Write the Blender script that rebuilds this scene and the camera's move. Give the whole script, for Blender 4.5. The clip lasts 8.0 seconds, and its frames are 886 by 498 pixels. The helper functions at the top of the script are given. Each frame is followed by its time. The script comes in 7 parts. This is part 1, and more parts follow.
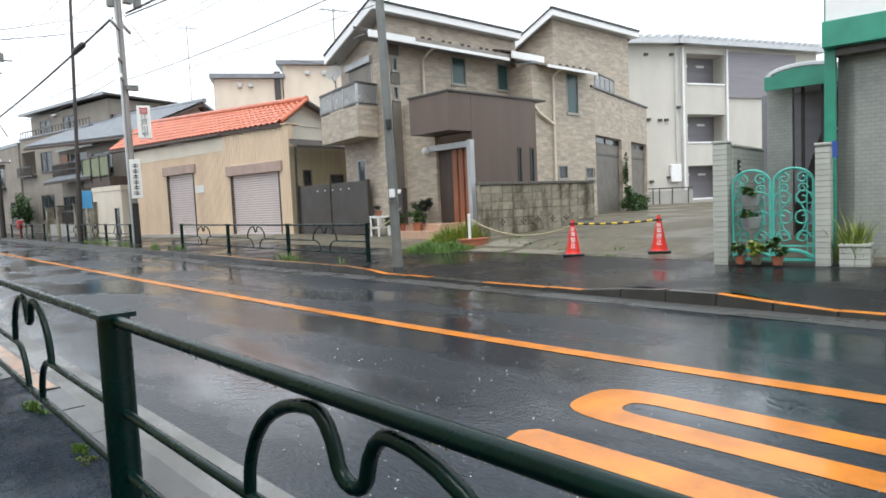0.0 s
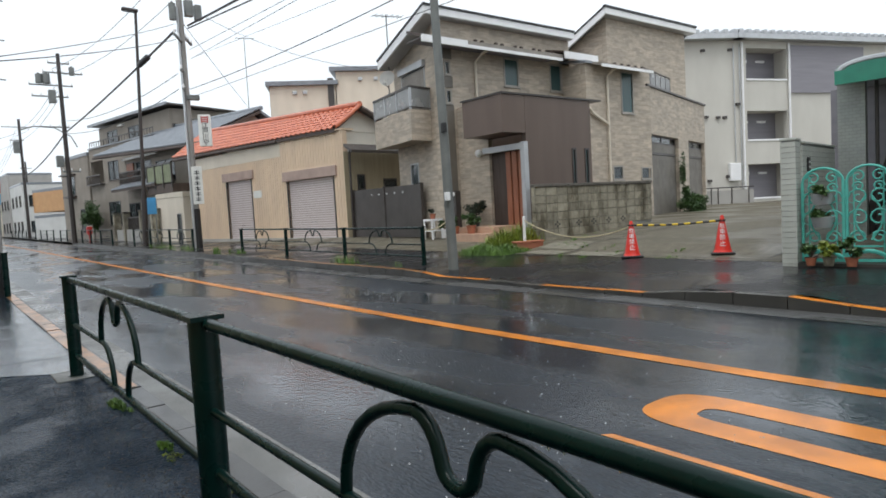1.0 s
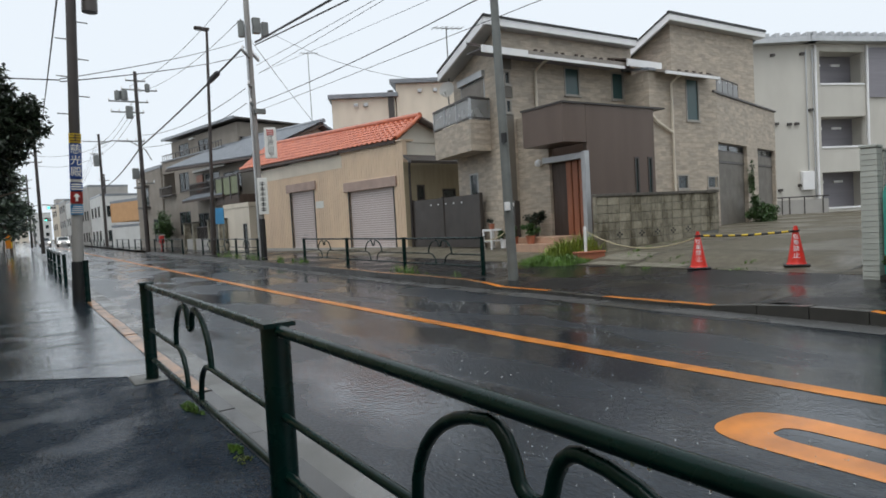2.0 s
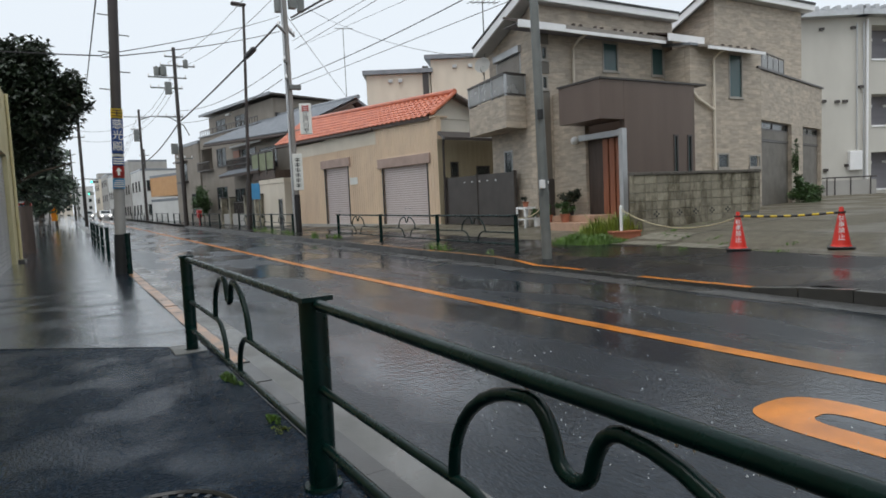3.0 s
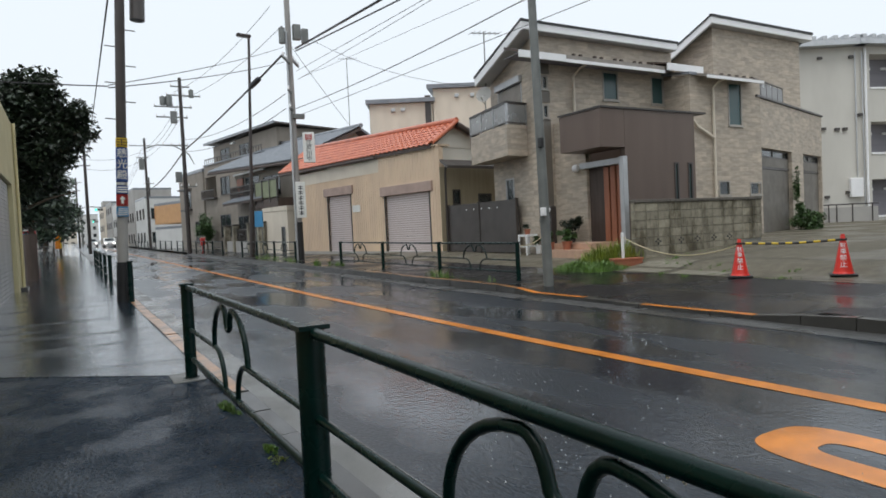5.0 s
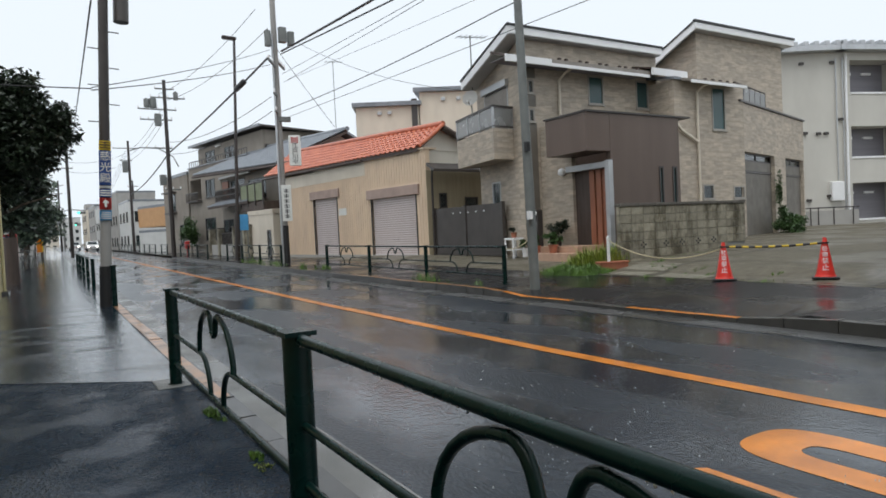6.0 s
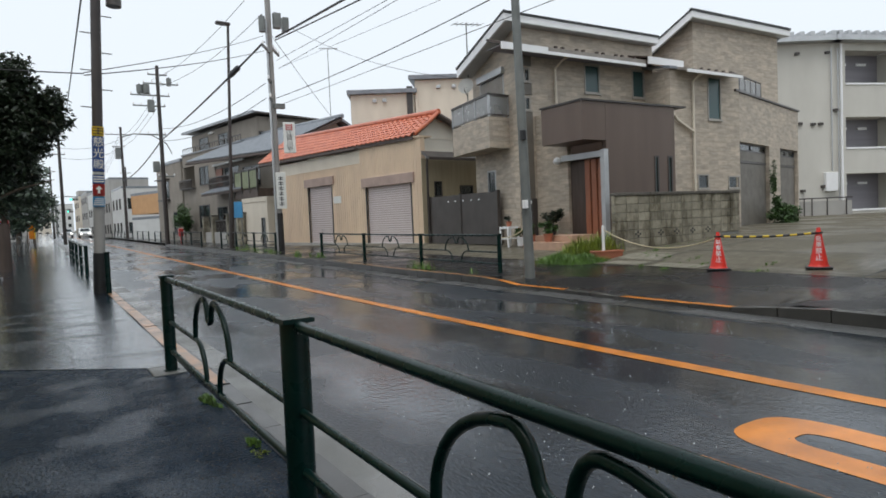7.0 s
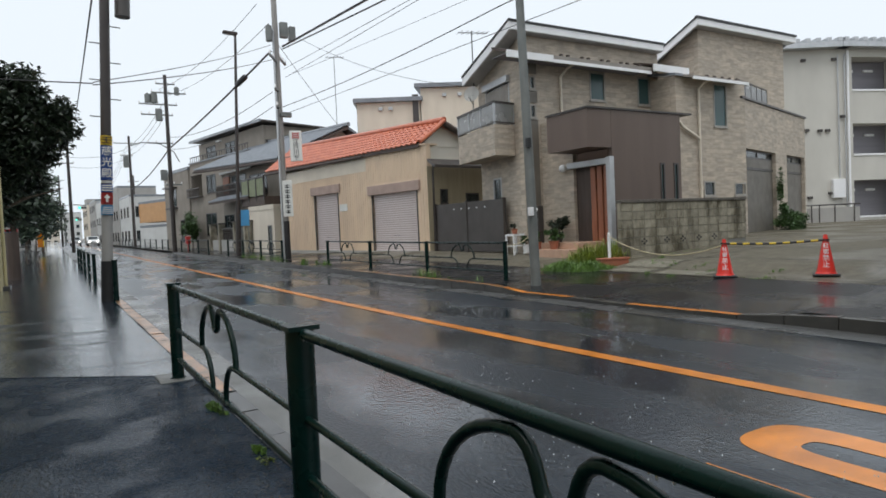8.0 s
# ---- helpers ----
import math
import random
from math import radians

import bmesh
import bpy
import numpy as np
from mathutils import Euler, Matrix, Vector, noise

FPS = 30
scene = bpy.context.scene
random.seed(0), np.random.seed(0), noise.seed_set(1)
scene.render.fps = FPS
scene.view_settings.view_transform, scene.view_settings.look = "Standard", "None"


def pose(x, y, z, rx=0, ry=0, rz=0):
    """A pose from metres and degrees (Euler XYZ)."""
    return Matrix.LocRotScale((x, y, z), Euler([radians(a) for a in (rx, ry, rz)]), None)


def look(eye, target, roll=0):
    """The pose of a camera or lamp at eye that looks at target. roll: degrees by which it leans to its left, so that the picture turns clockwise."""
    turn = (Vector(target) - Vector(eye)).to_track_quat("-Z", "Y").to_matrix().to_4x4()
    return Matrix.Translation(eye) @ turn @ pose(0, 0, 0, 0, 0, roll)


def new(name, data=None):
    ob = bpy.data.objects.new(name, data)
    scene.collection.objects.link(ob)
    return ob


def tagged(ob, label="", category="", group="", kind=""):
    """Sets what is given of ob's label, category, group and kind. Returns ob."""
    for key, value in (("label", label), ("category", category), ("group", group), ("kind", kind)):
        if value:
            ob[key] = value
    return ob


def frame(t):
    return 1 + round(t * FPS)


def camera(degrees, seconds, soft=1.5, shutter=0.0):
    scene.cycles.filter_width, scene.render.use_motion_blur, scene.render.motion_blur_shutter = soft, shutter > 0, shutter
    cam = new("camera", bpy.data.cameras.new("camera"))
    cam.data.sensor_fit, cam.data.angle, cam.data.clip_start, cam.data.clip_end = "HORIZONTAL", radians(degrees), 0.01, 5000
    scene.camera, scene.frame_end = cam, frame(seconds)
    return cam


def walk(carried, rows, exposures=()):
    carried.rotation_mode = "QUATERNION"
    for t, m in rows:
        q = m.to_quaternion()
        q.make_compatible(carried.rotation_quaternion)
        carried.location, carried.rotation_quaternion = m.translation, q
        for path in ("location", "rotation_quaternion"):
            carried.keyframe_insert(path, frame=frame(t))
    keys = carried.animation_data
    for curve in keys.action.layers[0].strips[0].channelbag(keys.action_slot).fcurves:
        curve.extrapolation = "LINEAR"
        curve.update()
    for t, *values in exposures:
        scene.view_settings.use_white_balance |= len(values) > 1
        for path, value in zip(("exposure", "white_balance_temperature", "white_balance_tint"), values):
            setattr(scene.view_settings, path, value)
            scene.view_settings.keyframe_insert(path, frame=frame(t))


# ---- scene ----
cam = camera(69.0, 8.0, soft=1.7)
PATH = [
    (0, look((0.009, -0.179, 1.151), (1.359, 1.289, 1.006), -2.65)),
    (0.1, look((-0.002, -0.170, 1.153), (1.265, 1.369, 0.999), -2.51)),
    (0.2, look((-0.014, -0.161, 1.154), (1.167, 1.443, 0.979), -2.38)),
    (0.3, look((-0.026, -0.151, 1.156), (1.141, 1.461, 0.962), -2.24)),
    (0.4, look((-0.038, -0.142, 1.157), (1.086, 1.501, 0.963), -2.10)),
    (0.5, look((-0.050, -0.133, 1.159), (1.107, 1.489, 0.978), -1.96)),
    (0.6, look((-0.055, -0.128, 1.159), (1.130, 1.472, 0.978), -2.22)),
    (0.7, look((-0.061, -0.124, 1.159), (1.108, 1.490, 0.989), -2.48)),
    (0.8, look((-0.066, -0.120, 1.159), (1.126, 1.478, 1.001), -2.74)),
    (0.9, look((-0.072, -0.115, 1.159), (1.143, 1.465, 1.001), -3.01)),
    (1, look((-0.078, -0.111, 1.159), (1.156, 1.458, 1.030), -3.27)),
    (1.1, look((-0.083, -0.107, 1.159), (1.159, 1.458, 1.070), -3.30)),
    (1.2, look((-0.089, -0.102, 1.159), (1.090, 1.512, 1.089), -3.33)),
    (1.3, look((-0.094, -0.098, 1.159), (1.098, 1.507, 1.090), -3.37)),
    (1.4, look((-0.100, -0.094, 1.159), (1.106, 1.501, 1.102), -3.40)),
    (1.5, look((-0.105, -0.089, 1.159), (1.058, 1.537, 1.104), -3.44)),
    (1.6, look((-0.105, -0.089, 1.159), (1.040, 1.549, 1.104), -3.44)),
    (1.7, look((-0.105, -0.089, 1.159), (1.023, 1.561, 1.097), -3.44)),
    (2.8, look((-0.125, -0.070, 1.161), (0.908, 1.637, 1.016), -2.56)),
    (3, look((-0.119, -0.067, 1.156), (0.883, 1.658, 1.004), -2.67)),
    (3.5, look((-0.121, -0.062, 1.152), (0.904, 1.647, 0.996), -3.08)),
    (4, look((-0.118, -0.068, 1.156), (0.892, 1.653, 1.014), -2.42)),
    (4.5, look((-0.120, -0.082, 1.162), (0.875, 1.650, 1.058), -2.64)),
    (4.7, look((-0.112, -0.090, 1.158), (0.883, 1.643, 1.076), -2.73)),
    (5.8, look((-0.098, -0.071, 1.174), (0.926, 1.645, 1.117), -2.63)),
    (6, look((-0.104, -0.083, 1.172), (0.932, 1.626, 1.112), -2.76)),
    (6.5, look((-0.112, -0.074, 1.164), (0.934, 1.628, 1.062), -2.45)),
    (7, look((-0.115, -0.070, 1.167), (0.934, 1.630, 1.071), -2.47)),
    (7.5, look((-0.115, -0.075, 1.163), (0.927, 1.629, 1.077), -2.72)),
    (8, look((-0.117, -0.089, 1.169), (0.917, 1.621, 1.097), -2.58)),
]
EXPOSURES = [(0, 0.8), (0.2, 0.65), (0.5, 0.48), (1.0, 0.28), (1.5, 0.08), (2.8, -0.03), (3.5, 0.0), (4.5, 0.04), (6.0, 0.06), (8.0, 0.04)]
walk(cam, PATH, EXPOSURES)

# ---- light: an overcast, rainy sky ----
world = bpy.data.worlds.new("overcast_sky")
scene.world = world
world.use_nodes = True
wn, wl = world.node_tree.nodes, world.node_tree.links
sky = wn.new("ShaderNodeTexSky")
sky.sky_type = "NISHITA"
sky.sun_disc = False
sky.sun_elevation, sky.sun_rotation = radians(50), radians(200)
sky.dust_density, sky.air_density = 6.0, 1.0
dim = wn.new("ShaderNodeMix")
dim.data_type, dim.blend_type = "RGBA", "MULTIPLY"
dim.inputs[0].default_value = 1.0
dim.inputs[7].default_value = (0.08, 0.08, 0.08, 1)
wl.new(sky.outputs[0], dim.inputs[6])
cloud = wn.new("ShaderNodeMix")
cloud.data_type = "RGBA"
cloud.inputs[0].default_value = 0.93
cloud.inputs[7].default_value = (0.895, 0.97, 1.045, 1)
wl.new(dim.outputs[2], cloud.inputs[6])
wl.new(cloud.outputs[2], wn["Background"].inputs[0])
wn["Background"].inputs[1].default_value = 1.0
sun = new("sun", bpy.data.lights.new("sun", "SUN"))
sun.data.energy, sun.data.angle, sun.data.color = 1.3, radians(40), (1.0, 0.985, 0.96)
sun.matrix_world = look((0, 0, 30), (10, 8, 0))


# ---- materials ----
def mat(name, col, col2=None, rough=0.7, scale=3.0, fine=60.0, bump=0.15, metal=0.0, spec=0.5, mix=0.5, stretch=(1, 1, 1), isl=0.0, wet=0.0):
    """A surface of two colours, mottled at two scales, with fine relief and optional wet gloss."""
    m = bpy.data.materials.new(name)
    m.use_nodes = True
    n, l = m.node_tree.nodes, m.node_tree.links
    b = n["Principled BSDF"]
    col2 = col2 or tuple(c * 0.75 for c in col)
    tc = n.new("ShaderNodeTexCoord")
    mp = n.new("ShaderNodeMapping")
    mp.inputs["Scale"].default_value = stretch
    l.new(tc.outputs["Object"], mp.inputs[0])
    n1 = n.new("ShaderNodeTexNoise")
    n1.inputs["Scale"].default_value, n1.inputs["Detail"].default_value = scale, 5
    n2 = n.new("ShaderNodeTexNoise")
    n2.inputs["Scale"].default_value, n2.inputs["Detail"].default_value = fine, 3
    l.new(mp.outputs[0], n1.inputs[0])
    l.new(mp.outputs[0], n2.inputs[0])
    add = n.new("ShaderNodeMath")
    add.operation = "MULTIPLY_ADD"
    l.new(n2.outputs[0], add.inputs[0])
    add.inputs[1].default_value = 0.35
    l.new(n1.outputs[0], add.inputs[2])
    ramp = n.new("ShaderNodeMapRange")
    ramp.inputs[1].default_value, ramp.inputs[2].default_value = 0.45, 0.95
    ramp.inputs[3].default_value, ramp.inputs[4].default_value = 0.0, mix * 2
    l.new(add.outputs[0], ramp.inputs[0])
    mx = n.new("ShaderNodeMix")
    mx.data_type = "RGBA"
    mx.inputs[6].default_value, mx.inputs[7].default_value = (*col, 1), (*col2, 1)
    l.new(ramp.outputs[0], mx.inputs[0])
    out = mx.outputs[2]
    if isl:
        info = n.new("ShaderNodeObjectInfo")
        hsv = n.new("ShaderNodeHueSaturation")
        mr = n.new("ShaderNodeMapRange")
        mr.inputs[3].default_value, mr.inputs[4].default_value = 1 - isl, 1 + isl
        l.new(info.outputs["Random"], mr.inputs[0])
        l.new(mr.outputs[0], hsv.inputs["Value"])
        l.new(out, hsv.inputs["Color"])
        out = hsv.outputs[0]
    l.new(out, b.inputs["Base Color"])
    b.inputs["Metallic"].default_value = metal
    b.inputs["Specular IOR Level"].default_value = spec
    rr = n.new("ShaderNodeMapRange")
    rr.inputs[3].default_value, rr.inputs[4].default_value = max(0.03, rough - 0.12), min(1, rough + 0.12)
    l.new(n1.outputs[0], rr.inputs[0])
    l.new(rr.outputs[0], b.inputs["Roughness"])
    if wet:
        b.inputs["Coat Weight"].default_value = wet
        b.inputs["Coat Roughness"].default_value = 0.12
    if bump:
        bp = n.new("ShaderNodeBump")
        bp.inputs["Strength"].default_value, bp.inputs["Distance"].default_value = bump, 0.01
        l.new(n2.outputs[0], bp.inputs["Height"])
        l.new(bp.outputs[0], b.inputs["Normal"])
    return m


def wet_ground(name, col, col2, rmin, rmax, puddle, ripple, stretch=(1, 1, 1), grain=220.0, lo=0.42, hi=0.62, coat=0.25, spec=0.5, rough_grain=0.4, ruffle=17.0, depth=0.006, stones=0.0, pebble=150.0):
    """Rain-soaked paving: a water film of uneven depth, pitted and ruffled by the rain."""
    m = bpy.data.materials.new(name)
    m.use_nodes = True
    n, l = m.node_tree.nodes, m.node_tree.links
    b = n["Principled BSDF"]
    tc = n.new("ShaderNodeTexCoord")
    mp = n.new("ShaderNodeMapping")
    mp.inputs["Scale"].default_value = stretch
    l.new(tc.outputs["Object"], mp.inputs[0])

    def noise_tex(s, d=4):
        t = n.new("ShaderNodeTexNoise")
        t.inputs["Scale"].default_value, t.inputs["Detail"].default_value = s, d
        l.new(mp.outputs[0], t.inputs[0])
        return t
    big, mid, fine = noise_tex(puddle, 4), noise_tex(6.0, 5), noise_tex(grain, 2)
    mx = n.new("ShaderNodeMix")
    mx.data_type = "RGBA"
    mx.inputs[6].default_value, mx.inputs[7].default_value = (*col, 1), (*col2, 1)
    l.new(mid.outputs[0], mx.inputs[0])
    sp = n.new("ShaderNodeMix")
    sp.data_type, sp.blend_type = "RGBA", "OVERLAY"
    sp.inputs[0].default_value = 0.85
    l.new(mx.outputs[2], sp.inputs[6])
    l.new(fine.outputs["Fac"], sp.inputs[7])
    out = sp.outputs[2]
    if stones:
        cell = n.new("ShaderNodeTexVoronoi")
        cell.inputs["Scale"].default_value = pebble
        l.new(tc.outputs["Object"], cell.inputs[0])
        pick = n.new("ShaderNodeSeparateColor")
        l.new(cell.outputs["Color"], pick.inputs[0])
        some = n.new("ShaderNodeMapRange")
        some.inputs[1].default_value, some.inputs[2].default_value = 0.72, 0.95
        some.inputs[3].default_value, some.inputs[4].default_value = 0.0, stones
        l.new(pick.outputs[0], some.inputs[0])
        stone = n.new("ShaderNodeMix")
        stone.data_type = "RGBA"
        stone.inputs[7].default_value = (0.085, 0.12, 0.155, 1)
        l.new(some.outputs[0], stone.inputs[0])
        l.new(out, stone.inputs[6])
        out = stone.outputs[2]
    l.new(out, b.inputs["Base Color"])
    film = n.new("ShaderNodeMapRange")
    film.interpolation_type = "SMOOTHSTEP"
    film.inputs[1].default_value, film.inputs[2].default_value = lo, hi
    l.new(big.outputs[0], film.inputs[0])
    rr = n.new("ShaderNodeMapRange")
    rr.inputs[3].default_value, rr.inputs[4].default_value = rmax, rmin
    speck = n.new("ShaderNodeMath")
    speck.operation = "MULTIPLY_ADD"
    speck.inputs[1].default_value = 0.5
    l.new(mid.outputs[0], speck.inputs[0])
    shift = n.new("ShaderNodeMath")
    shift.operation = "SUBTRACT"
    shift.inputs[1].default_value = 0.25
    l.new(film.outputs[0], shift.inputs[0])
    l.new(shift.outputs[0], speck.inputs[2])
    l.new(speck.outputs[0], rr.inputs[0])
    l.new(rr.outputs[0], b.inputs["Roughness"])
    b.inputs["IOR"].default_value = 1.33
    b.inputs["Coat Weight"].default_value = coat
    gloss = n.new("ShaderNodeMapRange")
    gloss.inputs[3].default_value, gloss.inputs[4].default_value = spec * 0.55, spec * 1.5
    l.new(film.outputs[0], gloss.inputs[0])
    l.new(gloss.outputs[0], b.inputs["Specular IOR Level"])
    b.inputs["Coat IOR"].default_value = 1.33
    l.new(rr.outputs[0], b.inputs["Coat Roughness"])
    gr = n.new("ShaderNodeMath")
    gr.operation = "MULTIPLY_ADD"
    l.new(film.outputs[0], gr.inputs[0])
    gr.inputs[1].default_value, gr.inputs[2].default_value = -rough_grain * 0.7, rough_grain
    b1 = n.new("ShaderNodeBump")
    b1.inputs["Distance"].default_value = depth
    l.new(gr.outputs[0], b1.inputs["Strength"])
    l.new(fine.outputs[0], b1.inputs["Height"])
    wave = n.new("ShaderNodeTexNoise")
    wave.inputs["Scale"].default_value, wave.inputs["Detail"].default_value = ruffle, 4
    wave.inputs["Distortion"].default_value = 0.6
    l.new(tc.outputs["Object"], wave.inputs[0])
    b2 = n.new("ShaderNodeBump")
    patch = noise_tex(0.9, 3)
    pr = n.new("ShaderNodeMapRange")
    pr.inputs[1].default_value, pr.inputs[2].default_value = 0.5, 0.66
    pr.inputs[3].default_value, pr.inputs[4].default_value = ripple * 2.0, ripple * 5.0
    l.new(patch.outputs[0], pr.inputs[0])
    l.new(pr.outputs[0], b2.inputs["Strength"])
    b2.inputs["Distance"].default_value = 0.004
    l.new(wave.outputs[0], b2.inputs["Height"])
    l.new(b1.outputs[0], b2.inputs["Normal"])
    l.new(b2.outputs[0], b.inputs["Normal"])
    l.new(b2.outputs[0], b.inputs["Coat Normal"])
    return m


def glass(name, col, rough=0.04, trans=0.75):
    m = mat(name, col, col, rough=rough, bump=0)
    b = m.node_tree.nodes["Principled BSDF"]
    b.inputs["Transmission Weight"].default_value = trans
    return m


ASPHALT = wet_ground("wet_asphalt", (0.004, 0.0075, 0.012), (0.015, 0.023, 0.034), 0.08, 0.31, 0.9, 0.11, (1.0, 0.4, 1), grain=55.0, coat=0.42, rough_grain=0.7, depth=0.007, stones=0.16, pebble=110.0)
PAVE = wet_ground("wet_footway_asphalt", (0.001, 0.007, 0.016), (0.006, 0.019, 0.038), 0.08, 0.28, 1.9, 0.22, grain=48.0, coat=0.0, spec=0.17, rough_grain=1.0, ruffle=44.0, depth=0.02, stones=0.22, pebble=120.0)
PAVE2 = wet_ground("smooth_wet_footway", (0.010, 0.022, 0.036), (0.022, 0.040, 0.060), 0.1, 0.28, 0.8, 0.36, (0.5, 2.2, 1), coat=0.9, ruffle=20.0, lo=0.25, hi=0.5)
PAVEFAR = wet_ground("wet_far_footway", (0.010, 0.0105, 0.0115), (0.024, 0.024, 0.026), 0.07, 0.32, 0.6, 0.05, coat=0.0, spec=0.36)
LOT = wet_ground("wet_concrete_lot", (0.065, 0.058, 0.043), (0.20, 0.18, 0.135), 0.3, 0.6, 0.5, 0.03, coat=0.0, spec=0.35, grain=90.0)
GUTTERFAR = wet_ground("worn_far_gutter", (0.045, 0.046, 0.046), (0.10, 0.10, 0.097), 0.15, 0.4, 1.1, 0.05)
GUTTER = wet_ground("wet_concrete_gutter", (0.12, 0.122, 0.12), (0.21, 0.21, 0.2), 0.2, 0.5, 0.8, 0.04)
KERB = mat("wet_kerb_concrete", (0.066, 0.063, 0.058), (0.03, 0.029, 0.028), rough=0.42, scale=2.5, fine=90, bump=0.3, wet=0.4)
ORANGE = mat("orange_road_paint", (0.78, 0.25, 0.006), (0.46, 0.145, 0.008), rough=0.4, scale=3, fine=120, bump=0.25, mix=0.5, wet=0.5, spec=0.3)
ORANGE_WORN = mat("worn_orange_paint", (0.50, 0.20, 0.035), (0.22, 0.13, 0.07), rough=0.35, scale=4, fine=40, bump=0.3, mix=0.7, wet=0.4)
GREENRAIL = mat("dark_green_enamel", (0.0018, 0.019, 0.0165), (0.001, 0.009, 0.008), rough=0.28, scale=8, fine=140, bump=0.08, spec=0.2, wet=0.05)
BRICKTILE = mat("beige_stone_siding", (0.57, 0.49, 0.395), (0.40, 0.345, 0.28), rough=0.65, scale=4.0, fine=26, bump=0.5, mix=0.7, stretch=(0.7, 0.7, 2.6))


def coursed(m, width, height, dark, amount):
    """Lays faint stone courses of uneven tone over a wall's colour."""
    n, l = m.node_tree.nodes, m.node_tree.links
    b = n["Principled BSDF"]
    tc = n.new("ShaderNodeTexCoord")
    sep = n.new("ShaderNodeSeparateXYZ")
    l.new(tc.outputs["Object"], sep.inputs[0])
    u = n.new("ShaderNodeMath")
    l.new(sep.outputs[0], u.inputs[0])
    l.new(sep.outputs[1], u.inputs[1])
    com = n.new("ShaderNodeCombineXYZ")
    l.new(u.outputs[0], com.inputs[0])
    l.new(sep.outputs[2], com.inputs[1])
    br = n.new("ShaderNodeTexBrick")
    br.inputs["Scale"].default_value = 1.0
    br.inputs["Brick Width"].default_value, br.inputs["Row Height"].default_value = width, height
    br.inputs["Mortar Size"].default_value = 0.006
    br.inputs["Color1"].default_value, br.inputs["Color2"].default_value = (1.15, 1.13, 1.1, 1), (dark, dark, dark * 1.02, 1)
    br.inputs["Mortar"].default_value = (0.72, 0.7, 0.67, 1)
    l.new(com.outputs[0], br.inputs[0])
    mx = n.new("ShaderNodeMix")
    mx.data_type, mx.blend_type = "RGBA", "MULTIPLY"
    mx.inputs[0].default_value = amount
    l.new(b.inputs["Base Color"].links[0].from_socket, mx.inputs[6])
    l.new(br.outputs[0], mx.inputs[7])
    l.new(mx.outputs[2], b.inputs["Base Color"])


coursed(BRICKTILE, 0.47, 0.15, 0.7, 0.6)
BROWNCLAD = mat("dark_brown_cladding", (0.14, 0.099, 0.079), (0.115, 0.082, 0.066), rough=0.5, scale=1.2, fine=40, bump=0.04, stretch=(2, 2, 0.3))
WHITEP = mat("white_painted_metal", (0.84, 0.84, 0.84), (0.72, 0.72, 0.72), rough=0.4, bump=0.05, mix=0.3)
CREAM = mat("cream_render", (0.72, 0.65, 0.54), (0.58, 0.52, 0.43), rough=0.8, scale=1.2, fine=80, mix=0.5, stretch=(1, 1, 0.35))
# Paler copy of the cream render, making up for shade under the shop's verge.
CREAMLIT = mat("lit_cream_render", (0.80, 0.77, 0.69), (0.68, 0.65, 0.58), rough=0.8, scale=1.2, fine=80, mix=0.4)
SHOPWALL = mat("peach_corrugated_metal", (0.74, 0.575, 0.41), (0.60, 0.46, 0.335), rough=0.5, scale=1.4, fine=50, mix=0.5, stretch=(1, 1, 0.3))
SHUTTER = mat("pinkish_grey_shutter", (0.70, 0.62, 0.60), (0.58, 0.505, 0.485), rough=0.5, scale=1.6, fine=60, mix=0.4)
LINTEL = mat("dusty_pink_steel", (0.44, 0.32, 0.27), (0.34, 0.25, 0.21), rough=0.55, scale=3)
REDTILE = mat("wet_orange_red_roof_tile", (0.60, 0.18, 0.085), (0.44, 0.115, 0.06), rough=0.35, scale=3, fine=40, mix=0.6, wet=0.3)
GREYTILE = mat("wet_grey_roof_tile", (0.22, 0.24, 0.265), (0.15, 0.165, 0.185), rough=0.35, scale=3, fine=40, wet=0.3)
DARKWOOD = mat("dark_brown_timber", (0.085, 0.06, 0.048), (0.05, 0.036, 0.03), rough=0.6, scale=2, fine=60, stretch=(4, 4, 0.6))
GATEBROWN = mat("dark_bronze_steel", (0.062, 0.052, 0.046), (0.045, 0.038, 0.034), rough=0.45, scale=2, wet=0.15)
REDWOOD = mat("reddish_timber_door", (0.36, 0.135, 0.07), (0.23, 0.08, 0.045), rough=0.45, scale=2.5, fine=50, stretch=(8, 8, 0.5))
BLOCK = mat("weathered_concrete_block", (0.42, 0.385, 0.295), (0.21, 0.19, 0.145), rough=0.8, scale=2.2, fine=30, bump=0.4, mix=0.8, isl=0.2)


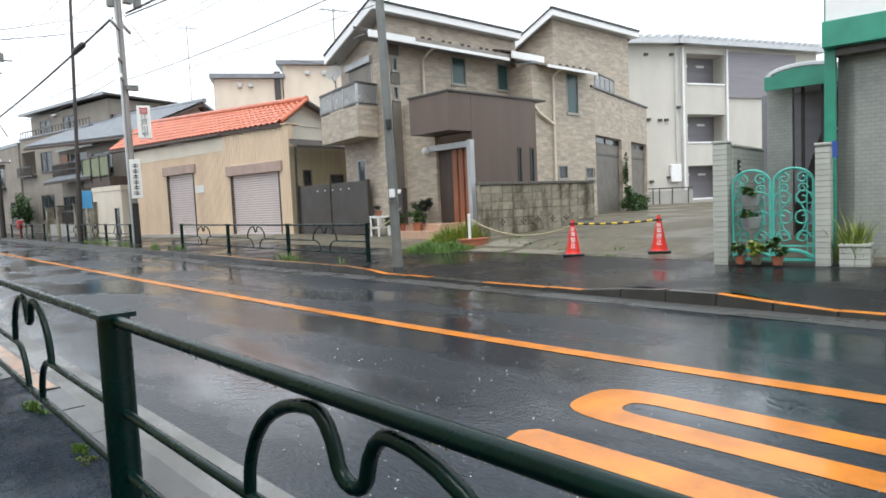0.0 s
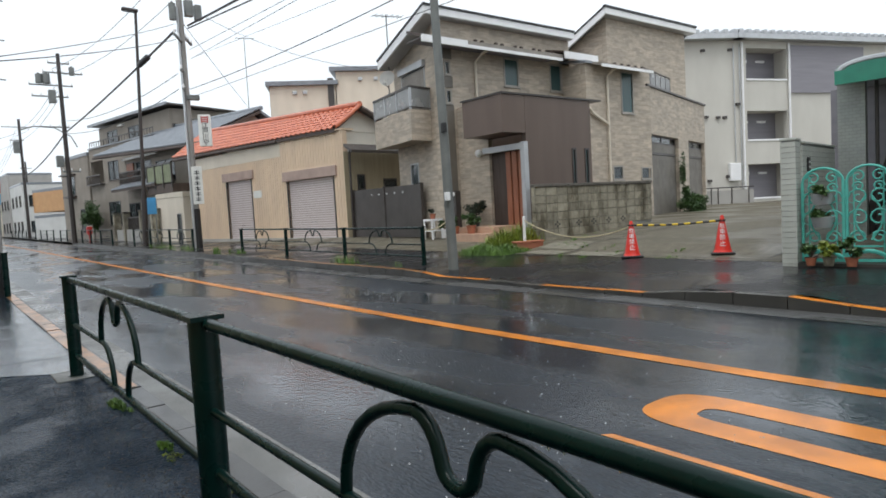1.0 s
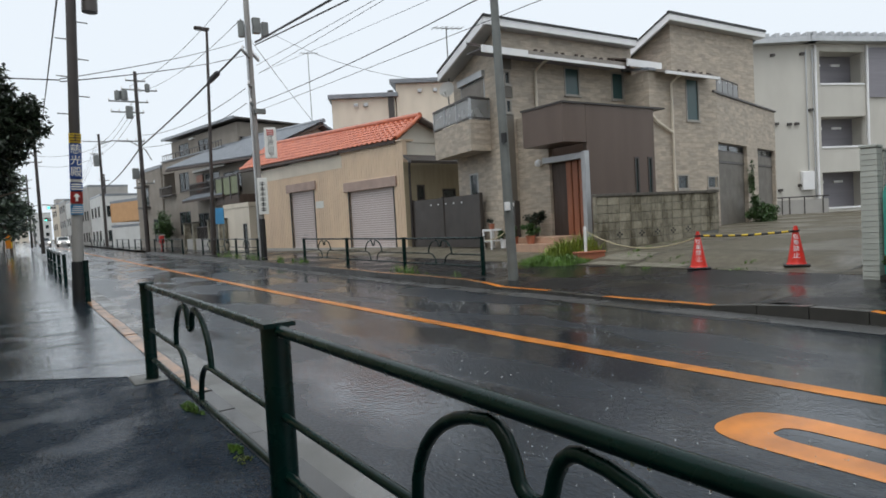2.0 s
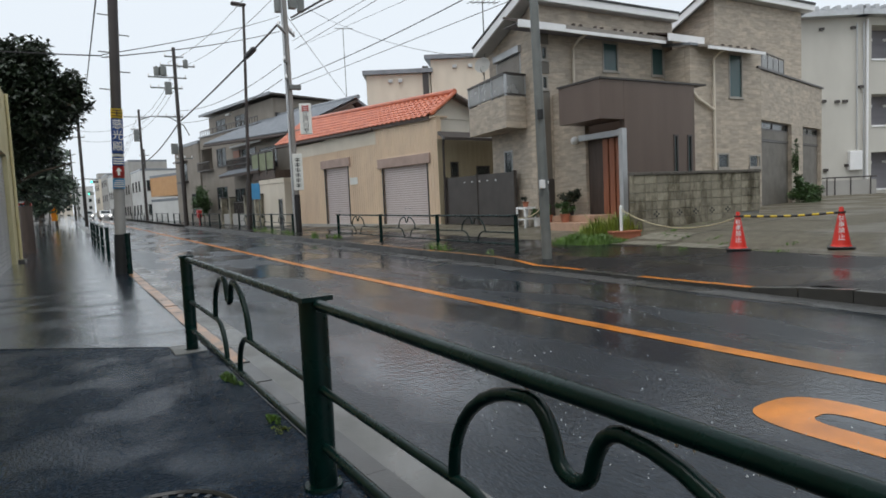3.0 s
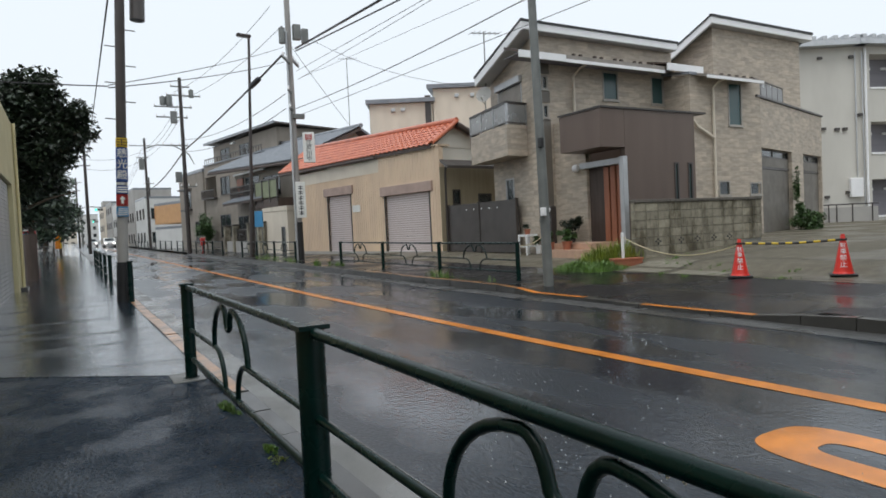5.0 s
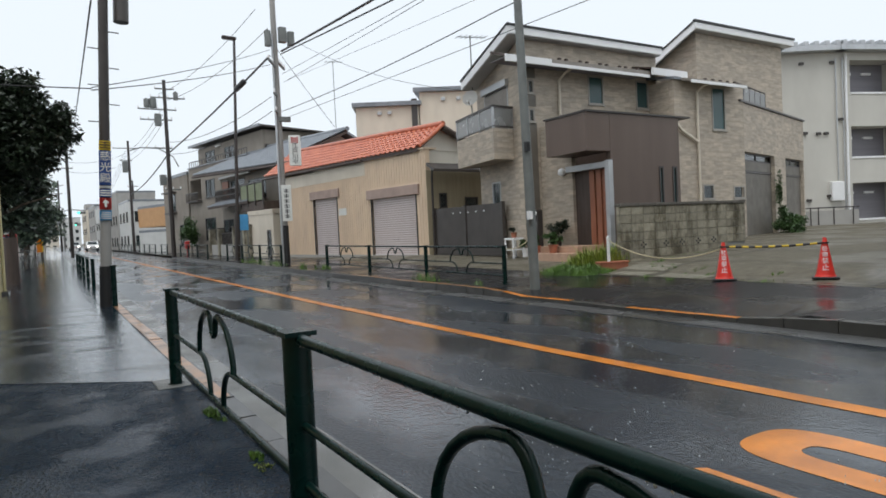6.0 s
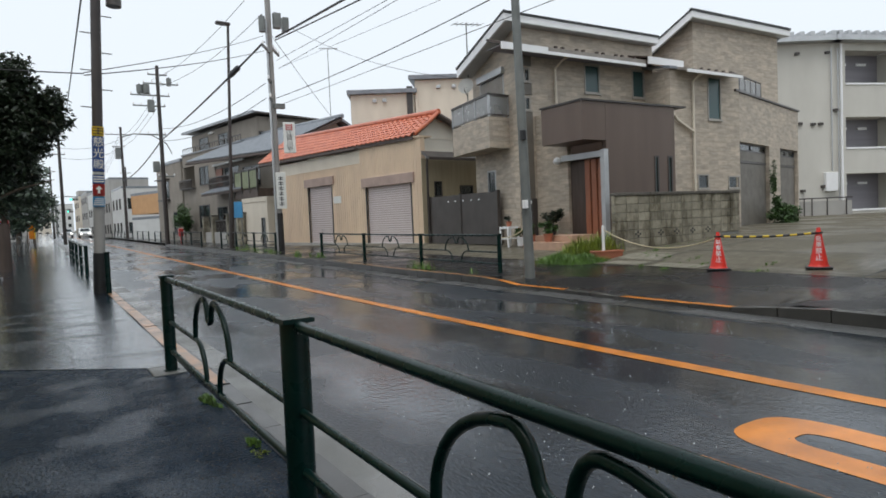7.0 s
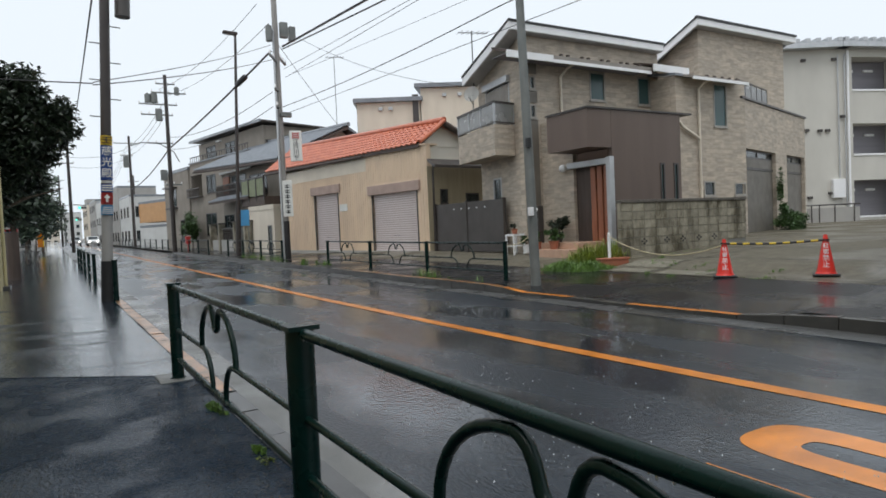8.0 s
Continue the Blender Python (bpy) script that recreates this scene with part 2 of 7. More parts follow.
def stained(m, amount):
    """Dark weather streaks running down a wall, over its own colour."""
    n, l = m.node_tree.nodes, m.node_tree.links
    b = n["Principled BSDF"]
    geo = n.new("ShaderNodeNewGeometry")
    mp = n.new("ShaderNodeMapping")
    mp.inputs["Scale"].default_value = (2.6, 2.6, 0.9)
    l.new(geo.outputs["Position"], mp.inputs[0])
    t = n.new("ShaderNodeTexNoise")
    t.inputs["Scale"].default_value, t.inputs["Detail"].default_value, t.inputs["Roughness"].default_value = 1.0, 7, 0.68
    l.new(mp.outputs[0], t.inputs[0])
    r = n.new("ShaderNodeMapRange")
    r.inputs[1].default_value, r.inputs[2].default_value = 0.47, 0.62
    r.inputs[3].default_value, r.inputs[4].default_value = 0.0, amount
    l.new(t.outputs[0], r.inputs[0])
    mx = n.new("ShaderNodeMix")
    mx.data_type, mx.blend_type = "RGBA", "MULTIPLY"
    mx.inputs[7].default_value = (0.34, 0.32, 0.27, 1)
    l.new(r.outputs[0], mx.inputs[0])
    l.new(b.inputs["Base Color"].links[0].from_socket, mx.inputs[6])
    l.new(mx.outputs[2], b.inputs["Base Color"])


stained(BLOCK, 1.0)
stained(ORANGE, 0.35)
BLOCKCAP = mat("mossy_concrete_coping", (0.15, 0.135, 0.115), (0.08, 0.075, 0.065), rough=0.8, scale=5, fine=50, bump=0.6)
STEEL = mat("galvanised_steel", (0.19, 0.20, 0.19), (0.12, 0.127, 0.122), rough=0.5, metal=0.2, scale=3, fine=50, bump=0.1)
CONCPOLE = mat("grey_concrete_pole", (0.33, 0.32, 0.30), (0.22, 0.21, 0.20), rough=0.7, scale=2, fine=70, bump=0.3, stretch=(1, 1, 0.3))
DARKPOLE = mat("brown_painted_pole", (0.04, 0.031, 0.027), (0.026, 0.02, 0.018), rough=0.5, scale=3)
BLACK = mat("black_rubber", (0.02, 0.02, 0.021), rough=0.5, bump=0.1)
CABLE = mat("black_cable", (0.03, 0.03, 0.033), rough=0.6, bump=0)
CONERED = mat("red_cone_plastic", (0.80, 0.035, 0.02), (0.62, 0.03, 0.02), rough=0.35, scale=9, bump=0.05, mix=0.4, wet=0.2)
YELLOW = mat("yellow_plastic", (0.75, 0.52, 0.03), rough=0.4, bump=0.05)
ROPE = mat("cream_rope", (0.58, 0.50, 0.32), rough=0.8, fine=200)
TURQ = mat("turquoise_enamel", (0.10, 0.50, 0.42), (0.07, 0.36, 0.31), rough=0.35, scale=8, bump=0.08, wet=0.2)
GREENP = mat("green_painted_steel", (0.03, 0.30, 0.20), (0.02, 0.22, 0.15), rough=0.35, scale=4, bump=0.06, wet=0.2)
WTILE = mat("pale_glazed_tile", (0.50, 0.515, 0.475), (0.41, 0.425, 0.39), rough=0.3, scale=6, fine=60, bump=0.1, isl=0.08)
TILEWALL = mat("glazed_tile_wall", (0.36, 0.385, 0.36), (0.29, 0.31, 0.29), rough=0.35, scale=5, fine=60, bump=0.1)
GROUT = mat("grey_mortar", (0.30, 0.30, 0.28), rough=0.85, fine=90)
APT = mat("pale_grey_render", (0.59, 0.57, 0.515), (0.49, 0.47, 0.425), rough=0.75, scale=0.8, fine=60, mix=0.5, stretch=(1, 1, 0.4))
APTDARK = mat("mauve_grey_siding", (0.26, 0.25, 0.275), (0.21, 0.20, 0.225), rough=0.6, scale=1, stretch=(0.4, 0.4, 6))
FARWALL = mat("tan_render", (0.30, 0.265, 0.225), (0.215, 0.19, 0.16), rough=0.8, scale=0.9, fine=50)
GREYWALL = mat("greyish_render", (0.40, 0.385, 0.36), (0.31, 0.30, 0.28), rough=0.8, scale=0.9, fine=50)
OCHREWALL = mat("ochre_panel", (0.58, 0.33, 0.15), (0.50, 0.28, 0.13), rough=0.6, scale=2)
PALEWALL = mat("pale_panel", (0.62, 0.62, 0.60), (0.52, 0.52, 0.50), rough=0.7, scale=1)
YELLOWWALL = mat("yellowish_render", (0.60, 0.53, 0.30), (0.48, 0.42, 0.24), rough=0.7, scale=1.2, wet=0.15)
OLIVE = mat("olive_beige_siding", (0.40, 0.345, 0.24), (0.31, 0.265, 0.18), rough=0.65, scale=1.5, stretch=(6, 6, 0.4))
STEPTILE = mat("salmon_step_tile", (0.56, 0.36, 0.25), (0.44, 0.28, 0.20), rough=0.5, scale=6, wet=0.2)
POT = mat("terracotta", (0.42, 0.15, 0.08), (0.30, 0.10, 0.06), rough=0.6, scale=8)
SHUTTERBROWN = mat("grey_brown_shutter", (0.165, 0.148, 0.124), (0.125, 0.111, 0.093), rough=0.5)
GLASSDARK = glass("dark_window_glass", (0.10, 0.13, 0.14))
GLASSTEAL = glass("teal_frosted_glass", (0.06, 0.125, 0.125), rough=0.2, trans=0.3)
GLASSGREY = glass("smoked_acrylic", (0.43, 0.435, 0.43), rough=0.25, trans=0.5)
FRAME = mat("dark_bronze_window_frame", (0.06, 0.052, 0.048), rough=0.4, bump=0.03)
EAVEBROWN = mat("grey_brown_roof_edge", (0.30, 0.268, 0.235), (0.22, 0.197, 0.172), rough=0.5)
BEIGEFRAME = mat("beige_aluminium_frame", (0.36, 0.335, 0.295), (0.29, 0.27, 0.24), rough=0.4, bump=0.03)
SILVER = mat("silver_aluminium", (0.52, 0.53, 0.54), (0.42, 0.43, 0.44), rough=0.35, metal=0.5, bump=0.03)
CURTAIN = mat("grey_curtain", (0.30, 0.29, 0.27), (0.2, 0.2, 0.19), rough=0.9, stretch=(10, 10, 0.5))
BLUESIGN = mat("blue_sign_enamel", (0.035, 0.10, 0.36), (0.03, 0.08, 0.30), rough=0.35, bump=0.02)
YELLOWSIGN = mat("yellow_sign_enamel", (0.78, 0.55, 0.03), (0.7, 0.48, 0.03), rough=0.35, bump=0.02)
WHITESIGN = mat("white_sign_enamel", (0.74, 0.74, 0.70), (0.64, 0.64, 0.60), rough=0.4, bump=0.02)
REDSIGN = mat("red_sign_enamel", (0.55, 0.045, 0.04), rough=0.4, bump=0.02)
LTBLUE = mat("light_blue_panel", (0.09, 0.36, 0.66), rough=0.4, bump=0.02)
BARK = mat("bark", (0.11, 0.085, 0.06), (0.06, 0.045, 0.035), rough=0.9, scale=6, fine=40, bump=0.8, stretch=(3, 3, 0.5))


def leaf_mat(name, c1, c2):
    m = mat(name, c1, c2, rough=0.4, scale=2, fine=20, bump=0, mix=0.6, wet=0.2)
    n, l = m.node_tree.nodes, m.node_tree.links
    geo = n.new("ShaderNodeNewGeometry")
    hsv = n.new("ShaderNodeHueSaturation")
    mr = n.new("ShaderNodeMapRange")
    mr.inputs[3].default_value, mr.inputs[4].default_value = 0.55, 1.5
    l.new(geo.outputs["Random Per Island"], mr.inputs[0])
    l.new(mr.outputs[0], hsv.inputs["Value"])
    b = n["Principled BSDF"]
    src = b.inputs["Base Color"].links[0].from_socket
    l.new(src, hsv.inputs["Color"])
    l.new(hsv.outputs[0], b.inputs["Base Color"])
    return m


LEAFDARK = leaf_mat("dark_evergreen_leaf", (0.024, 0.038, 0.018), (0.012, 0.021, 0.010))
# Leaf colour paled to stand for rain haze over the distant trees.
LEAFHAZE = leaf_mat("haze_paled_tree_leaf", (0.085, 0.115, 0.075), (0.05, 0.075, 0.048))
LEAF = leaf_mat("shrub_leaf", (0.06, 0.12, 0.03), (0.035, 0.075, 0.02))
GRASS = leaf_mat("wet_grass_blade", (0.13, 0.24, 0.035), (0.07, 0.14, 0.022))
YLEAF = leaf_mat("yellow_green_leaf", (0.26, 0.30, 0.05), (0.15, 0.21, 0.03))


# ---- building helpers ----
def add_box(bm, x0, x1, y0, y1, z0, z1, m=None):
    r = bmesh.ops.create_cube(bm, size=1.0)
    t = Matrix.Translation(((x0 + x1) / 2, (y0 + y1) / 2, (z0 + z1) / 2)) @ Matrix.Diagonal((abs(x1 - x0), abs(y1 - y0), abs(z1 - z0), 1))
    bmesh.ops.transform(bm, matrix=(m @ t) if m else t, verts=r["verts"])
    return r["verts"]


def add_cyl(bm, r0, r1, z0, z1, n=14, m=None):
    r = bmesh.ops.create_cone(bm, cap_ends=True, segments=n, radius1=r0, radius2=r1, depth=z1 - z0)
    t = Matrix.Translation((0, 0, (z0 + z1) / 2))
    bmesh.ops.transform(bm, matrix=(m @ t) if m else t, verts=r["verts"])
    return r["verts"]


def along(a, b):
    """A frame at a whose z axis points to b."""
    d = Vector(b) - Vector(a)
    return Matrix.Translation(a) @ d.to_track_quat("Z", "Y").to_matrix().to_4x4(), d.length


def add_tube(bm, pts, r, n=8):
    """A round bar through points, mitred at its bends."""
    pts = [Vector(p) for p in pts]
    rings = []
    up = Vector((0.31, 0.17, 0.93)).normalized()
    for i, p in enumerate(pts):
        d = (pts[min(i + 1, len(pts) - 1)] - pts[max(i - 1, 0)]).normalized()
        if i == 0:
            s = d.cross(up).normalized()
        else:
            s = (s - d * s.dot(d)).normalized()
        u = d.cross(s)
        rr = r[i] if isinstance(r, (list, tuple)) else r
        rings.append([bm.verts.new(p + (s * math.cos(2 * math.pi * k / n) + u * math.sin(2 * math.pi * k / n)) * rr) for k in range(n)])
    for a, b in zip(rings, rings[1:]):
        for k in range(n):
            bm.faces.new((a[k], a[(k + 1) % n], b[(k + 1) % n], b[k]))
    bm.faces.new(rings[0][::-1])
    bm.faces.new(rings[-1])


def part(name, bm, material, parent=None, label="", smooth=False, bevel=0.0, m=None):
    """Links a bmesh as one mesh object, under a thing or a part."""
    if bevel:
        bmesh.ops.bevel(bm, geom=list(bm.edges), offset=bevel, segments=2, affect="EDGES", profile=0.5, clamp_overlap=True)
    bmesh.ops.recalc_face_normals(bm, faces=list(bm.faces))
    me = bpy.data.meshes.new(name)
    bm.to_mesh(me)
    bm.free()
    me.materials.append(material)
    if smooth:
        me.polygons.foreach_set("use_smooth", [True] * len(me.polygons))
        me.set_sharp_from_angle(angle=radians(40))
    ob = new(name, me)
    if parent:
        ob.parent = parent
    if m:
        ob.matrix_basis = m
    if label:
        ob["label"] = label
    return ob


def thing(name, label, category, m=None, group="", kind=""):
    ob = new(name)
    ob.empty_display_size = 0.2
    if m:
        ob.matrix_basis = m
    return tagged(ob, label, category, group, kind)


def box_part(name, material, parent, x0, x1, y0, y1, z0, z1, bevel=0.0, label="", m=None):
    bm = bmesh.new()
    add_box(bm, x0, x1, y0, y1, z0, z1)
    return part(name, bm, material, parent, label, bevel=bevel, m=m)


def wall_bm(length, z0, z1, thick, holes=()):
    """A wall along +x from 0, its face at y = 0 and its body behind it (+y), with holes (s0, s1, z0, z1) right through."""
    bm = bmesh.new()
    xs = sorted({0.0, length, *[h[0] for h in holes], *[h[1] for h in holes]})
    zs = sorted({z0, z1, *[h[2] for h in holes], *[h[3] for h in holes]})
    grid = {}

    def vert(i, k, y):
        if (i, k, y) not in grid:
            grid[i, k, y] = bm.verts.new((xs[i], thick * y, zs[k]))
        return grid[i, k, y]

    def solid(i, k):
        if not (0 <= i < len(xs) - 1 and 0 <= k < len(zs) - 1):
            return False
        cx, cz = (xs[i] + xs[i + 1]) / 2, (zs[k] + zs[k + 1]) / 2
        return not any(h[0] < cx < h[1] and h[2] < cz < h[3] for h in holes)
    for i in range(len(xs) - 1):
        for k in range(len(zs) - 1):
            if not solid(i, k):
                continue
            for y in (0, 1):
                bm.faces.new((vert(i, k, y), vert(i + 1, k, y), vert(i + 1, k + 1, y), vert(i, k + 1, y)))
            for di, dk, a, b in ((-1, 0, (i, k), (i, k + 1)), (1, 0, (i + 1, k), (i + 1, k + 1)), (0, -1, (i, k), (i + 1, k)), (0, 1, (i, k + 1), (i + 1, k + 1))):
                if not solid(i + di, k + dk):
                    bm.faces.new((vert(*a, 0), vert(*b, 0), vert(*b, 1), vert(*a, 1)))
    return bm


def face(a, b, z=0.0):
    """The pose of a wall that runs from a to b (its body on the left of that line), and its length."""
    d = Vector((b[0] - a[0], b[1] - a[1]))
    return pose(a[0], a[1], z, 0, 0, math.degrees(math.atan2(d.y, d.x))), d.length


def window(parent, m, s0, s1, z0, z1, frame_mat=FRAME, pane_mat=GLASSDARK, bars=0, depth=0.06, sill=True, curtain=True, name="window"):
    """A framed window set in a wall's hole; m is the wall's pose."""
    bm = bmesh.new()
    f = 0.045
    add_box(bm, s0, s1, -0.02, depth, z0, z0 + f)
    add_box(bm, s0, s1, -0.02, depth, z1 - f, z1)
    add_box(bm, s0, s0 + f, -0.02, depth, z0 + f, z1 - f)
    add_box(bm, s1 - f, s1, -0.02, depth, z0 + f, z1 - f)
    for i in range(bars):
        c = s0 + (s1 - s0) * (i + 1) / (bars + 1)
        add_box(bm, c - 0.02, c + 0.02, -0.01, depth, z0 + f, z1 - f)
    w = part(name, bm, frame_mat, parent, m=m)
    box_part("pane", pane_mat, w, s0 + f, s1 - f, 0.02, 0.03, z0 + f, z1 - f)
    if sill:
        box_part("sill", frame_mat, w, s0 - 0.03, s1 + 0.03, -0.06, 0.0, z0 - 0.04, z0 - 0.002)
    if curtain:
        box_part("curtain", CURTAIN, w, s0, s1, 0.16, 0.17, z0, z1)
    return w


def roof_slab(name, parent, corners, thick, material, label="", m=None):
    """A sloping slab over four corners given in order."""
    bm = bmesh.new()
    top = [bm.verts.new(c) for c in corners]
    low = [bm.verts.new((c[0], c[1], c[2] - thick)) for c in corners]
    bm.faces.new(top)
    bm.faces.new(low[::-1])
    for i in range(4):
        j = (i + 1) % 4
        bm.faces.new((top[i], low[i], low[j], top[j]))
    return part(name, bm, material, parent, label, m=m)


def tile_rows(name, parent, a, b, c, d, rows, cols, material, roll=0.035, label=""):
    """Wavy roof tiles over the sloping field a-b (eave) to d-c (ridge): each course laps the one below."""
    a, b, c, d = map(Vector, (a, b, c, d))
    nrm = (b - a).cross(d - a).normalized()
    if nrm.z < 0:
        nrm = -nrm
    bm = bmesh.new()
    per = 6
    for r in range(rows):
        v0, v1 = r / rows, (r + 1.06) / rows
        prev = None
        for i in range(cols * per + 1):
            u = i / (cols * per)
            h = roll * (0.5 + 0.5 * math.cos(2 * math.pi * i / per))
            lo = (a.lerp(b, u)).lerp(d.lerp(c, u), v0) + nrm * (h + 0.035)
            hi = (a.lerp(b, u)).lerp(d.lerp(c, u), min(v1, 1)) + nrm * (h + 0.005)
            bt = (a.lerp(b, u)).lerp(d.lerp(c, u), v0) + nrm * (h - 0.01)
            cur = [bm.verts.new(bt), bm.verts.new(lo), bm.verts.new(hi)]
            if prev:
                bm.faces.new((prev[0], cur[0], cur[1], prev[1]))
                bm.faces.new((prev[1], cur[1], cur[2], prev[2]))
            prev = cur
    ob = part(name, bm, material, parent, label, smooth=True)
    return ob


def grade(y):
    return 0.006 * max(0.0, y - 12.0)


def gz(x, y=0.0):
    """Height of the ground beyond the far kerb."""
    knots = ((-99, 0), (8.6, 0), (9.8, 0.06), (10.4, 0.09), (11.0, 0.22), (15.0, 0.42), (999, 0.42))
    for (xa, za), (xb, zb) in zip(knots, knots[1:]):
        if x <= xb:
            return za + (zb - za) * (x - xa) / (xb - xa) + grade(y)
    return 0.42


# ---- ground ----
def strip(name, material, label, category, xs, zs, y0, y1, step=3.0, kind="structure", skew=0.0):
    """A long ribbon of ground with a given cross-section, following the street's grade."""
    bm = bmesh.new()
    ys, y = [], y0
    while y < y1:
        ys.append(y)
        y += step if y < 120 else 40
    ys.append(y1)
    rows = [[bm.verts.new((x, y - (skew * x if y == y0 else 0.0), z + grade(y))) for x, z in zip(xs, zs)] for y in ys]
    for p, q in zip(rows, rows[1:]):
        for i in range(len(xs) - 1):
            bm.faces.new((p[i], p[i + 1], q[i + 1], q[i]))
    return tagged(part(name, bm, material), label, category, kind=kind)


KX = 7.0
strip("ground", GREYWALL, "grey ground under and beyond the street", "ground", (-900, -8, 8, 40, 900), (-0.4, -0.4, -0.4, -0.4, -0.4), -300, 900)
strip("road", ASPHALT, "rain-soaked dark asphalt road with puddles", "road", (1.38, 2.6, 4.2, 5.6, KX - 0.42), (-0.145, -0.125, -0.11, -0.125, -0.145), -60, 420)
strip("gutter_near", GUTTER, "wet concrete gutter strip beside the road", "gutter", (0.98, 1.384), (-0.14, -0.141), -60, 420)
strip("gutter_far", GUTTERFAR, "wet concrete gutter strip beside the road", "gutter", (KX - 0.424, KX + 0.02), (-0.141, -0.14), -60, 420)
strip("pavement_near", PAVE, "dark wet rough asphalt footway", "pavement", (-6, -1.3, 0.83), (0.0, 0.0, 0.0), -40, 11.5)
strip("pavement_near_smooth", PAVE2, "smooth shining wet footway", "pavement", (-6, -1.3, 0.0, 0.83), (0.004, 0.004, 0.004, 0.004), 6.33, 420, step=5.3, skew=0.8)
strip("lot", LOT, "wet pale concrete parking lot", "lot", (9.796, 10.4, 11.0, 15.0, 60.0), (0.063, 0.09, 0.22, 0.42, 0.42), -60, 420)


def ktop(y):
    """Top of the far kerb: full height, dropped at the driveways."""
    pts = ((-99, -0.09), (2.1, -0.09), (2.8, 0.0), (4.0, 0.0), (4.5, -0.09), (9.0, -0.09), (9.9, 0.0), (999, 0.0))
    for (ya, za), (yb, zb) in zip(pts, pts[1:]):
        if y <= yb:
            return za + (zb - za) * (y - ya) / (yb - ya)
    return 0.0


def far_pavement():
    bm = bmesh.new()
    ys = [-60, -20, -5, 0, 1, 2.1, 2.45, 2.8, 3.4, 4.0, 4.25, 4.5, 6, 7.5, 9.0, 9.45, 9.9, 12] + [12 + 3 * i for i in range(1, 36)] + [160, 200, 300, 420]
    rows = [[bm.verts.new((x, y, z + grade(y))) for x, z in ((KX + 0.15, ktop(y)), (8.0, 0.0), (8.6, 0.0), (9.8, 0.06))] for y in ys]
    for p, q in zip(rows, rows[1:]):
        for i in range(3):
            bm.faces.new((p[i], p[i + 1], q[i + 1], q[i]))
    return tagged(part("pavement_far", bm, PAVEFAR), "wet asphalt footway across the road", "pavement", kind="structure")


far_pavement()


def kerb(name, x0, x1, top, y0, y1, painted, label):
    """A row of kerb stones with open joints; painted: stretches whose top carries orange paint."""
    k = thing(name, label, "kerb", kind="structure")
    y, i = y0, 0
    while y < y1:
        g, ya, yb = 0.006, y, y + 0.6
        bm = bmesh.new()
        q = [(x0, ya + g), (x1, ya + g), (x1, yb - g), (x0, yb - g)]
        hi = [bm.verts.new((a, b, top(b) + grade(b) + 0.006 * math.sin(7.3 * i))) for a, b in q]
        lo = [bm.verts.new((a, b, -0.2 + grade(b))) for a, b in q]
        bm.faces.new(hi)
        for a in range(4):
            bm.faces.new((hi[a], lo[a], lo[(a + 1) % 4], hi[(a + 1) % 4]))
        part("kerb_stone", bm, KERB, k)
        if any(a <= (ya + yb) / 2 <= b for a, b in painted):
            bm = bmesh.new()
            hi = [bm.verts.new((x0 + 0.004 if a == x0 else x1 - 0.025, b, top(b) + grade(b) + 0.006 * math.sin(7.3 * i) + 0.004)) for a, b in q]
            bm.faces.new(hi)
            part("paint", bm, ORANGE_WORN if x0 < 3 or yb > 10 else ORANGE, k, "worn orange road paint")
        y += 0.6
        i += 1
    return k


kerb("kerb_near", 0.83, 0.99, lambda y: 0.012, -3.0, 42.0, ((4.9, 16.0),), "wet concrete kerb with worn orange paint")
kerb("kerb_far", KX, KX + 0.16, ktop, -4.2, 48.0, ((-3, 3.0), (4.6, 6.3), (7.9, 10.2), (10.2, 17)), "wet concrete kerb with orange paint, dropped at driveways")


def road_z(x):
    pts = ((1.38, -0.145), (2.6, -0.125), (4.2, -0.11), (5.6, -0.125), (6.58, -0.145))
    for (xa, za), (xb, zb) in zip(pts, pts[1:]):
        if x <= xb:
            return za + (zb - za) * (x - xa) / (xb - xa)
    return -0.145


def marking(name, pts, label):
    bm = bmesh.new()
    bm.faces.new([bm.verts.new((x, y, road_z(x) + 0.001)) for x, y in pts])
    r = bmesh.ops.extrude_face_region(bm, geom=list(bm.faces))
    bmesh.ops.translate(bm, vec=(0, 0, 0.003), verts=[v for v in r["geom"] if isinstance(v, bmesh.types.BMVert)])
    return tagged(part(name, bm, ORANGE), label, "road marking", kind="structure")


def centre_line():
    bm = bmesh.new()
    ys = [-40, -0.5, 2.0, 3.5, 5.0, 7.0, 12] + [12 + 4 * i for i in range(1, 30)] + [200, 300, 400]
    bend = lambda y: 0.012 * max(0.0, 6.0 - max(y, -0.5)) ** 1.6
    rows = [[bm.verts.new((x + bend(y), y, -0.1065 + grade(y))) for x in (4.08, 4.245)] for y in ys]
    for p, q in zip(rows, rows[1:]):
        bm.faces.new((p[0], p[1], q[1], q[0]))
    tagged(part("centre_line", bm, ORANGE), "solid orange line along the road's centre", "road marking", kind="structure")


centre_line()


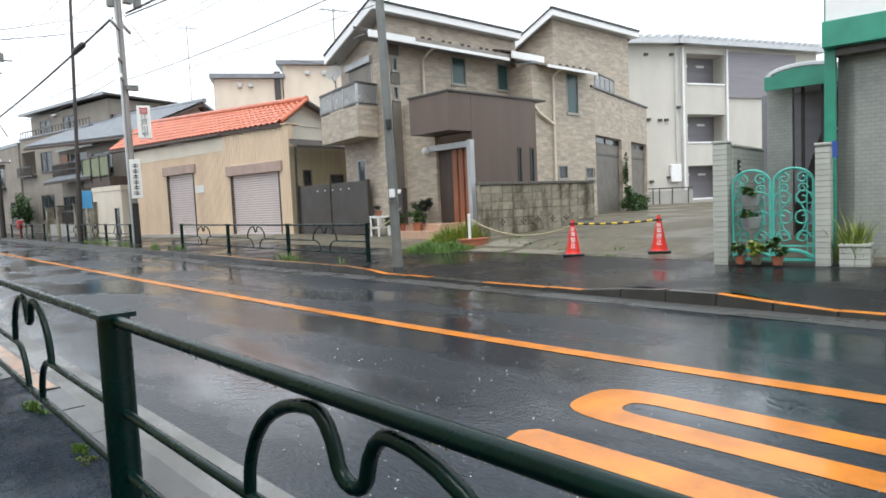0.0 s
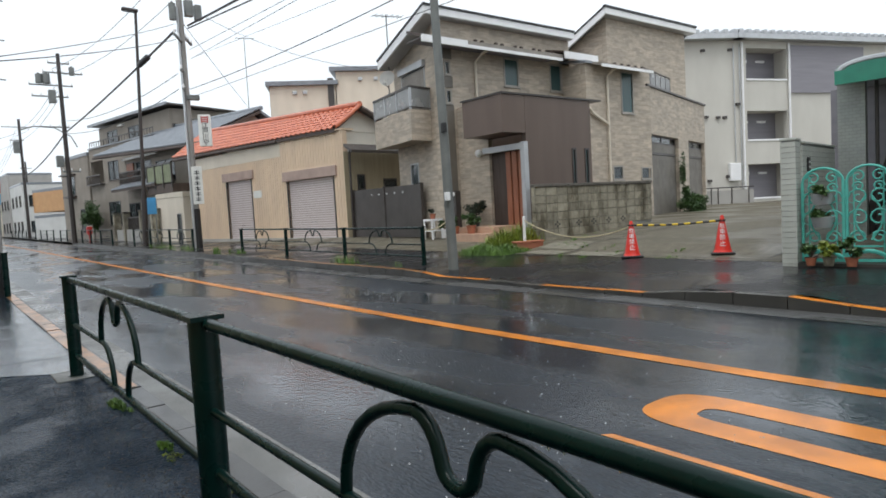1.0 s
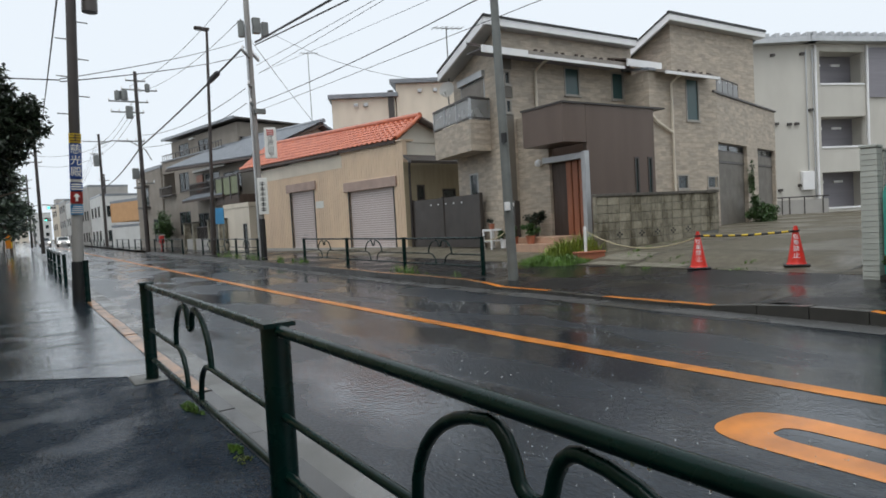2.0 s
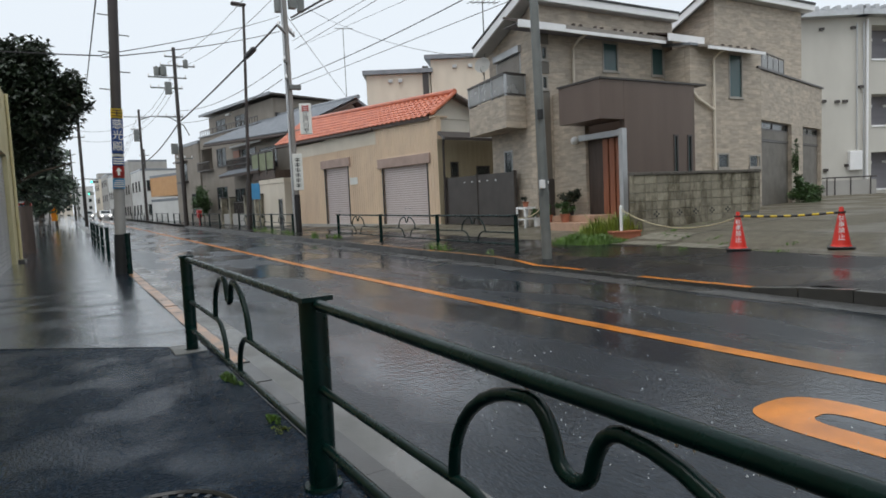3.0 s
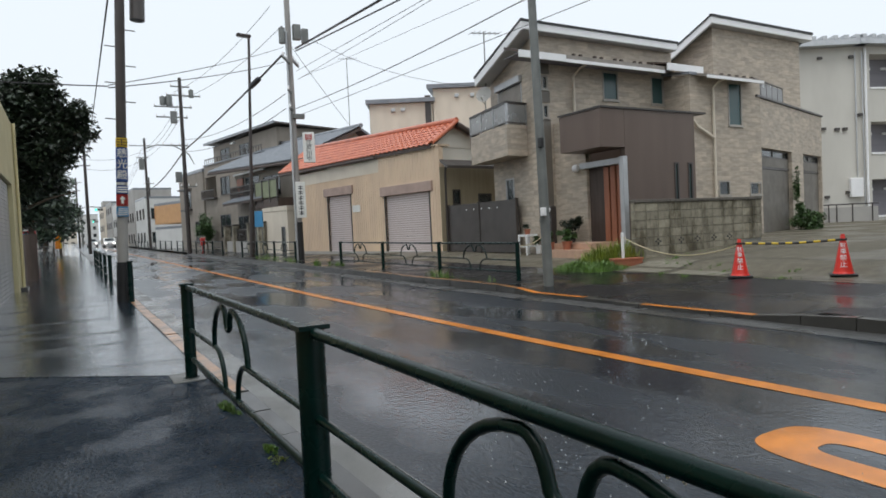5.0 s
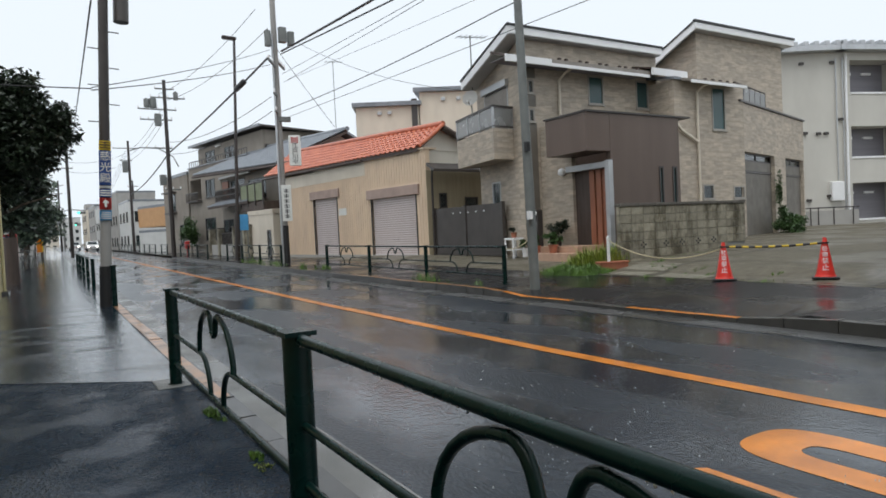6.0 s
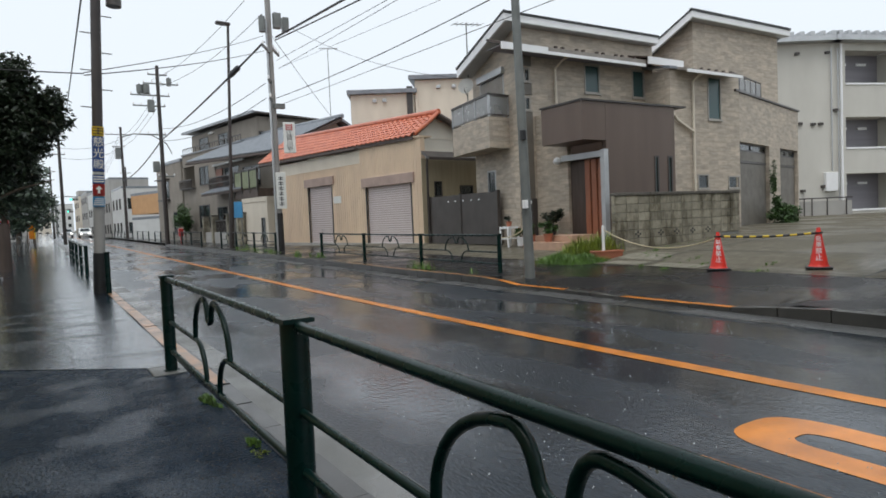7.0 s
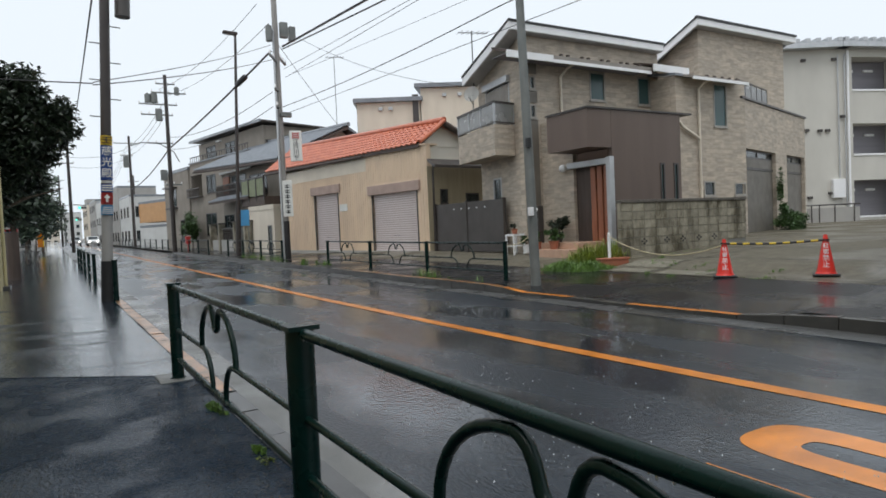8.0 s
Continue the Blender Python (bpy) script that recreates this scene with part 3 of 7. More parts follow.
def ring_marking(cx, rx, y_tip, y_end, w, wl):
    """A long painted loop, round at its ends."""
    bm = bmesh.new()
    cy, ry = (y_tip + y_end) / 2, (y_tip - y_end) / 2
    outer, inner = [], []
    n = 56
    for i in range(n):
        t = 2 * math.pi * i / n
        c, s = math.cos(t), math.sin(t)
        sx, sy = math.copysign(abs(c) ** 0.62, c), math.copysign(abs(s) ** 0.62, s)
        cap = ry - 0.55
        oy = cy + (cap if s > 0 else -cap) + 0.55 * sy if abs(s) > 1e-6 else cy
        iy = cy + (cap if s > 0 else -cap) + (0.55 - wl) * sy
        outer.append(bm.verts.new((cx + rx * sx, oy, road_z(cx + rx * sx) + 0.0025)))
        inner.append(bm.verts.new((cx + (rx - w) * sx, iy, road_z(cx + (rx - w) * sx) + 0.0025)))
    for i in range(n):
        j = (i + 1) % n
        bm.faces.new((outer[i], outer[j], inner[j], inner[i]))
    tagged(part("speed_number_marking", bm, ORANGE), "large orange numeral painted along the wet road", "road marking", kind="structure")


ring_marking(3.35, 0.315, 2.2, -2.9, 0.21, 0.3)
marking("speed_number_bar", [(2.5, 2.1), (2.63, 2.12), (2.72, 2.05), (2.72, -2.9), (2.5, -2.9)], "orange stroke of a painted road numeral")


# ---- guard fences ----
def fence_panel(L, motif=True, top=0.765, r_top=0.0225, seg=10):
    """Parts of one fence panel, as bmeshes in the frame of its first post: it runs along +y."""
    out = []
    bm = bmesh.new()
    add_tube(bm, [(0, 0.03, top), (0, L - 0.03, top)], r_top, 12)
    out.append(("top_rail", bm))
    c = L / 2
    if motif:
        for sgn in (-1, 1):
            bm = bmesh.new()
            add_tube(bm, [(0, c + sgn * (L / 2 - 0.04), 0.42), (0, c + sgn * 0.42, 0.42)] +
                     [(0, c + sgn * (0.42 - 0.24 * math.sin(radians(a))), 0.42 - 0.235 * (1 - math.cos(radians(a)))) for a in range(10, 91, 10)], 0.016, seg)
            out.append(("mid_rail", bm))
        arch = [(0, c - 0.475, 0.43)] + [(0, c - 0.475 + 0.345 * (1 - math.cos(radians(a))), 0.43 + 0.29 * math.sin(radians(a))) for a in range(12, 91, 11)]
        arch += [(0, c - 0.11, 0.714), (0, c - 0.085, 0.695), (0, c - 0.066, 0.665)]
        left = arch + [(0, c - 0.057, 0.64)] + [(0, c - 0.053 * math.cos(radians(a)), 0.63 - 0.045 * math.sin(radians(a))) for a in range(20, 90, 23)]
        pts = left + [(0, c, 0.585)] + [(x, 2 * c - y, z) for x, y, z in left[::-1]]
        bm = bmesh.new()
        add_tube(bm, pts, 0.017, seg)
        out.append(("scroll", bm))
    else:
        bm = bmesh.new()
        add_tube(bm, [(0, 0.04, 0.42), (0, L - 0.04, 0.42)], 0.016, seg)
        out.append(("mid_rail", bm))
    bm = bmesh.new()
    add_tube(bm, [(0, 0.03, 0.18), (0, L - 0.03, 0.18)], 0.019, seg)
    out.append(("bottom_rail", bm))
    return out


def fence(x, ys, z, label, motif=True, r_post=0.048, wide=()):
    f = thing("guard_fence", label, "guard fence", pose(x, ys[0], z), group="roadside guard fences")
    for i, y in enumerate(ys):
        r = r_post * (1.2 if i in wide else 1)
        bm = bmesh.new()
        add_cyl(bm, r, r, -0.02, 0.785, 16)
        add_box(bm, -r * 1.12, r * 1.12, -r * 1.12, r * 1.12, 0.778, 0.797)
        part("post", bm, GREENRAIL, f, smooth=True, m=pose(0, y - ys[0], grade(y) - grade(ys[0])))
        bm = bmesh.new()
        add_cyl(bm, r * 1.45, r * 1.35, -0.01, 0.012, 16)
        part("base_plate", bm, GREENRAIL, f, m=pose(0, y - ys[0], grade(y) - grade(ys[0])))
    for a, b in zip(ys, ys[1:]):
        for nm, bm in fence_panel(b - a, motif):
            tilt = math.degrees(math.atan2(grade(b) - grade(a), b - a))
            part(nm, bm, GREENRAIL, f, smooth=True, m=pose(0, a - ys[0], grade(a) - grade(ys[0]), tilt))
    return f


fence(0.715, [-3.85, -0.66, 2.44, 5.63], 0.0, "dark green steel guard fence with scrollwork, wet with rain", wide=(2,))
fence(0.86, [13.5, 16.0], grade(13.5), "short green guard fence beside the utility pole", motif=False)
fence(0.80, [19.4, 22.4, 25.4, 28.4, 31.4], grade(19.4), "green guard fence along the near footway", motif=False)
fence(7.72, [10.45, 13.65, 16.95, 20.3], 0.0, "dark green guard fence with scrollwork across the road")
fence(7.75, [25.4, 28.5, 31.6, 34.7], grade(25.4), "dark green guard fence before the houses")
fence(7.75, [39.7, 42.8, 45.9, 49.0, 52.1, 55.2, 58.3], grade(39.7), "distant dark green guard fence", motif=False)
fence(7.75, [62, 66, 70, 74, 78, 82, 86, 90, 94, 98], grade(62), "far dark green guard fence", motif=False)


# ---- poles ----
def steel_pole():
    p = thing("steel_pole", "tall plain galvanised steel pole on the footway", "pole", pose(7.62, 9.38, -0.08, -0.5, -0.9))
    bm = bmesh.new()
    add_cyl(bm, 0.095, 0.062, -0.1, 9.2, 20)
    part("shaft", bm, STEEL, p, smooth=True)
    bm = bmesh.new()
    add_cyl(bm, 0.1, 0.1, 1.25, 1.3, 20)
    part("band", bm, STEEL, p)
    box_part("junction_box", WHITEP, p, -0.14, -0.06, -0.14, -0.05, 1.36, 1.52, bevel=0.01, label="small white junction box")
    box_part("sensor", BLACK, p, -0.12, -0.05, -0.17, -0.07, 2.62, 2.8, bevel=0.01, label="black camera-like sensor")


steel_pole()


def writing(text, size, m, material, parent, name="lettering", spacing=1.0):
    cu = bpy.data.curves.new(name, "FONT")
    cu.body, cu.size, cu.align_x, cu.align_y, cu.extrude = text, size, "CENTER", "CENTER", 0.002
    cu.space_line = spacing
    cu.resolution_u = 2
    ob = new(name, cu)
    dg = bpy.context.evaluated_depsgraph_get()
    me = bpy.data.meshes.new_from_object(ob.evaluated_get(dg))
    bpy.data.objects.remove(ob)
    me.materials.append(material)
    o = new(name, me)
    o.parent, o.matrix_basis = parent, m
    return o


def crossarm(parent, z, half, off=0.0, deg=90, r=0.04):
    bm = bmesh.new()
    add_box(bm, -half + off, half + off, -r, r, z - r, z + r)
    ob = part("crossarm", bm, STEEL, parent, m=pose(0, 0, 0, 0, 0, deg))
    k = max(2, int(half * 2 / 0.5) + 1)
    for i in range(k):
        x = -half + off + 2 * half * i / (k - 1) * 0.96 + 0.03
        bm = bmesh.new()
        add_cyl(bm, 0.03, 0.05, 0, 0.06, 8)
        add_cyl(bm, 0.05, 0.025, 0.06, 0.16, 8)
        part("insulator", bm, WHITEP, ob, m=pose(x, 0, z + r))
    return ob


def ad_pole():
    """Utility pole by the near footway: brown sleeve, signs, black foot."""
    p = thing("utility_pole", "utility pole with brown sleeve and advertisement signs", "utility pole", pose(0.735, 13.85, 0.0, -0.5, 2.6), group="utility poles")
    bm = bmesh.new()
    add_cyl(bm, 0.1, 0.096, -0.05, 1.9, 20)
    part("concrete_shaft", bm, CONCPOLE, p, smooth=True)
    bm = bmesh.new()
    add_cyl(bm, 0.118, 0.114, 0.0, 0.78, 20)
    part("foot_sleeve", bm, BLACK, p, smooth=True, label="black rubber sleeve")
    bm = bmesh.new()
    add_cyl(bm, 0.094, 0.08, 1.9, 11.0, 20)
    part("upper_shaft", bm, DARKPOLE, p, smooth=True)
    w = 0.12

    def panel(name, mt, z0, z1, label):
        bm = bmesh.new()
        n = 9
        rows = []
        for i in range(n):
            a = radians(-60 + 120 * i / (n - 1))
            rows.append([bm.verts.new((w * math.sin(a) , -w * math.cos(a), z)) for z in (z0, z1)])
        for q, r in zip(rows, rows[1:]):
            bm.faces.new((q[0], r[0], r[1], q[1]))
        r = bmesh.ops.solidify(bm, geom=list(bm.faces), thickness=0.006)
        return part(name, bm, mt, p, label)
    panel("sign_panel", YELLOWSIGN, 3.0, 3.18, "yellow sign plate")
    panel("sign_panel", BLUESIGN, 2.33, 2.99, "blue sign plate with white characters")
    panel("sign_panel", WHITESIGN, 2.27, 2.32, "white strip")
    panel("sign_panel", BLUESIGN, 2.10, 2.26, "blue plate")
    panel("sign_panel", REDSIGN, 1.87, 2.09, "red plate with white arrow")
    panel("sign_panel", LTBLUE, 1.66, 1.85, "light blue plate")
    front = lambda z: pose(0, -w - 0.012, z, 90)
    for ch, z in (("\u6148", 2.87), ("\u5149", 2.66), ("\u6bbf", 2.45)):
        writing(ch, 0.195, front(z), WHITESIGN, p, "character")
    bm = bmesh.new()
    add_box(bm, -0.02, 0.02, -w - 0.018, -w - 0.01, 1.91, 2.0)
    v = [bm.verts.new(c) for c in ((-0.06, -w - 0.014, 1.99), (0.06, -w - 0.014, 1.99), (0, -w - 0.014, 2.06))]
    bm.faces.new(v)
    part("arrow", bm, WHITESIGN, p)
    for k in range(4):
        box_part("bar", WHITESIGN, p, -0.10 + 0.01 * k, 0.09, -w - 0.016, -w - 0.011, 1.69 + 0.037 * k, 1.705 + 0.037 * k)
    for k in range(3):
        box_part("bar", WHITESIGN, p, -0.09, 0.09, -w - 0.016, -w - 0.011, 2.125 + 0.045 * k, 2.145 + 0.045 * k)
    for xa, xb, za, zb in ((-0.10, 0.10, 3.085, 3.1), (-0.008, 0.008, 3.03, 3.155), (-0.09, 0.09, 3.135, 3.148), (-0.09, 0.09, 3.03, 3.043)):
        box_part("bar", BLACK, p, xa, xb, -w - 0.016 - 0.002 * (xb < 0.01), -w - 0.011, za, zb)
    for k, z in enumerate((3.55, 3.9, 4.25, 4.6, 4.95, 5.3)):
        bm = bmesh.new()
        sg = 1 if k % 2 else -1
        add_tube(bm, [(0, 0, z), (sg * 0.27, 0, z)], 0.011, 6)
        part("step_bolt", bm, STEEL, p)
    bm = bmesh.new()
    add_cyl(bm, 0.14, 0.14, 5.0, 5.45, 14)
    part("transformer", bm, GATEBROWN, p, smooth=True, m=pose(0.32, 0.1, 0.55))


ad_pole()


def street_pole(x, y, h, r, label, arms, mt=CONCPOLE, extra=()):
    z = gz(x, y)
    p = thing("utility_pole", label, "utility pole", pose(x, y, z - 0.03), group="utility poles")
    bm = bmesh.new()
    add_cyl(bm, r, r * 0.72, 0, h, 18)
    part("shaft", bm, mt, p, smooth=True)
    for zz, half, off, deg in arms:
        crossarm(p, zz, half, off, deg)
    for kind, bx, by, bz, sx, sy, sz in extra:
        if kind == "can":
            bm = bmesh.new()
            add_cyl(bm, sx, sx, 0, sz, 14)
            add_cyl(bm, sx * 0.4, sx * 0.3, sz, sz + 0.08, 10)
            part("transformer", bm, STEEL, p, smooth=True, m=pose(bx, by, bz))
        else:
            box_part("equipment_box", STEEL, p, bx - sx / 2, bx + sx / 2, by - sy / 2, by + sy / 2, bz, bz + sz, bevel=0.02)
    return p


PM = street_pole(8.26, 26.4, 12.2, 0.15, "concrete utility pole with equipment boxes and signs", [(8.5, 0.75, 0.9, 60), (7.0, 0.35, -0.2, 60), (6.3, 0.3, -0.1, 60), (8.2, 0.6, -0.6, 60)],
                 extra=(("can", -0.35, -0.25, 8.95, 0.13, 0, 0.62), ("box", 0.32, -0.1, 9.2, 0.3, 0.26, 0.62), ("box", 0.72, 0.05, 9.15, 0.26, 0.24, 0.58), ("box", 0.2, -0.2, 5.9, 0.45, 0.2, 0.2)))
bm = bmesh.new()
add_tube(bm, [(-0.16, -0.13, 0), (-0.14, -0.12, 9.5)], 0.045, 8)
part("cable_duct", bm, SILVER, PM)
bm = bmesh.new()
add_cyl(bm, 0.17, 0.165, 0.0, 1.6, 16)
part("foot_sleeve", bm, BLACK, PM, smooth=True)


def hanging_sign():
    s = thing("hanging_sign", "white hanging sign with characters on a utility pole", "sign", pose(8.66, 25.72, gz(8.1, 26), 0, 0, -18))
    bm = bmesh.new()
    add_box(bm, -0.24, 0.24, -0.04, 0.04, 4.0, 5.25)
    part("board", bm, WHITESIGN, s, bevel=0.035)
    for ch, z in (("\u6c5f", 4.8), ("\u6238", 4.58), ("\u5ddd", 4.36), ("\u3084", 4.15)):
        writing(ch, 0.25, pose(0, -0.052, z, 90), BLACK, s, "character")
    bm = bmesh.new()
    for k in range(3):
        add_box(bm, -0.12, 0.12, -0.053, -0.046, 4.95 + 0.08 * k, 4.99 + 0.08 * k)
    add_box(bm, -0.13, -0.1, -0.053, -0.046, 4.92, 5.18)
    add_box(bm, 0.1, 0.13, -0.053, -0.046, 4.92, 5.18)
    part("emblem", bm, REDSIGN, s)
    for z in (4.2, 5.1):
        bm = bmesh.new()
        add_tube(bm, [(-0.25, 0, z), (-0.5, 0.5, z)], 0.02, 6)
        part("bracket", bm, STEEL, s)
    t = thing("pole_sign", "narrow white vertical sign strapped to a utility pole", "sign", pose(8.33, 26.13, gz(8.1, 26), 0, 0, -18))
    bm = bmesh.new()
    add_box(bm, -0.2, 0.2, -0.03, 0.03, 1.75, 3.25)
    part("board", bm, WHITESIGN, t, bevel=0.015)
    for k in range(6):
        z = 1.9 + 0.21 * k
        bm = bmesh.new()
        add_box(bm, -0.1, 0.1, -0.04, -0.032, z, z + 0.03)
        add_box(bm, -0.1, 0.1, -0.04, -0.032, z + 0.08, z + 0.105)
        add_box(bm, -0.02, 0.02, -0.042, -0.032, z - 0.03, z + 0.14)
        part("bar", bm, BLACK, t)


hanging_sign()


def street_lamp():
    p = thing("street_lamp", "tall dark brown street lamp with flat head", "street lamp", pose(7.75, 32.5, grade(32) - 0.02, 0, 2.2))
    bm = bmesh.new()
    add_cyl(bm, 0.13, 0.12, 0, 2.6, 14)
    add_cyl(bm, 0.085, 0.06, 2.6, 11.0, 14)
    part("post", bm, DARKPOLE, p, smooth=True)
    bm = bmesh.new()
    add_box(bm, -0.6, 0.1, -0.13, 0.13, 10.92, 11.07)
    part("head", bm, DARKPOLE, p, bevel=0.05)
    box_part("lens", GLASSGREY, p, -0.52, -0.05, -0.09, 0.09, 10.905, 10.92)


street_lamp()
street_pole(7.0, 47.0, 12.0, 0.15, "distant concrete utility pole with transformers", [(10.8, 1.1, 0.2, 0), (10.0, 1.2, -0.5, 0), (9.3, 1.0, -0.6, 0), (7.4, 0.8, -0.5, 0), (11.4, 0.6, 0, 0), (4.6, 0.5, 0.2, 0)], mt=DARKPOLE,
            extra=(("can", -0.75, 0, 10.1, 0.22, 0, 0.6), ("can", -1.15, 0, 10.1, 0.18, 0, 0.55), ("can", 0.7, 0, 10.7, 0.16, 0, 0.5), ("box", -0.5, 0, 8.9, 0.4, 0.35, 0.8), ("box", -0.4, 0, 4.9, 0.4, 0.35, 0.7)))
PF = street_pole(7.55, 77, 12.0, 0.16, "far concrete utility pole with lamp arm", [(11.2, 1.2, -0.3, 0), (9.9, 0.6, -0.3, 0)], mt=DARKPOLE, extra=(("box", -0.4, 0, 8.6, 0.5, 0.4, 1.2),))
street_pole(9.3, 92, 9.0, 0.13, "far thin utility pole", [(8.2, 0.6, 0, 0)], mt=DARKPOLE)
bm = bmesh.new()
add_tube(bm, [(0, 0, 10.9), (1.2, -0.2, 11.3), (3.0, -0.4, 11.2), (4.4, -0.6, 10.3), (4.9, -0.7, 9.2)], 0.06, 6)
part("lamp_arm", bm, STEEL, PF, smooth=True)
street_pole(1.4, 63, 9.3, 0.15, "far utility pole on the near side of the street", [(8.8, 0.5, 0, 0), (7.6, 0.4, 0, 0)], mt=DARKPOLE)
street_pole(1.2, 110, 10.5, 0.15, "far utility pole on the near side of the street", [(9.8, 0.7, 0, 0), (8.6, 0.5, 0, 0)], mt=DARKPOLE)


# ---- the beige house ----
def gable_end(h, p, q, z0, zp, frac, material, thick=0.2):
    """A triangular wall on the line p-q, with its peak at a share of its length."""
    m, L = face(p, q)
    bm = bmesh.new()
    v = [bm.verts.new((x, y, z)) for y in (0, thick) for x, z in ((0, z0), (L, z0), (L * frac, zp))]
    bm.faces.new(v[:3])
    bm.faces.new(v[3:][::-1])
    for i in range(3):
        j = (i + 1) % 3
        bm.faces.new((v[i], v[3 + i], v[3 + j], v[j]))
    return part("gable", bm, material, h, m=m)


def beige_house():
    h = thing("house", "two-storey beige stone-clad house with brown entrance block and white eaves", "house")
    g = 0.2
    # front part: street wall, long side wall, back walls
    m, L = face((12.0, 17.3), (11.55, 14.5))
    part("wall", wall_bm(L, g, 5.7, 0.2, [(0.55, 2.12, 3.9, 5.4), (0.85, 1.4, 1.3, 2.57)]), BRICKTILE, h, m=m)
    bm = bmesh.new()
    for y0, y1 in ((0, 0.2),):
        v = [bm.verts.new((x, y, z)) for y in (y0, y1) for x, z in ((0, 5.7), (L, 5.7), (L, 6.55), (0, 5.74))]
        bm.faces.new(v[:4])
        bm.faces.new(v[4:][::-1])
        for i in range(4):
            bm.faces.new((v[i], v[4 + i], v[4 + (i + 1) % 4], v[(i + 1) % 4]))
    part("gable", bm, BRICKTILE, h, m=m)
    w = window(h, m, 0.55, 2.12, 3.9, 5.4, SILVER, GLASSGREY, curtain=False)
    for k in range(24):
        box_part("shutter_slat", EAVEBROWN, w, 0.6, 2.07, -0.03, 0.0, 3.95 + 0.055 * k, 3.998 + 0.055 * k)
    box_part("shutter_box", SILVER, w, 0.5, 2.17, -0.12, 0.0, 5.32, 5.52, bevel=0.01)
    window(h, m, 0.85, 1.4, 1.3, 2.57, SILVER)
    m, L = face((11.55, 14.5), (17.3, 14.5))
    holes = [(2.65, 3.3, 4.8, 5.68), (4.75, 5.33, 4.78, 5.68), (0.28, 0.5, 4.15, 4.55), (0.28, 0.5, 4.97, 5.37)]
    part("wall", wall_bm(L, g, 6.55, 0.2, holes), BRICKTILE, h, m=m)
    for i, q in enumerate(holes):
        window(h, m, *q, frame_mat=BEIGEFRAME, pane_mat=GLASSTEAL if i < 2 else GLASSDARK)
    for za, zb in ((1.4, 4.1), (4.6, 4.92), (5.42, 5.75)):
        box_part("corner_panel", SHUTTERBROWN, h, 0.22, 0.55, -0.03, -0.001, za, zb, m=m, label="grey-brown metal corner strip")
    part("wall", wall_bm(5.2, g, 5.7, 0.2), BRICKTILE, h, m=pose(17.3, 17.4, 0, 0, 0, 180))
    part("wall", wall_bm(2.6, g, 5.7, 0.2), BRICKTILE, h, m=pose(17.5, 14.75, 0, 0, 0, 90))
    # roof of the front part: highest along the long side, white fascias
    roof_slab("roof", h, [(10.98, 14.25, 6.78), (11.42, 17.3, 5.9), (17.25, 17.3, 5.9), (17.25, 14.25, 6.78)], 0.08, GREYTILE)
    roof_slab("bargeboard", h, [(10.96, 14.2, 6.73), (11.4, 17.3, 5.84), (11.46, 17.3, 5.84), (11.02, 14.2, 6.73)], 0.24, WHITEP, "white bargeboard")
    roof_slab("soffit", h, [(11.0, 14.3, 6.53), (11.45, 17.28, 5.66), (11.95, 17.28, 5.66), (11.5, 14.3, 6.53)], 0.03, SILVER, "grey soffit boards")
    box_part("soffit", SILVER, h, 11.05, 17.25, 14.26, 14.49, 6.5, 6.54, label="grey soffit boards")
    box_part("fascia", WHITEP, h, 11.0, 17.25, 14.19, 14.25, 6.52, 6.72, label="white fascia board")
    box_part("roof_edge", BLACK, h, 10.97, 17.27, 14.16, 14.26, 6.722, 6.785, label="dark roof edge trim")
    roof_slab("roof_edge", h, [(10.94, 14.18, 6.8), (11.38, 17.32, 5.92), (11.48, 17.32, 5.92), (11.04, 14.18, 6.8)], 0.06, BLACK, "dark roof edge trim")
    # lower eave along the side, with gutter
    roof_slab("side_eave", h, [(10.56, 13.82, 5.8), (16.15, 13.82, 5.8), (16.15, 14.5, 6.04), (10.56, 14.5, 6.04)], 0.07, DARKWOOD)
    box_part("fascia", WHITEP, h, 10.53, 12.14, 13.75, 13.81, 5.6, 5.79, label="white fascia board")
    box_part("fascia", WHITEP, h, 12.145, 16.15, 13.77, 13.81, 5.6, 5.69, label="white gutter edge")
    box_part("eave_tiles", EAVEBROWN, h, 12.145, 16.15, 13.775, 13.815, 5.692, 5.8, label="grey-brown roof edge")
    box_part("soffit", APTDARK, h, 10.56, 16.15, 13.82, 14.49, 5.71, 5.725, label="grey soffit boards")
    for k in range(9):
        box_part("snow_guard", DARKWOOD, h, 12.45 + 0.8 * (k // 2) + 0.26 * (k % 2), 12.53 + 0.8 * (k // 2) + 0.26 * (k % 2), 13.8, 13.88, 5.805, 5.87)
    bm = bmesh.new()
    add_tube(bm, [(13.0, 13.79, 5.66), (12.97, 14.1, 5.58), (12.97, 14.42, 5.4), (12.97, 14.42, 4.0)], 0.04, 8)
    part("downpipe", bm, CREAM, h, smooth=True)
    roof_slab("side_eave", h, [(16.16, 13.72, 5.92), (17.8, 13.72, 5.92), (17.8, 14.5, 6.12), (16.16, 14.5, 6.12)], 0.05, DARKWOOD)
    box_part("fascia", WHITEP, h, 16.16, 17.8, 13.66, 13.72, 5.68, 5.9, label="white fascia board")
    # middle block with the tall window
    m, L = face((16.9, 13.5), (20.45, 13.5))
    holes = [(1.85, 2.55, 4.03, 5.45), (1.25, 1.81, 1.75, 2.24), (2.86, 3.48, 1.75, 2.18)]
    part("wall", wall_bm(L, g, 5.55, 0.2, holes), BRICKTILE, h, m=m)
    for i, q in enumerate(holes):
        window(h, m, *q, frame_mat=BEIGEFRAME, pane_mat=GLASSTEAL if i == 0 else GLASSDARK)
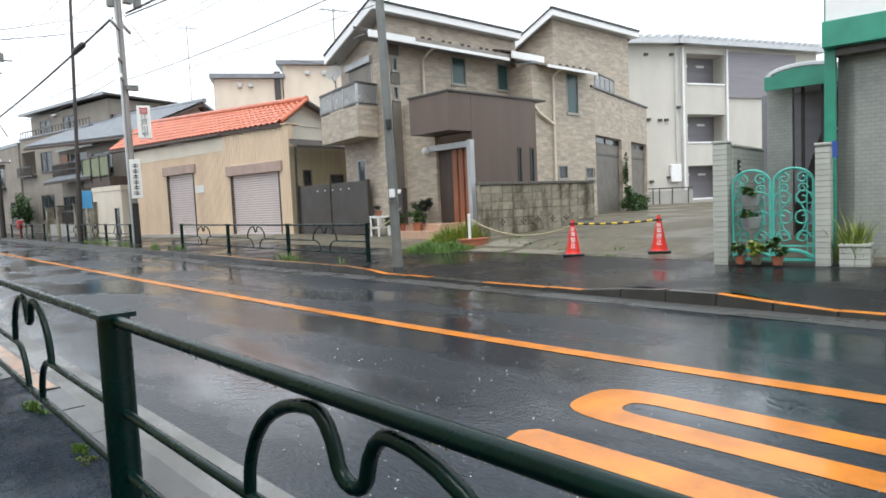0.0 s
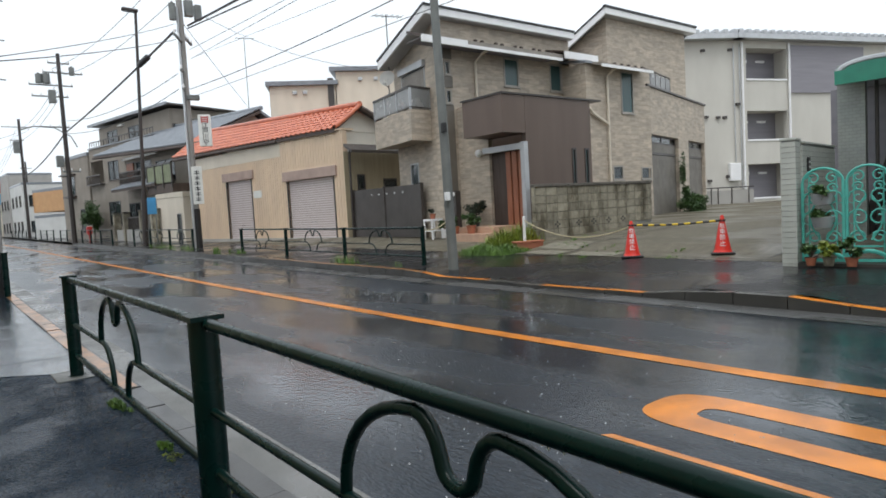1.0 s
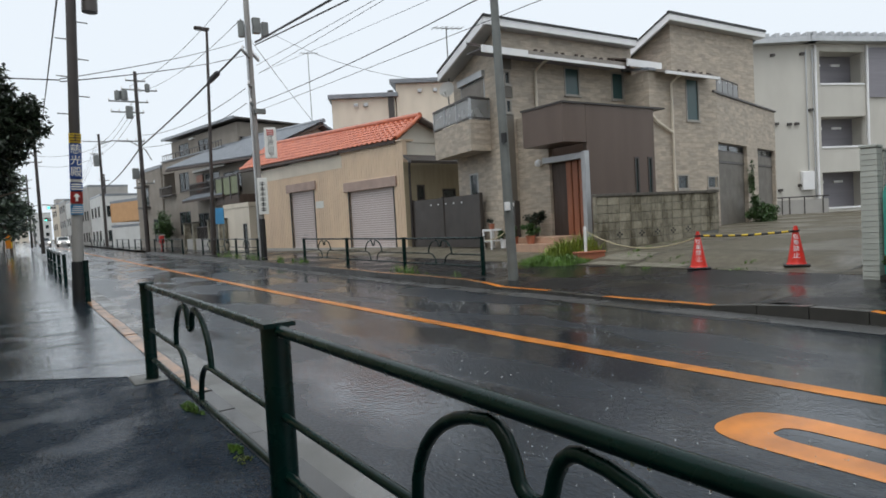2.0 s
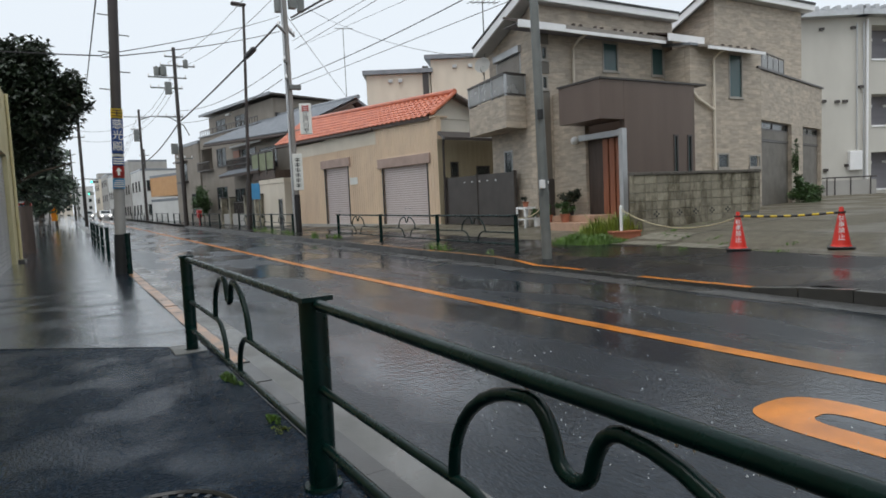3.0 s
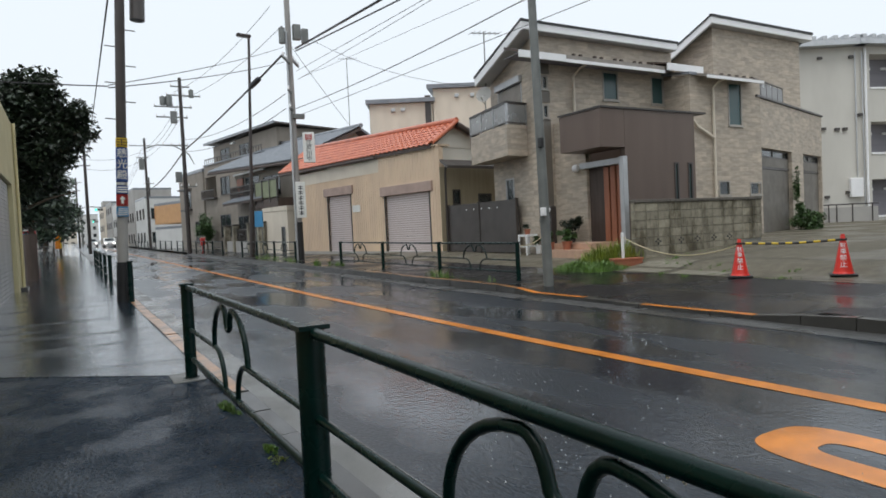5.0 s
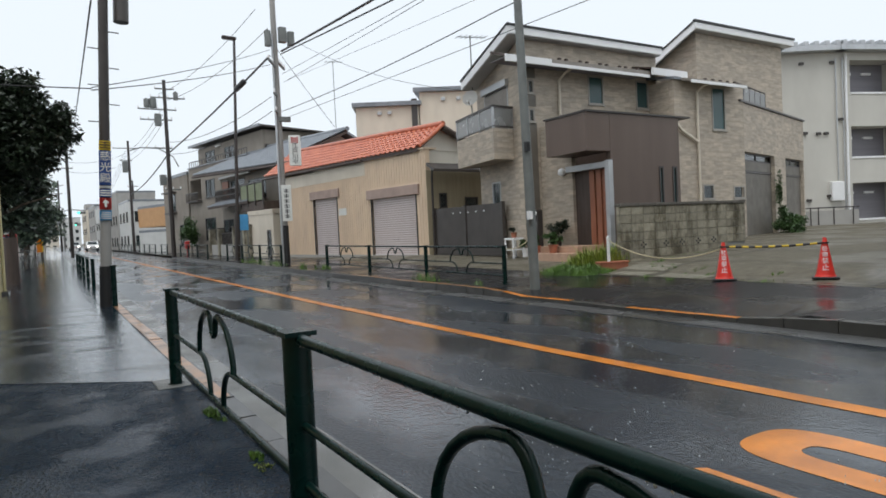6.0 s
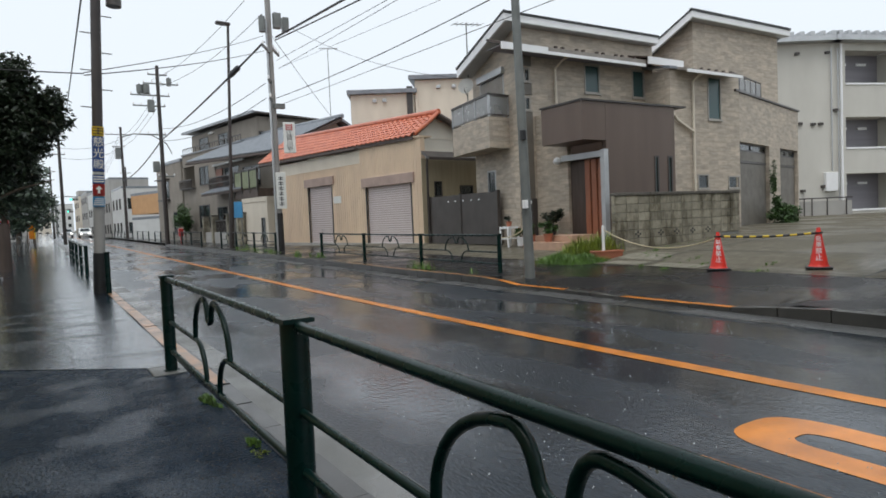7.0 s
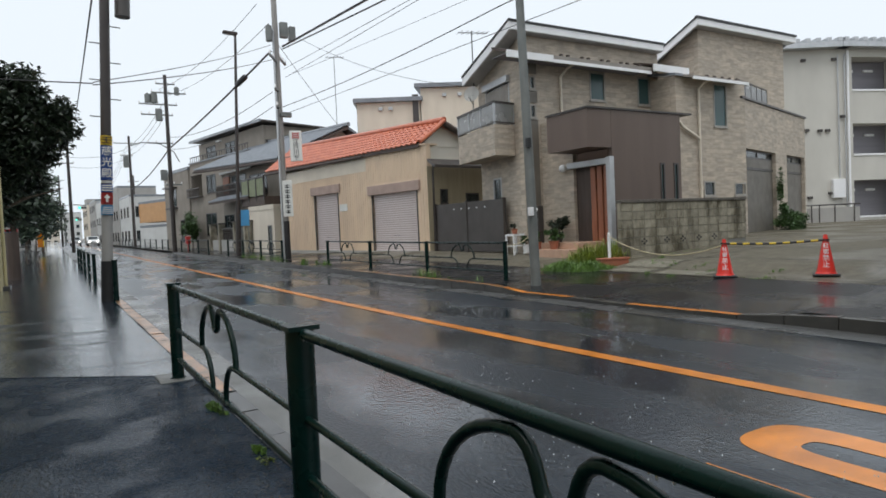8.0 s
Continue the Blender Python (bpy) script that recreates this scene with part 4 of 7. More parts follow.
    part("wall", wall_bm(0.78, g, 5.55, 0.2), BRICKTILE, h, m=pose(16.9, 14.49, 0, 0, 0, -90))
    roof_slab("side_eave", h, [(17.15, 13.02, 5.5), (19.95, 13.02, 5.5), (19.95, 15.4, 6.1), (17.15, 15.4, 6.1)], 0.08, EAVEBROWN)
    for k in range(5):
        box_part("snow_guard", DARKWOOD, h, 18.0 + 0.38 * k, 18.08 + 0.38 * k, 13.15, 13.23, 5.53, 5.6)
    roof_slab("roof", h, [(16.8, 13.4, 5.62), (17.14, 13.4, 5.62), (17.14, 14.5, 5.8), (16.8, 14.5, 5.8)], 0.08, GREYTILE)
    box_part("fascia", WHITEP, h, 17.1, 19.9, 12.96, 13.015, 5.36, 5.45, label="white gutter edge")
    bm = bmesh.new()
    add_tube(bm, [(17.95, 12.98, 5.4), (17.93, 13.2, 5.35), (17.93, 13.43, 5.2), (17.93, 13.43, 0.4)], 0.04, 8)
    part("downpipe", bm, CREAM, h, smooth=True)
    bm = bmesh.new()
    add_tube(bm, [(16.5, 13.42, 4.25), (16.95, 13.42, 4.1), (17.1, 13.42, 3.95), (17.9, 13.42, 3.6)], 0.05, 8)
    part("downpipe", bm, CREAM, h, smooth=True)
    # tower at the back
    m, L = face((20.6, 15.4), (26.0, 15.4))
    part("wall", wall_bm(L, g, 7.98, 0.2), BRICKTILE, h, m=m)
    m, L = face((20.6, 18.6), (20.6, 15.61))
    bm = bmesh.new()
    v = [bm.verts.new((x, y, z)) for y in (0, 0.2) for x, z in ((0, g), (L - 0.0, g), (L, 8.1), (0, 6.55))]
    bm.faces.new(v[:4])
    bm.faces.new(v[4:][::-1])
    for i in range(4):
        bm.faces.new((v[i], v[4 + i], v[4 + (i + 1) % 4], v[(i + 1) % 4]))
    part("gable", bm, BRICKTILE, h, m=m)
    part("wall", wall_bm(3.0, g, 6.9, 0.2), BRICKTILE, h, m=pose(26.0, 15.61, 0, 0, 0, 90))
    roof_slab("roof", h, [(20.14, 15.1, 8.25), (20.14, 18.7, 6.58), (26.4, 18.7, 6.58), (26.4, 15.1, 8.25)], 0.08, GREYTILE)
    roof_slab("bargeboard", h, [(20.08, 15.06, 8.2), (20.08, 18.7, 6.53), (20.16, 18.7, 6.53), (20.16, 15.06, 8.2)], 0.26, WHITEP, "white bargeboard")
    box_part("fascia", WHITEP, h, 20.1, 26.3, 15.02, 15.09, 7.98, 8.2, label="white fascia board")
    box_part("roof_edge", BLACK, h, 20.06, 26.32, 14.99, 15.1, 8.202, 8.29, label="dark roof edge trim")
    box_part("soffit", SILVER, h, 20.15, 26.3, 15.1, 15.39, 7.97, 7.99, label="grey soffit boards")
    roof_slab("roof_edge", h, [(20.05, 15.02, 8.27), (20.05, 18.72, 6.6), (20.17, 18.72, 6.6), (20.17, 15.02, 8.27)], 0.06, BLACK, "dark roof edge trim")
    # garage wing, askew, with parapet and terrace rail
    a, b = (20.25, 13.5), (27.8, 15.6)
    m, L = face(a, b)
    holes = [(0.31, 3.7, 0.41, 3.38), (5.11, 7.7, 0.41, 3.38)]
    part("wall", wall_bm(L, 0.2, 5.05, 0.25, holes), BRICKTILE, h, m=m)
    box_part("coping", FRAME, h, -0.05, L + 0.05, -0.06, 0.3, 5.06, 5.13, m=m, label="dark metal parapet coping")
    for s0, s1 in ((0.31, 3.7), (5.11, 7.7)):
        box_part("garage_ceiling", DARKWOOD, h, s0, s1, 0.26, 1.9, 3.385, 3.42, m=m)
        box_part("garage_shutter", SHUTTERBROWN, h, s0 + 0.005, s1 - 0.005, 0.14, 0.19, 0.41, 2.66, m=m, label="grey-brown garage shutter")
        for k in range(15):
            box_part("shutter_rib", SHUTTERBROWN, h, s0 + 0.01, s1 - 0.01, 0.134, 0.139, 0.46 + 0.145 * k, 0.58 + 0.145 * k, m=m)
        box_part("garage_panel", SHUTTERBROWN, h, s0 + 0.005, s1 - 0.005, 0.13, 0.2, 2.76, 3.08, m=m, label="grey-brown panel over the shutter")
        box_part("garage_lintel", GATEBROWN, h, s0 + 0.005, s1 - 0.005, 0.11, 0.22, 2.67, 2.75, m=m)
        box_part("garage_side", BRICKTILE, h, s0 - 0.06, s0 - 0.01, 0.26, 1.4, 0.41, 3.38, m=m)
        box_part("garage_side", BRICKTILE, h, s1 + 0.01, s1 + 0.06, 0.26, 1.4, 0.41, 3.38, m=m)
        window(h, m @ pose(0, 0.16, 0), s0 + 0.005, s1 - 0.005, 3.09, 3.375, FRAME, GLASSDARK, bars=1, sill=False, curtain=False)
    bm = bmesh.new()
    for k in range(6):
        add_tube(bm, [(0.3 + 0.6 * k, 0.15, 5.13), (0.3 + 0.6 * k, 0.15, 5.75)], 0.018, 6)
    add_tube(bm, [(0.3, 0.15, 5.75), (3.3, 0.15, 5.75)], 0.025, 8)
    part("terrace_rail", bm, GATEBROWN, h, m=m)
    box_part("terrace_panel", GLASSGREY, h, 0.32, 3.28, 0.145, 0.155, 5.2, 5.7, m=m)
    part("wall", wall_bm(6.0, 0.2, 5.0, 0.2), BRICKTILE, h, m=pose(27.75, 15.9, 0, 0, 0, 90))
    box_part("terrace_floor", GREYTILE, h, 20.4, 27.5, 15.7, 18.5, 4.6, 4.7)
    # brown entrance block
    m, L = face((12.2, 11.75), (14.84, 11.75))
    holes = [(1.79, 1.96, 1.2, 2.6), (2.33, 2.51, 1.2, 2.6)]
    part("entrance_block", wall_bm(L, 0.2, 3.93, 0.15, holes), BROWNCLAD, h, m=m, label="dark brown clad entrance block")
    for q in holes:
        window(h, m, *q, frame_mat=FRAME, pane_mat=GLASSTEAL, sill=False)
    box_part("entrance_block", BROWNCLAD, h, 12.2, 14.84, 14.3, 14.49, 0.2, 3.93)
    box_part("entrance_block", BROWNCLAD, h, 14.7, 14.84, 11.92, 14.28, 0.2, 3.93)
    box_part("entrance_block", BROWNCLAD, h, 12.21, 12.35, 11.92, 13.2, 2.97, 3.93)
    box_part("canopy_block", BROWNCLAD, h, 11.38, 12.19, 11.75, 13.27, 2.97, 3.93, label="overhanging brown clad block")
    box_part("coping", FRAME, h, 11.35, 15.3, 11.71, 13.31, 3.935, 3.98, label="dark coping")
    # entrance: wall, door, frame, lamp
    part("wall", wall_bm(1.3, 0.2, 4.0, 0.15), BRICKTILE, h, m=pose(12.2, 14.49, 0, 0, 0, -90))
    d = box_part("entrance_door", DARKWOOD, h, 12.3, 12.36, 11.95, 13.19, 0.35, 2.62, label="dark timber entrance door")
    for k in range(3):
        box_part("door_slat", REDWOOD, h, 12.22, 12.29, 11.92 + 0.235 * k, 12.1 + 0.235 * k, 0.36, 2.55, bevel=0.008, label="reddish timber screen slat")
    box_part("door_handle", SILVER, d, 12.15, 12.19, 11.9, 11.93, 1.1, 1.75)
    box_part("door_frame", SILVER, h, 12.03, 12.19, 11.68, 11.82, 0.3, 2.74, bevel=0.01, label="silver post of the entrance")
    box_part("door_frame", SILVER, h, 12.05, 12.19, 11.825, 13.3, 2.56, 2.72, bevel=0.01, label="silver beam of the entrance")
    bm = bmesh.new()
    bmesh.ops.create_uvsphere(bm, u_segments=14, v_segments=10, radius=0.11)
    part("porch_lamp", bm, WHITEP, h, "round white porch lamp", smooth=True, m=pose(12.08, 13.48, 2.6))
    # balcony with grey screen
    c = [(10.83, 14.88), (11.32, 17.55), (11.98, 17.4), (11.62, 14.98)]
    bm = bmesh.new()
    for z in (3.12, 4.0):
        for x, y in c:
            bm.verts.new((x, y, z))
    bm.verts.ensure_lookup_table()
    vs = bm.verts
    bm.faces.new(vs[0:4])
    bm.faces.new(vs[4:8])
    for i in range(4):
        bm.faces.new((vs[i], vs[(i + 1) % 4], vs[4 + (i + 1) % 4], vs[4 + i]))
    part("balcony", bm, BRICKTILE, h, "stone-clad balcony parapet")
    for p, q in ((c[0], c[1]), (c[3], c[0])):
        mm, LL = face(p, q)
        box_part("balcony_screen", GLASSGREY, h, 0.03, LL - 0.03, -0.01, 0.0, 4.08, 4.6, m=mm, label="translucent grey balcony screen")
        bm = bmesh.new()
        add_box(bm, 0, LL, -0.03, 0.03, 4.6, 4.66)
        add_box(bm, 0, LL, -0.02, 0.02, 4.04, 4.08)
        part("balcony_rail", bm, FRAME, h, m=mm, label="dark bronze balcony rail")
        n = max(1, round(LL / 0.9))
        for k in range(n + 1):
            s = 0.02 + (LL - 0.04) * k / n
            box_part("balcony_post", SILVER, h, s - 0.02, s + 0.02, -0.018, 0.018, 4.0, 4.6, m=mm)
    return h


beige_house()


def satellite_dish():
    d = thing("satellite_dish", "grey satellite dish on the balcony of the house", "satellite dish", pose(11.42, 16.76, 4.66))
    bm = bmesh.new()
    rings, n = [], 24
    for k in range(6):
        r = 0.27 * k / 5
        rings.append([bm.verts.new((r * 0.9 * math.cos(6.2832 * i / n), r * math.sin(6.2832 * i / n), 0.9 * r * r)) for i in range(n)] if k else [bm.verts.new((0, 0, 0))])
    for i in range(n):
        bm.faces.new((rings[0][0], rings[1][i], rings[1][(i + 1) % n]))
    for p, q in zip(rings[1:], rings[2:]):
        for i in range(n):
            bm.faces.new((p[i], q[i], q[(i + 1) % n], p[(i + 1) % n]))
    bmesh.ops.solidify(bm, geom=list(bm.faces), thickness=0.01)
    part("dish", bm, PALEWALL, d, smooth=True, m=pose(-0.04, 0, 0.56, 68, 0, -48))
    bm = bmesh.new()
    add_tube(bm, [(0, 0, -0.06), (0, 0, 0.45), (-0.03, 0, 0.56)], 0.02, 8)
    part("mast", bm, STEEL, d)
    bm = bmesh.new()
    add_tube(bm, [(-0.02, 0.02, 0.3), (-0.28, -0.22, 0.42)], 0.01, 6)
    part("feed_arm", bm, STEEL, d)
    box_part("receiver", PALEWALL, d, -0.33, -0.26, -0.27, -0.2, 0.4, 0.47, bevel=0.01)


satellite_dish()


# ---- plants ----
def leaves(name, material, parent, centre, radii, n, size, seed, label="", flat=0.35):
    """A crown of many small leaves round several clumps."""
    rnd = random.Random(seed)
    verts, faces = [], []
    clumps = []
    for k in range(max(4, min(90, n // 90))):
        d = Vector((rnd.gauss(0, 1), rnd.gauss(0, 1), rnd.gauss(0, 1))).normalized() * rnd.uniform(0.35, 0.95)
        clumps.append((Vector((d.x * radii[0], d.y * radii[1], d.z * radii[2])), rnd.uniform(0.18, 0.38)))
    for i in range(n):
        c, s = rnd.choice(clumps)
        g = lambda: max(-1.5, min(1.5, rnd.gauss(0, 1)))
        p = Vector(centre) + c + Vector((g() * s * radii[0] * 0.6, g() * s * radii[1] * 0.6, g() * s * radii[2] * 0.5))
        rot = Euler((rnd.uniform(-0.9, 0.9), rnd.uniform(-0.9, 0.9), rnd.uniform(0, 6.3))).to_matrix()
        L = size * rnd.uniform(0.6, 1.4)
        k = len(verts)
        for q in ((0, 0, 0), (L * 0.5, L * flat, L * 0.08), (L, 0, -L * 0.1), (L * 0.5, -L * flat, L * 0.08)):
            verts.append(p + rot @ Vector(q))
        faces.append((k, k + 1, k + 2, k + 3))
    me = bpy.data.meshes.new(name)
    me.from_pydata(verts, [], faces)
    me.materials.append(material)
    ob = new(name, me)
    if parent:
        ob.parent = parent
    if label:
        ob["label"] = label
    return ob


def blades(name, material, spots, n, h, seed, label, category="weeds", parent=None, ground=None):
    """Tufts of grass over elliptical patches (x, y, rx, ry)."""
    rnd = random.Random(seed)
    verts, faces = [], []
    for x, y, rx, ry in spots:
        tufts = []
        for i in range(max(5, n // 18)):
            a, r = rnd.uniform(0, 6.283), rnd.random() ** 0.7
            tufts.append((rx * 1.15 * r * math.cos(a), ry * 1.15 * r * math.sin(a), r, rnd.uniform(0.35, 1.25), rnd.uniform(0.05, 0.22)))
        for i in range(n):
            tx, ty, r, tall, wide = rnd.choice(tufts)
            px, py = x + tx + rnd.gauss(0, wide * rx), y + ty + rnd.gauss(0, wide * ry)
            z = ground(px, py)
            t, L = rnd.uniform(0, 6.283), h * tall * rnd.uniform(0.4, 1.2) * (1.15 - 0.5 * r)
            dx, dy, w = math.cos(t), math.sin(t), 0.0025 + 0.02 * L
            lean = rnd.uniform(0.1, 0.7) * L
            k = len(verts)
            verts += [(px - dy * w, py + dx * w, z), (px + dy * w, py - dx * w, z), (px + dx * lean * 0.5 + dy * w * 0.7, py + dy * lean * 0.5 - dx * w * 0.7, z + L * 0.6),
                      (px + dx * lean * 0.5 - dy * w * 0.7, py + dy * lean * 0.5 + dx * w * 0.7, z + L * 0.6), (px + dx * lean, py + dy * lean, z + L * 0.9)]
            faces += [(k, k + 1, k + 2, k + 3), (k + 3, k + 2, k + 4)]
    me = bpy.data.meshes.new(name)
    me.from_pydata(verts, [], faces)
    me.materials.append(material)
    return tagged(new(name, me), label, category, kind="stuff")


def tree():
    t = thing("tree", "dark broad-leaved evergreen street tree", "tree", pose(-1.75, 26.5, grade(26.5)))
    bm = bmesh.new()
    add_tube(bm, [(0, 0, -0.1), (0.03, 0, 1.2), (-0.05, 0.1, 2.6), (0.1, 0, 4.2), (0.15, 0.1, 6.0)], [0.2, 0.16, 0.14, 0.1, 0.04], 10)
    part("trunk", bm, BARK, t, smooth=True)
    rnd = random.Random(5)
    for k in range(9):
        a, z = k * 2.4, 2.2 + 0.45 * k
        bm = bmesh.new()
        L = 2.0 - 0.12 * k
        add_tube(bm, [(0, 0, z), (0.5 * L * math.cos(a), 0.5 * L * math.sin(a), z + 0.5), (L * math.cos(a), L * math.sin(a), z + 0.8)], [0.07, 0.045, 0.015], 7)
        part("limb", bm, BARK, t, smooth=True)
    lobes = ((0.7, 0, 6.15, 1.1, 6000), (1.65, 0, 5.2, 1.1, 5200), (0.95, -0.1, 4.0, 1.15, 4600), (0.1, 0.2, 5.0, 1.6, 10000),
             (-0.2, 0, 3.3, 1.0, 3400), (-1.2, 0, 4.9, 1.6, 7000), (-0.9, 0.1, 3.65, 1.4, 5500))
    for k, (x, y, z, r, n) in enumerate(lobes):
        leaves("crown", LEAFDARK, t, (x, y, z), (r, r, r * 0.95), n, 0.21, 11 + k, flat=0.24)
    return t


tree()


def far_tree(x, y, r, h, seed):
    t = thing("tree", "hazy distant street tree", "tree", pose(x, y, grade(y)), group="distant street trees")
    bm = bmesh.new()
    add_tube(bm, [(0, 0, -0.1), (0.1, 0, h * 0.4), (0, 0.1, h * 0.8)], [0.16, 0.12, 0.05], 8)
    part("trunk", bm, BARK, t, smooth=True)
    leaves("crown", LEAFHAZE, t, (0, 0, h * 0.62), (r, r, h * 0.36), 3500, 0.3, seed)


far_tree(-1.8, 38, 2.0, 5.6, 21)
far_tree(-1.5, 48, 1.9, 5.0, 22)
far_tree(-1.2, 62, 2.0, 5.4, 23)
far_tree(-1.0, 80, 2.2, 5.6, 24)


# ---- the shop with red tiled roof ----
def shop():
    s = thing("shop_building", "low peach metal-clad shop with closed shutters and red tiled roof", "building")
    a, b = (11.35, 19.75), (9.84, 31.5)
    m, L = face(b, a)
    z0 = 0.3
    f = lambda y: (31.5 - y) / (31.5 - 19.75) * L
    d1, d2 = (f(28.2), f(26.1)), (f(23.35), f(20.4))
    part("wall", wall_bm(L, z0, 4.06, 0.2, [(d1[0], d1[1], z0, 2.8), (d2[0], d2[1], z0, 2.5)]), SHOPWALL, s, m=m)
    box_part("plinth", GREYWALL, s, -0.02, L + 0.02, -0.03, 0.22, -0.1, 0.299, m=m)
    bm = bmesh.new()
    k = 0.0
    while k < L - 0.05:
        hit = [d for d in (d1, d2) if d[0] - 0.03 < k + 0.02 and k < d[1] + 0.03]
        add_box(bm, k, k + 0.035, -0.018, -0.001, 2.95 if hit else z0 + 0.02, 4.04 if k > f(23.7) else 3.5)
        k += 0.17
    part("cladding_ribs", bm, SHOPWALL, s, m=m)
    for (p, q), top in ((d1, 2.8), (d2, 2.5)):
        # Backing plate darker than the slats, so their gaps read as shaded lines.
        sh = box_part("roller_shutter", LINTEL, s, p, q, 0.1, 0.11, z0, top, m=m)
        n = 26
        h = (top - z0) / n
        slat = box_part("slat", SHUTTER, sh, p + 0.005, q - 0.005, 0.07, 0.1, 0, h * 0.72, m=pose(0, 0, z0))
        for i in range(1, n):
            ob = new("slat", slat.data)
            ob.parent, ob.matrix_basis = sh, pose(0, 0, z0 + h * i)
        box_part("lintel", LINTEL, s, p - 0.25, q + 0.25, -0.09, -0.001, top, top + 0.36, bevel=0.01, m=m)
        box_part("door_jamb", FRAME, s, p - 0.05, p, -0.03, 0.12, z0, top - 0.01, m=m)
        box_part("door_jamb", FRAME, s, q, q + 0.05, -0.03, 0.12, z0, top - 0.01, m=m)
        for c in (0.46, 0.54):
            box_part("shutter_lock", BLACK, s, p + (q - p) * c - 0.03, p + (q - p) * c + 0.03, 0.07, 0.086, z0 + 0.55, z0 + 0.62, m=m)
    box_part("notice", WHITESIGN, s, f(25.95), f(25.3), -0.03, -0.02, 1.98, 2.28, m=m, label="small white notice")
    box_part("upper_band", CREAM, s, 0, f(23.75), -0.012, -0.0015, 3.5, 4.05, m=m, label="cream upper band")
    # flat-topped front block
    box_part("parapet_cap", SHOPWALL, s, f(23.75), L + 0.03, -0.06, 0.5, 4.062, 4.11, m=m)
    # end wall and lean-to
    mm, LL = face((11.36, 19.75), (16.5, 20.4))
    part("end_wall", wall_bm(LL, 0.1, 3.3, 0.2, [(0.55, 0.9, 1.95, 2.5), (1.75, 2.4, 1.9, 2.35)]), OLIVE, s, m=mm, label="olive beige clad end wall")
    window(s, mm, 0.55, 0.9, 1.95, 2.5)
    window(s, mm, 1.75, 2.4, 1.9, 2.35)
    gable_end(s, (11.42, 20.36), (16.5, 20.96), 4.1, 4.95, 0.24, CREAMLIT)
    box_part("upper_end_wall", CREAMLIT, s, 0.1, LL, 0.62, 0.8, 3.3, 4.1, m=mm, label="cream rendered gable wall")
    roof_slab("lean_to_roof", s, [(11.3, 19.1, 3.3), (16.5, 19.75, 3.3), (16.5, 20.3, 3.55), (11.3, 19.6, 3.55)], 0.1, GATEBROWN, "dark eave over the passage")
    bm = bmesh.new()
    add_tube(bm, [(11.42, 19.4, 3.3), (11.42, 19.45, 3.0), (11.42, 19.48, 0.2)], 0.04, 8)
    part("downpipe", bm, DARKPOLE, s)
    box_part("back_wall", OLIVE, s, 16.3, 16.5, 20.6, 32, 0, 3.5)
    mm2, L2 = face((16.5, 32.6), (9.84, 31.7))
    part("end_wall", wall_bm(L2, 0.1, 4.4, 0.2), CREAM, s, m=mm2)
    # roof
    e0, e1 = (9.5, 33.2, 4.32), (11.22, 20.05, 4.12)
    r0, r1 = (11.15, 33.4, 5.62), (12.42, 20.25, 4.98)
    tile_rows("roof_tiles", s, e0, e1, r1, r0, 7, 40, REDTILE, 0.06, "glossy orange-red clay roof tiles")
    roof_slab("roof_deck", s, [e0, e1, r1, r0], 0.12, DARKWOOD)
    roof_slab("roof_back", s, [r0, r1, (16.6, 21.0, 3.6), (15.4, 33.6, 4.2)], 0.12, REDTILE)
    bm = bmesh.new()
    add_tube(bm, [(r0[0], r0[1] + 0.1, r0[2] + 0.06), (r1[0], r1[1] - 0.1, r1[2] + 0.08)], 0.11, 10)
    part("ridge", bm, REDTILE, s, smooth=True)
    bm = bmesh.new()
    add_tube(bm, [(12.42, 20.15, 5.03), (11.85, 20.05, 4.6), (11.25, 19.98, 4.2)], 0.075, 8)
    part("verge", bm, REDTILE, s, smooth=True)
    bm = bmesh.new()
    add_tube(bm, [(12.42, 20.2, 4.93), (13.4, 20.35, 4.52), (16.6, 20.9, 3.5)], 0.12, 8)
    part("verge", bm, DARKWOOD, s, smooth=True)
    bm = bmesh.new()
    add_tube(bm, [(9.45, 33.1, 4.2), (10.72, 23.8, 4.08)], 0.06, 8)
    part("eave_gutter", bm, DARKWOOD, s, smooth=True)
    return s


shop()


def brown_gate():
    g = thing("sliding_gate", "tall dark bronze sheet gate beside the house", "gate", pose(11.5, 15.5, 0.3))
    bm = bmesh.new()
    add_box(bm, -0.03, 0.03, 0, 4.05, 0.0, 1.6)
    part("panel", bm, GATEBROWN, g)
    for y in (0, 2.0, 4.0):
        box_part("gate_post", GATEBROWN, g, -0.06, 0.06, y - 0.04, y + 0.04, -0.05, 1.64, bevel=0.006)
    for k in range(5):
        box_part("ornament", WHITEP, g, -0.045, -0.035, 0.9 + 0.45 * k, 0.96 + 0.45 * k, 1.38, 1.42)


brown_gate()


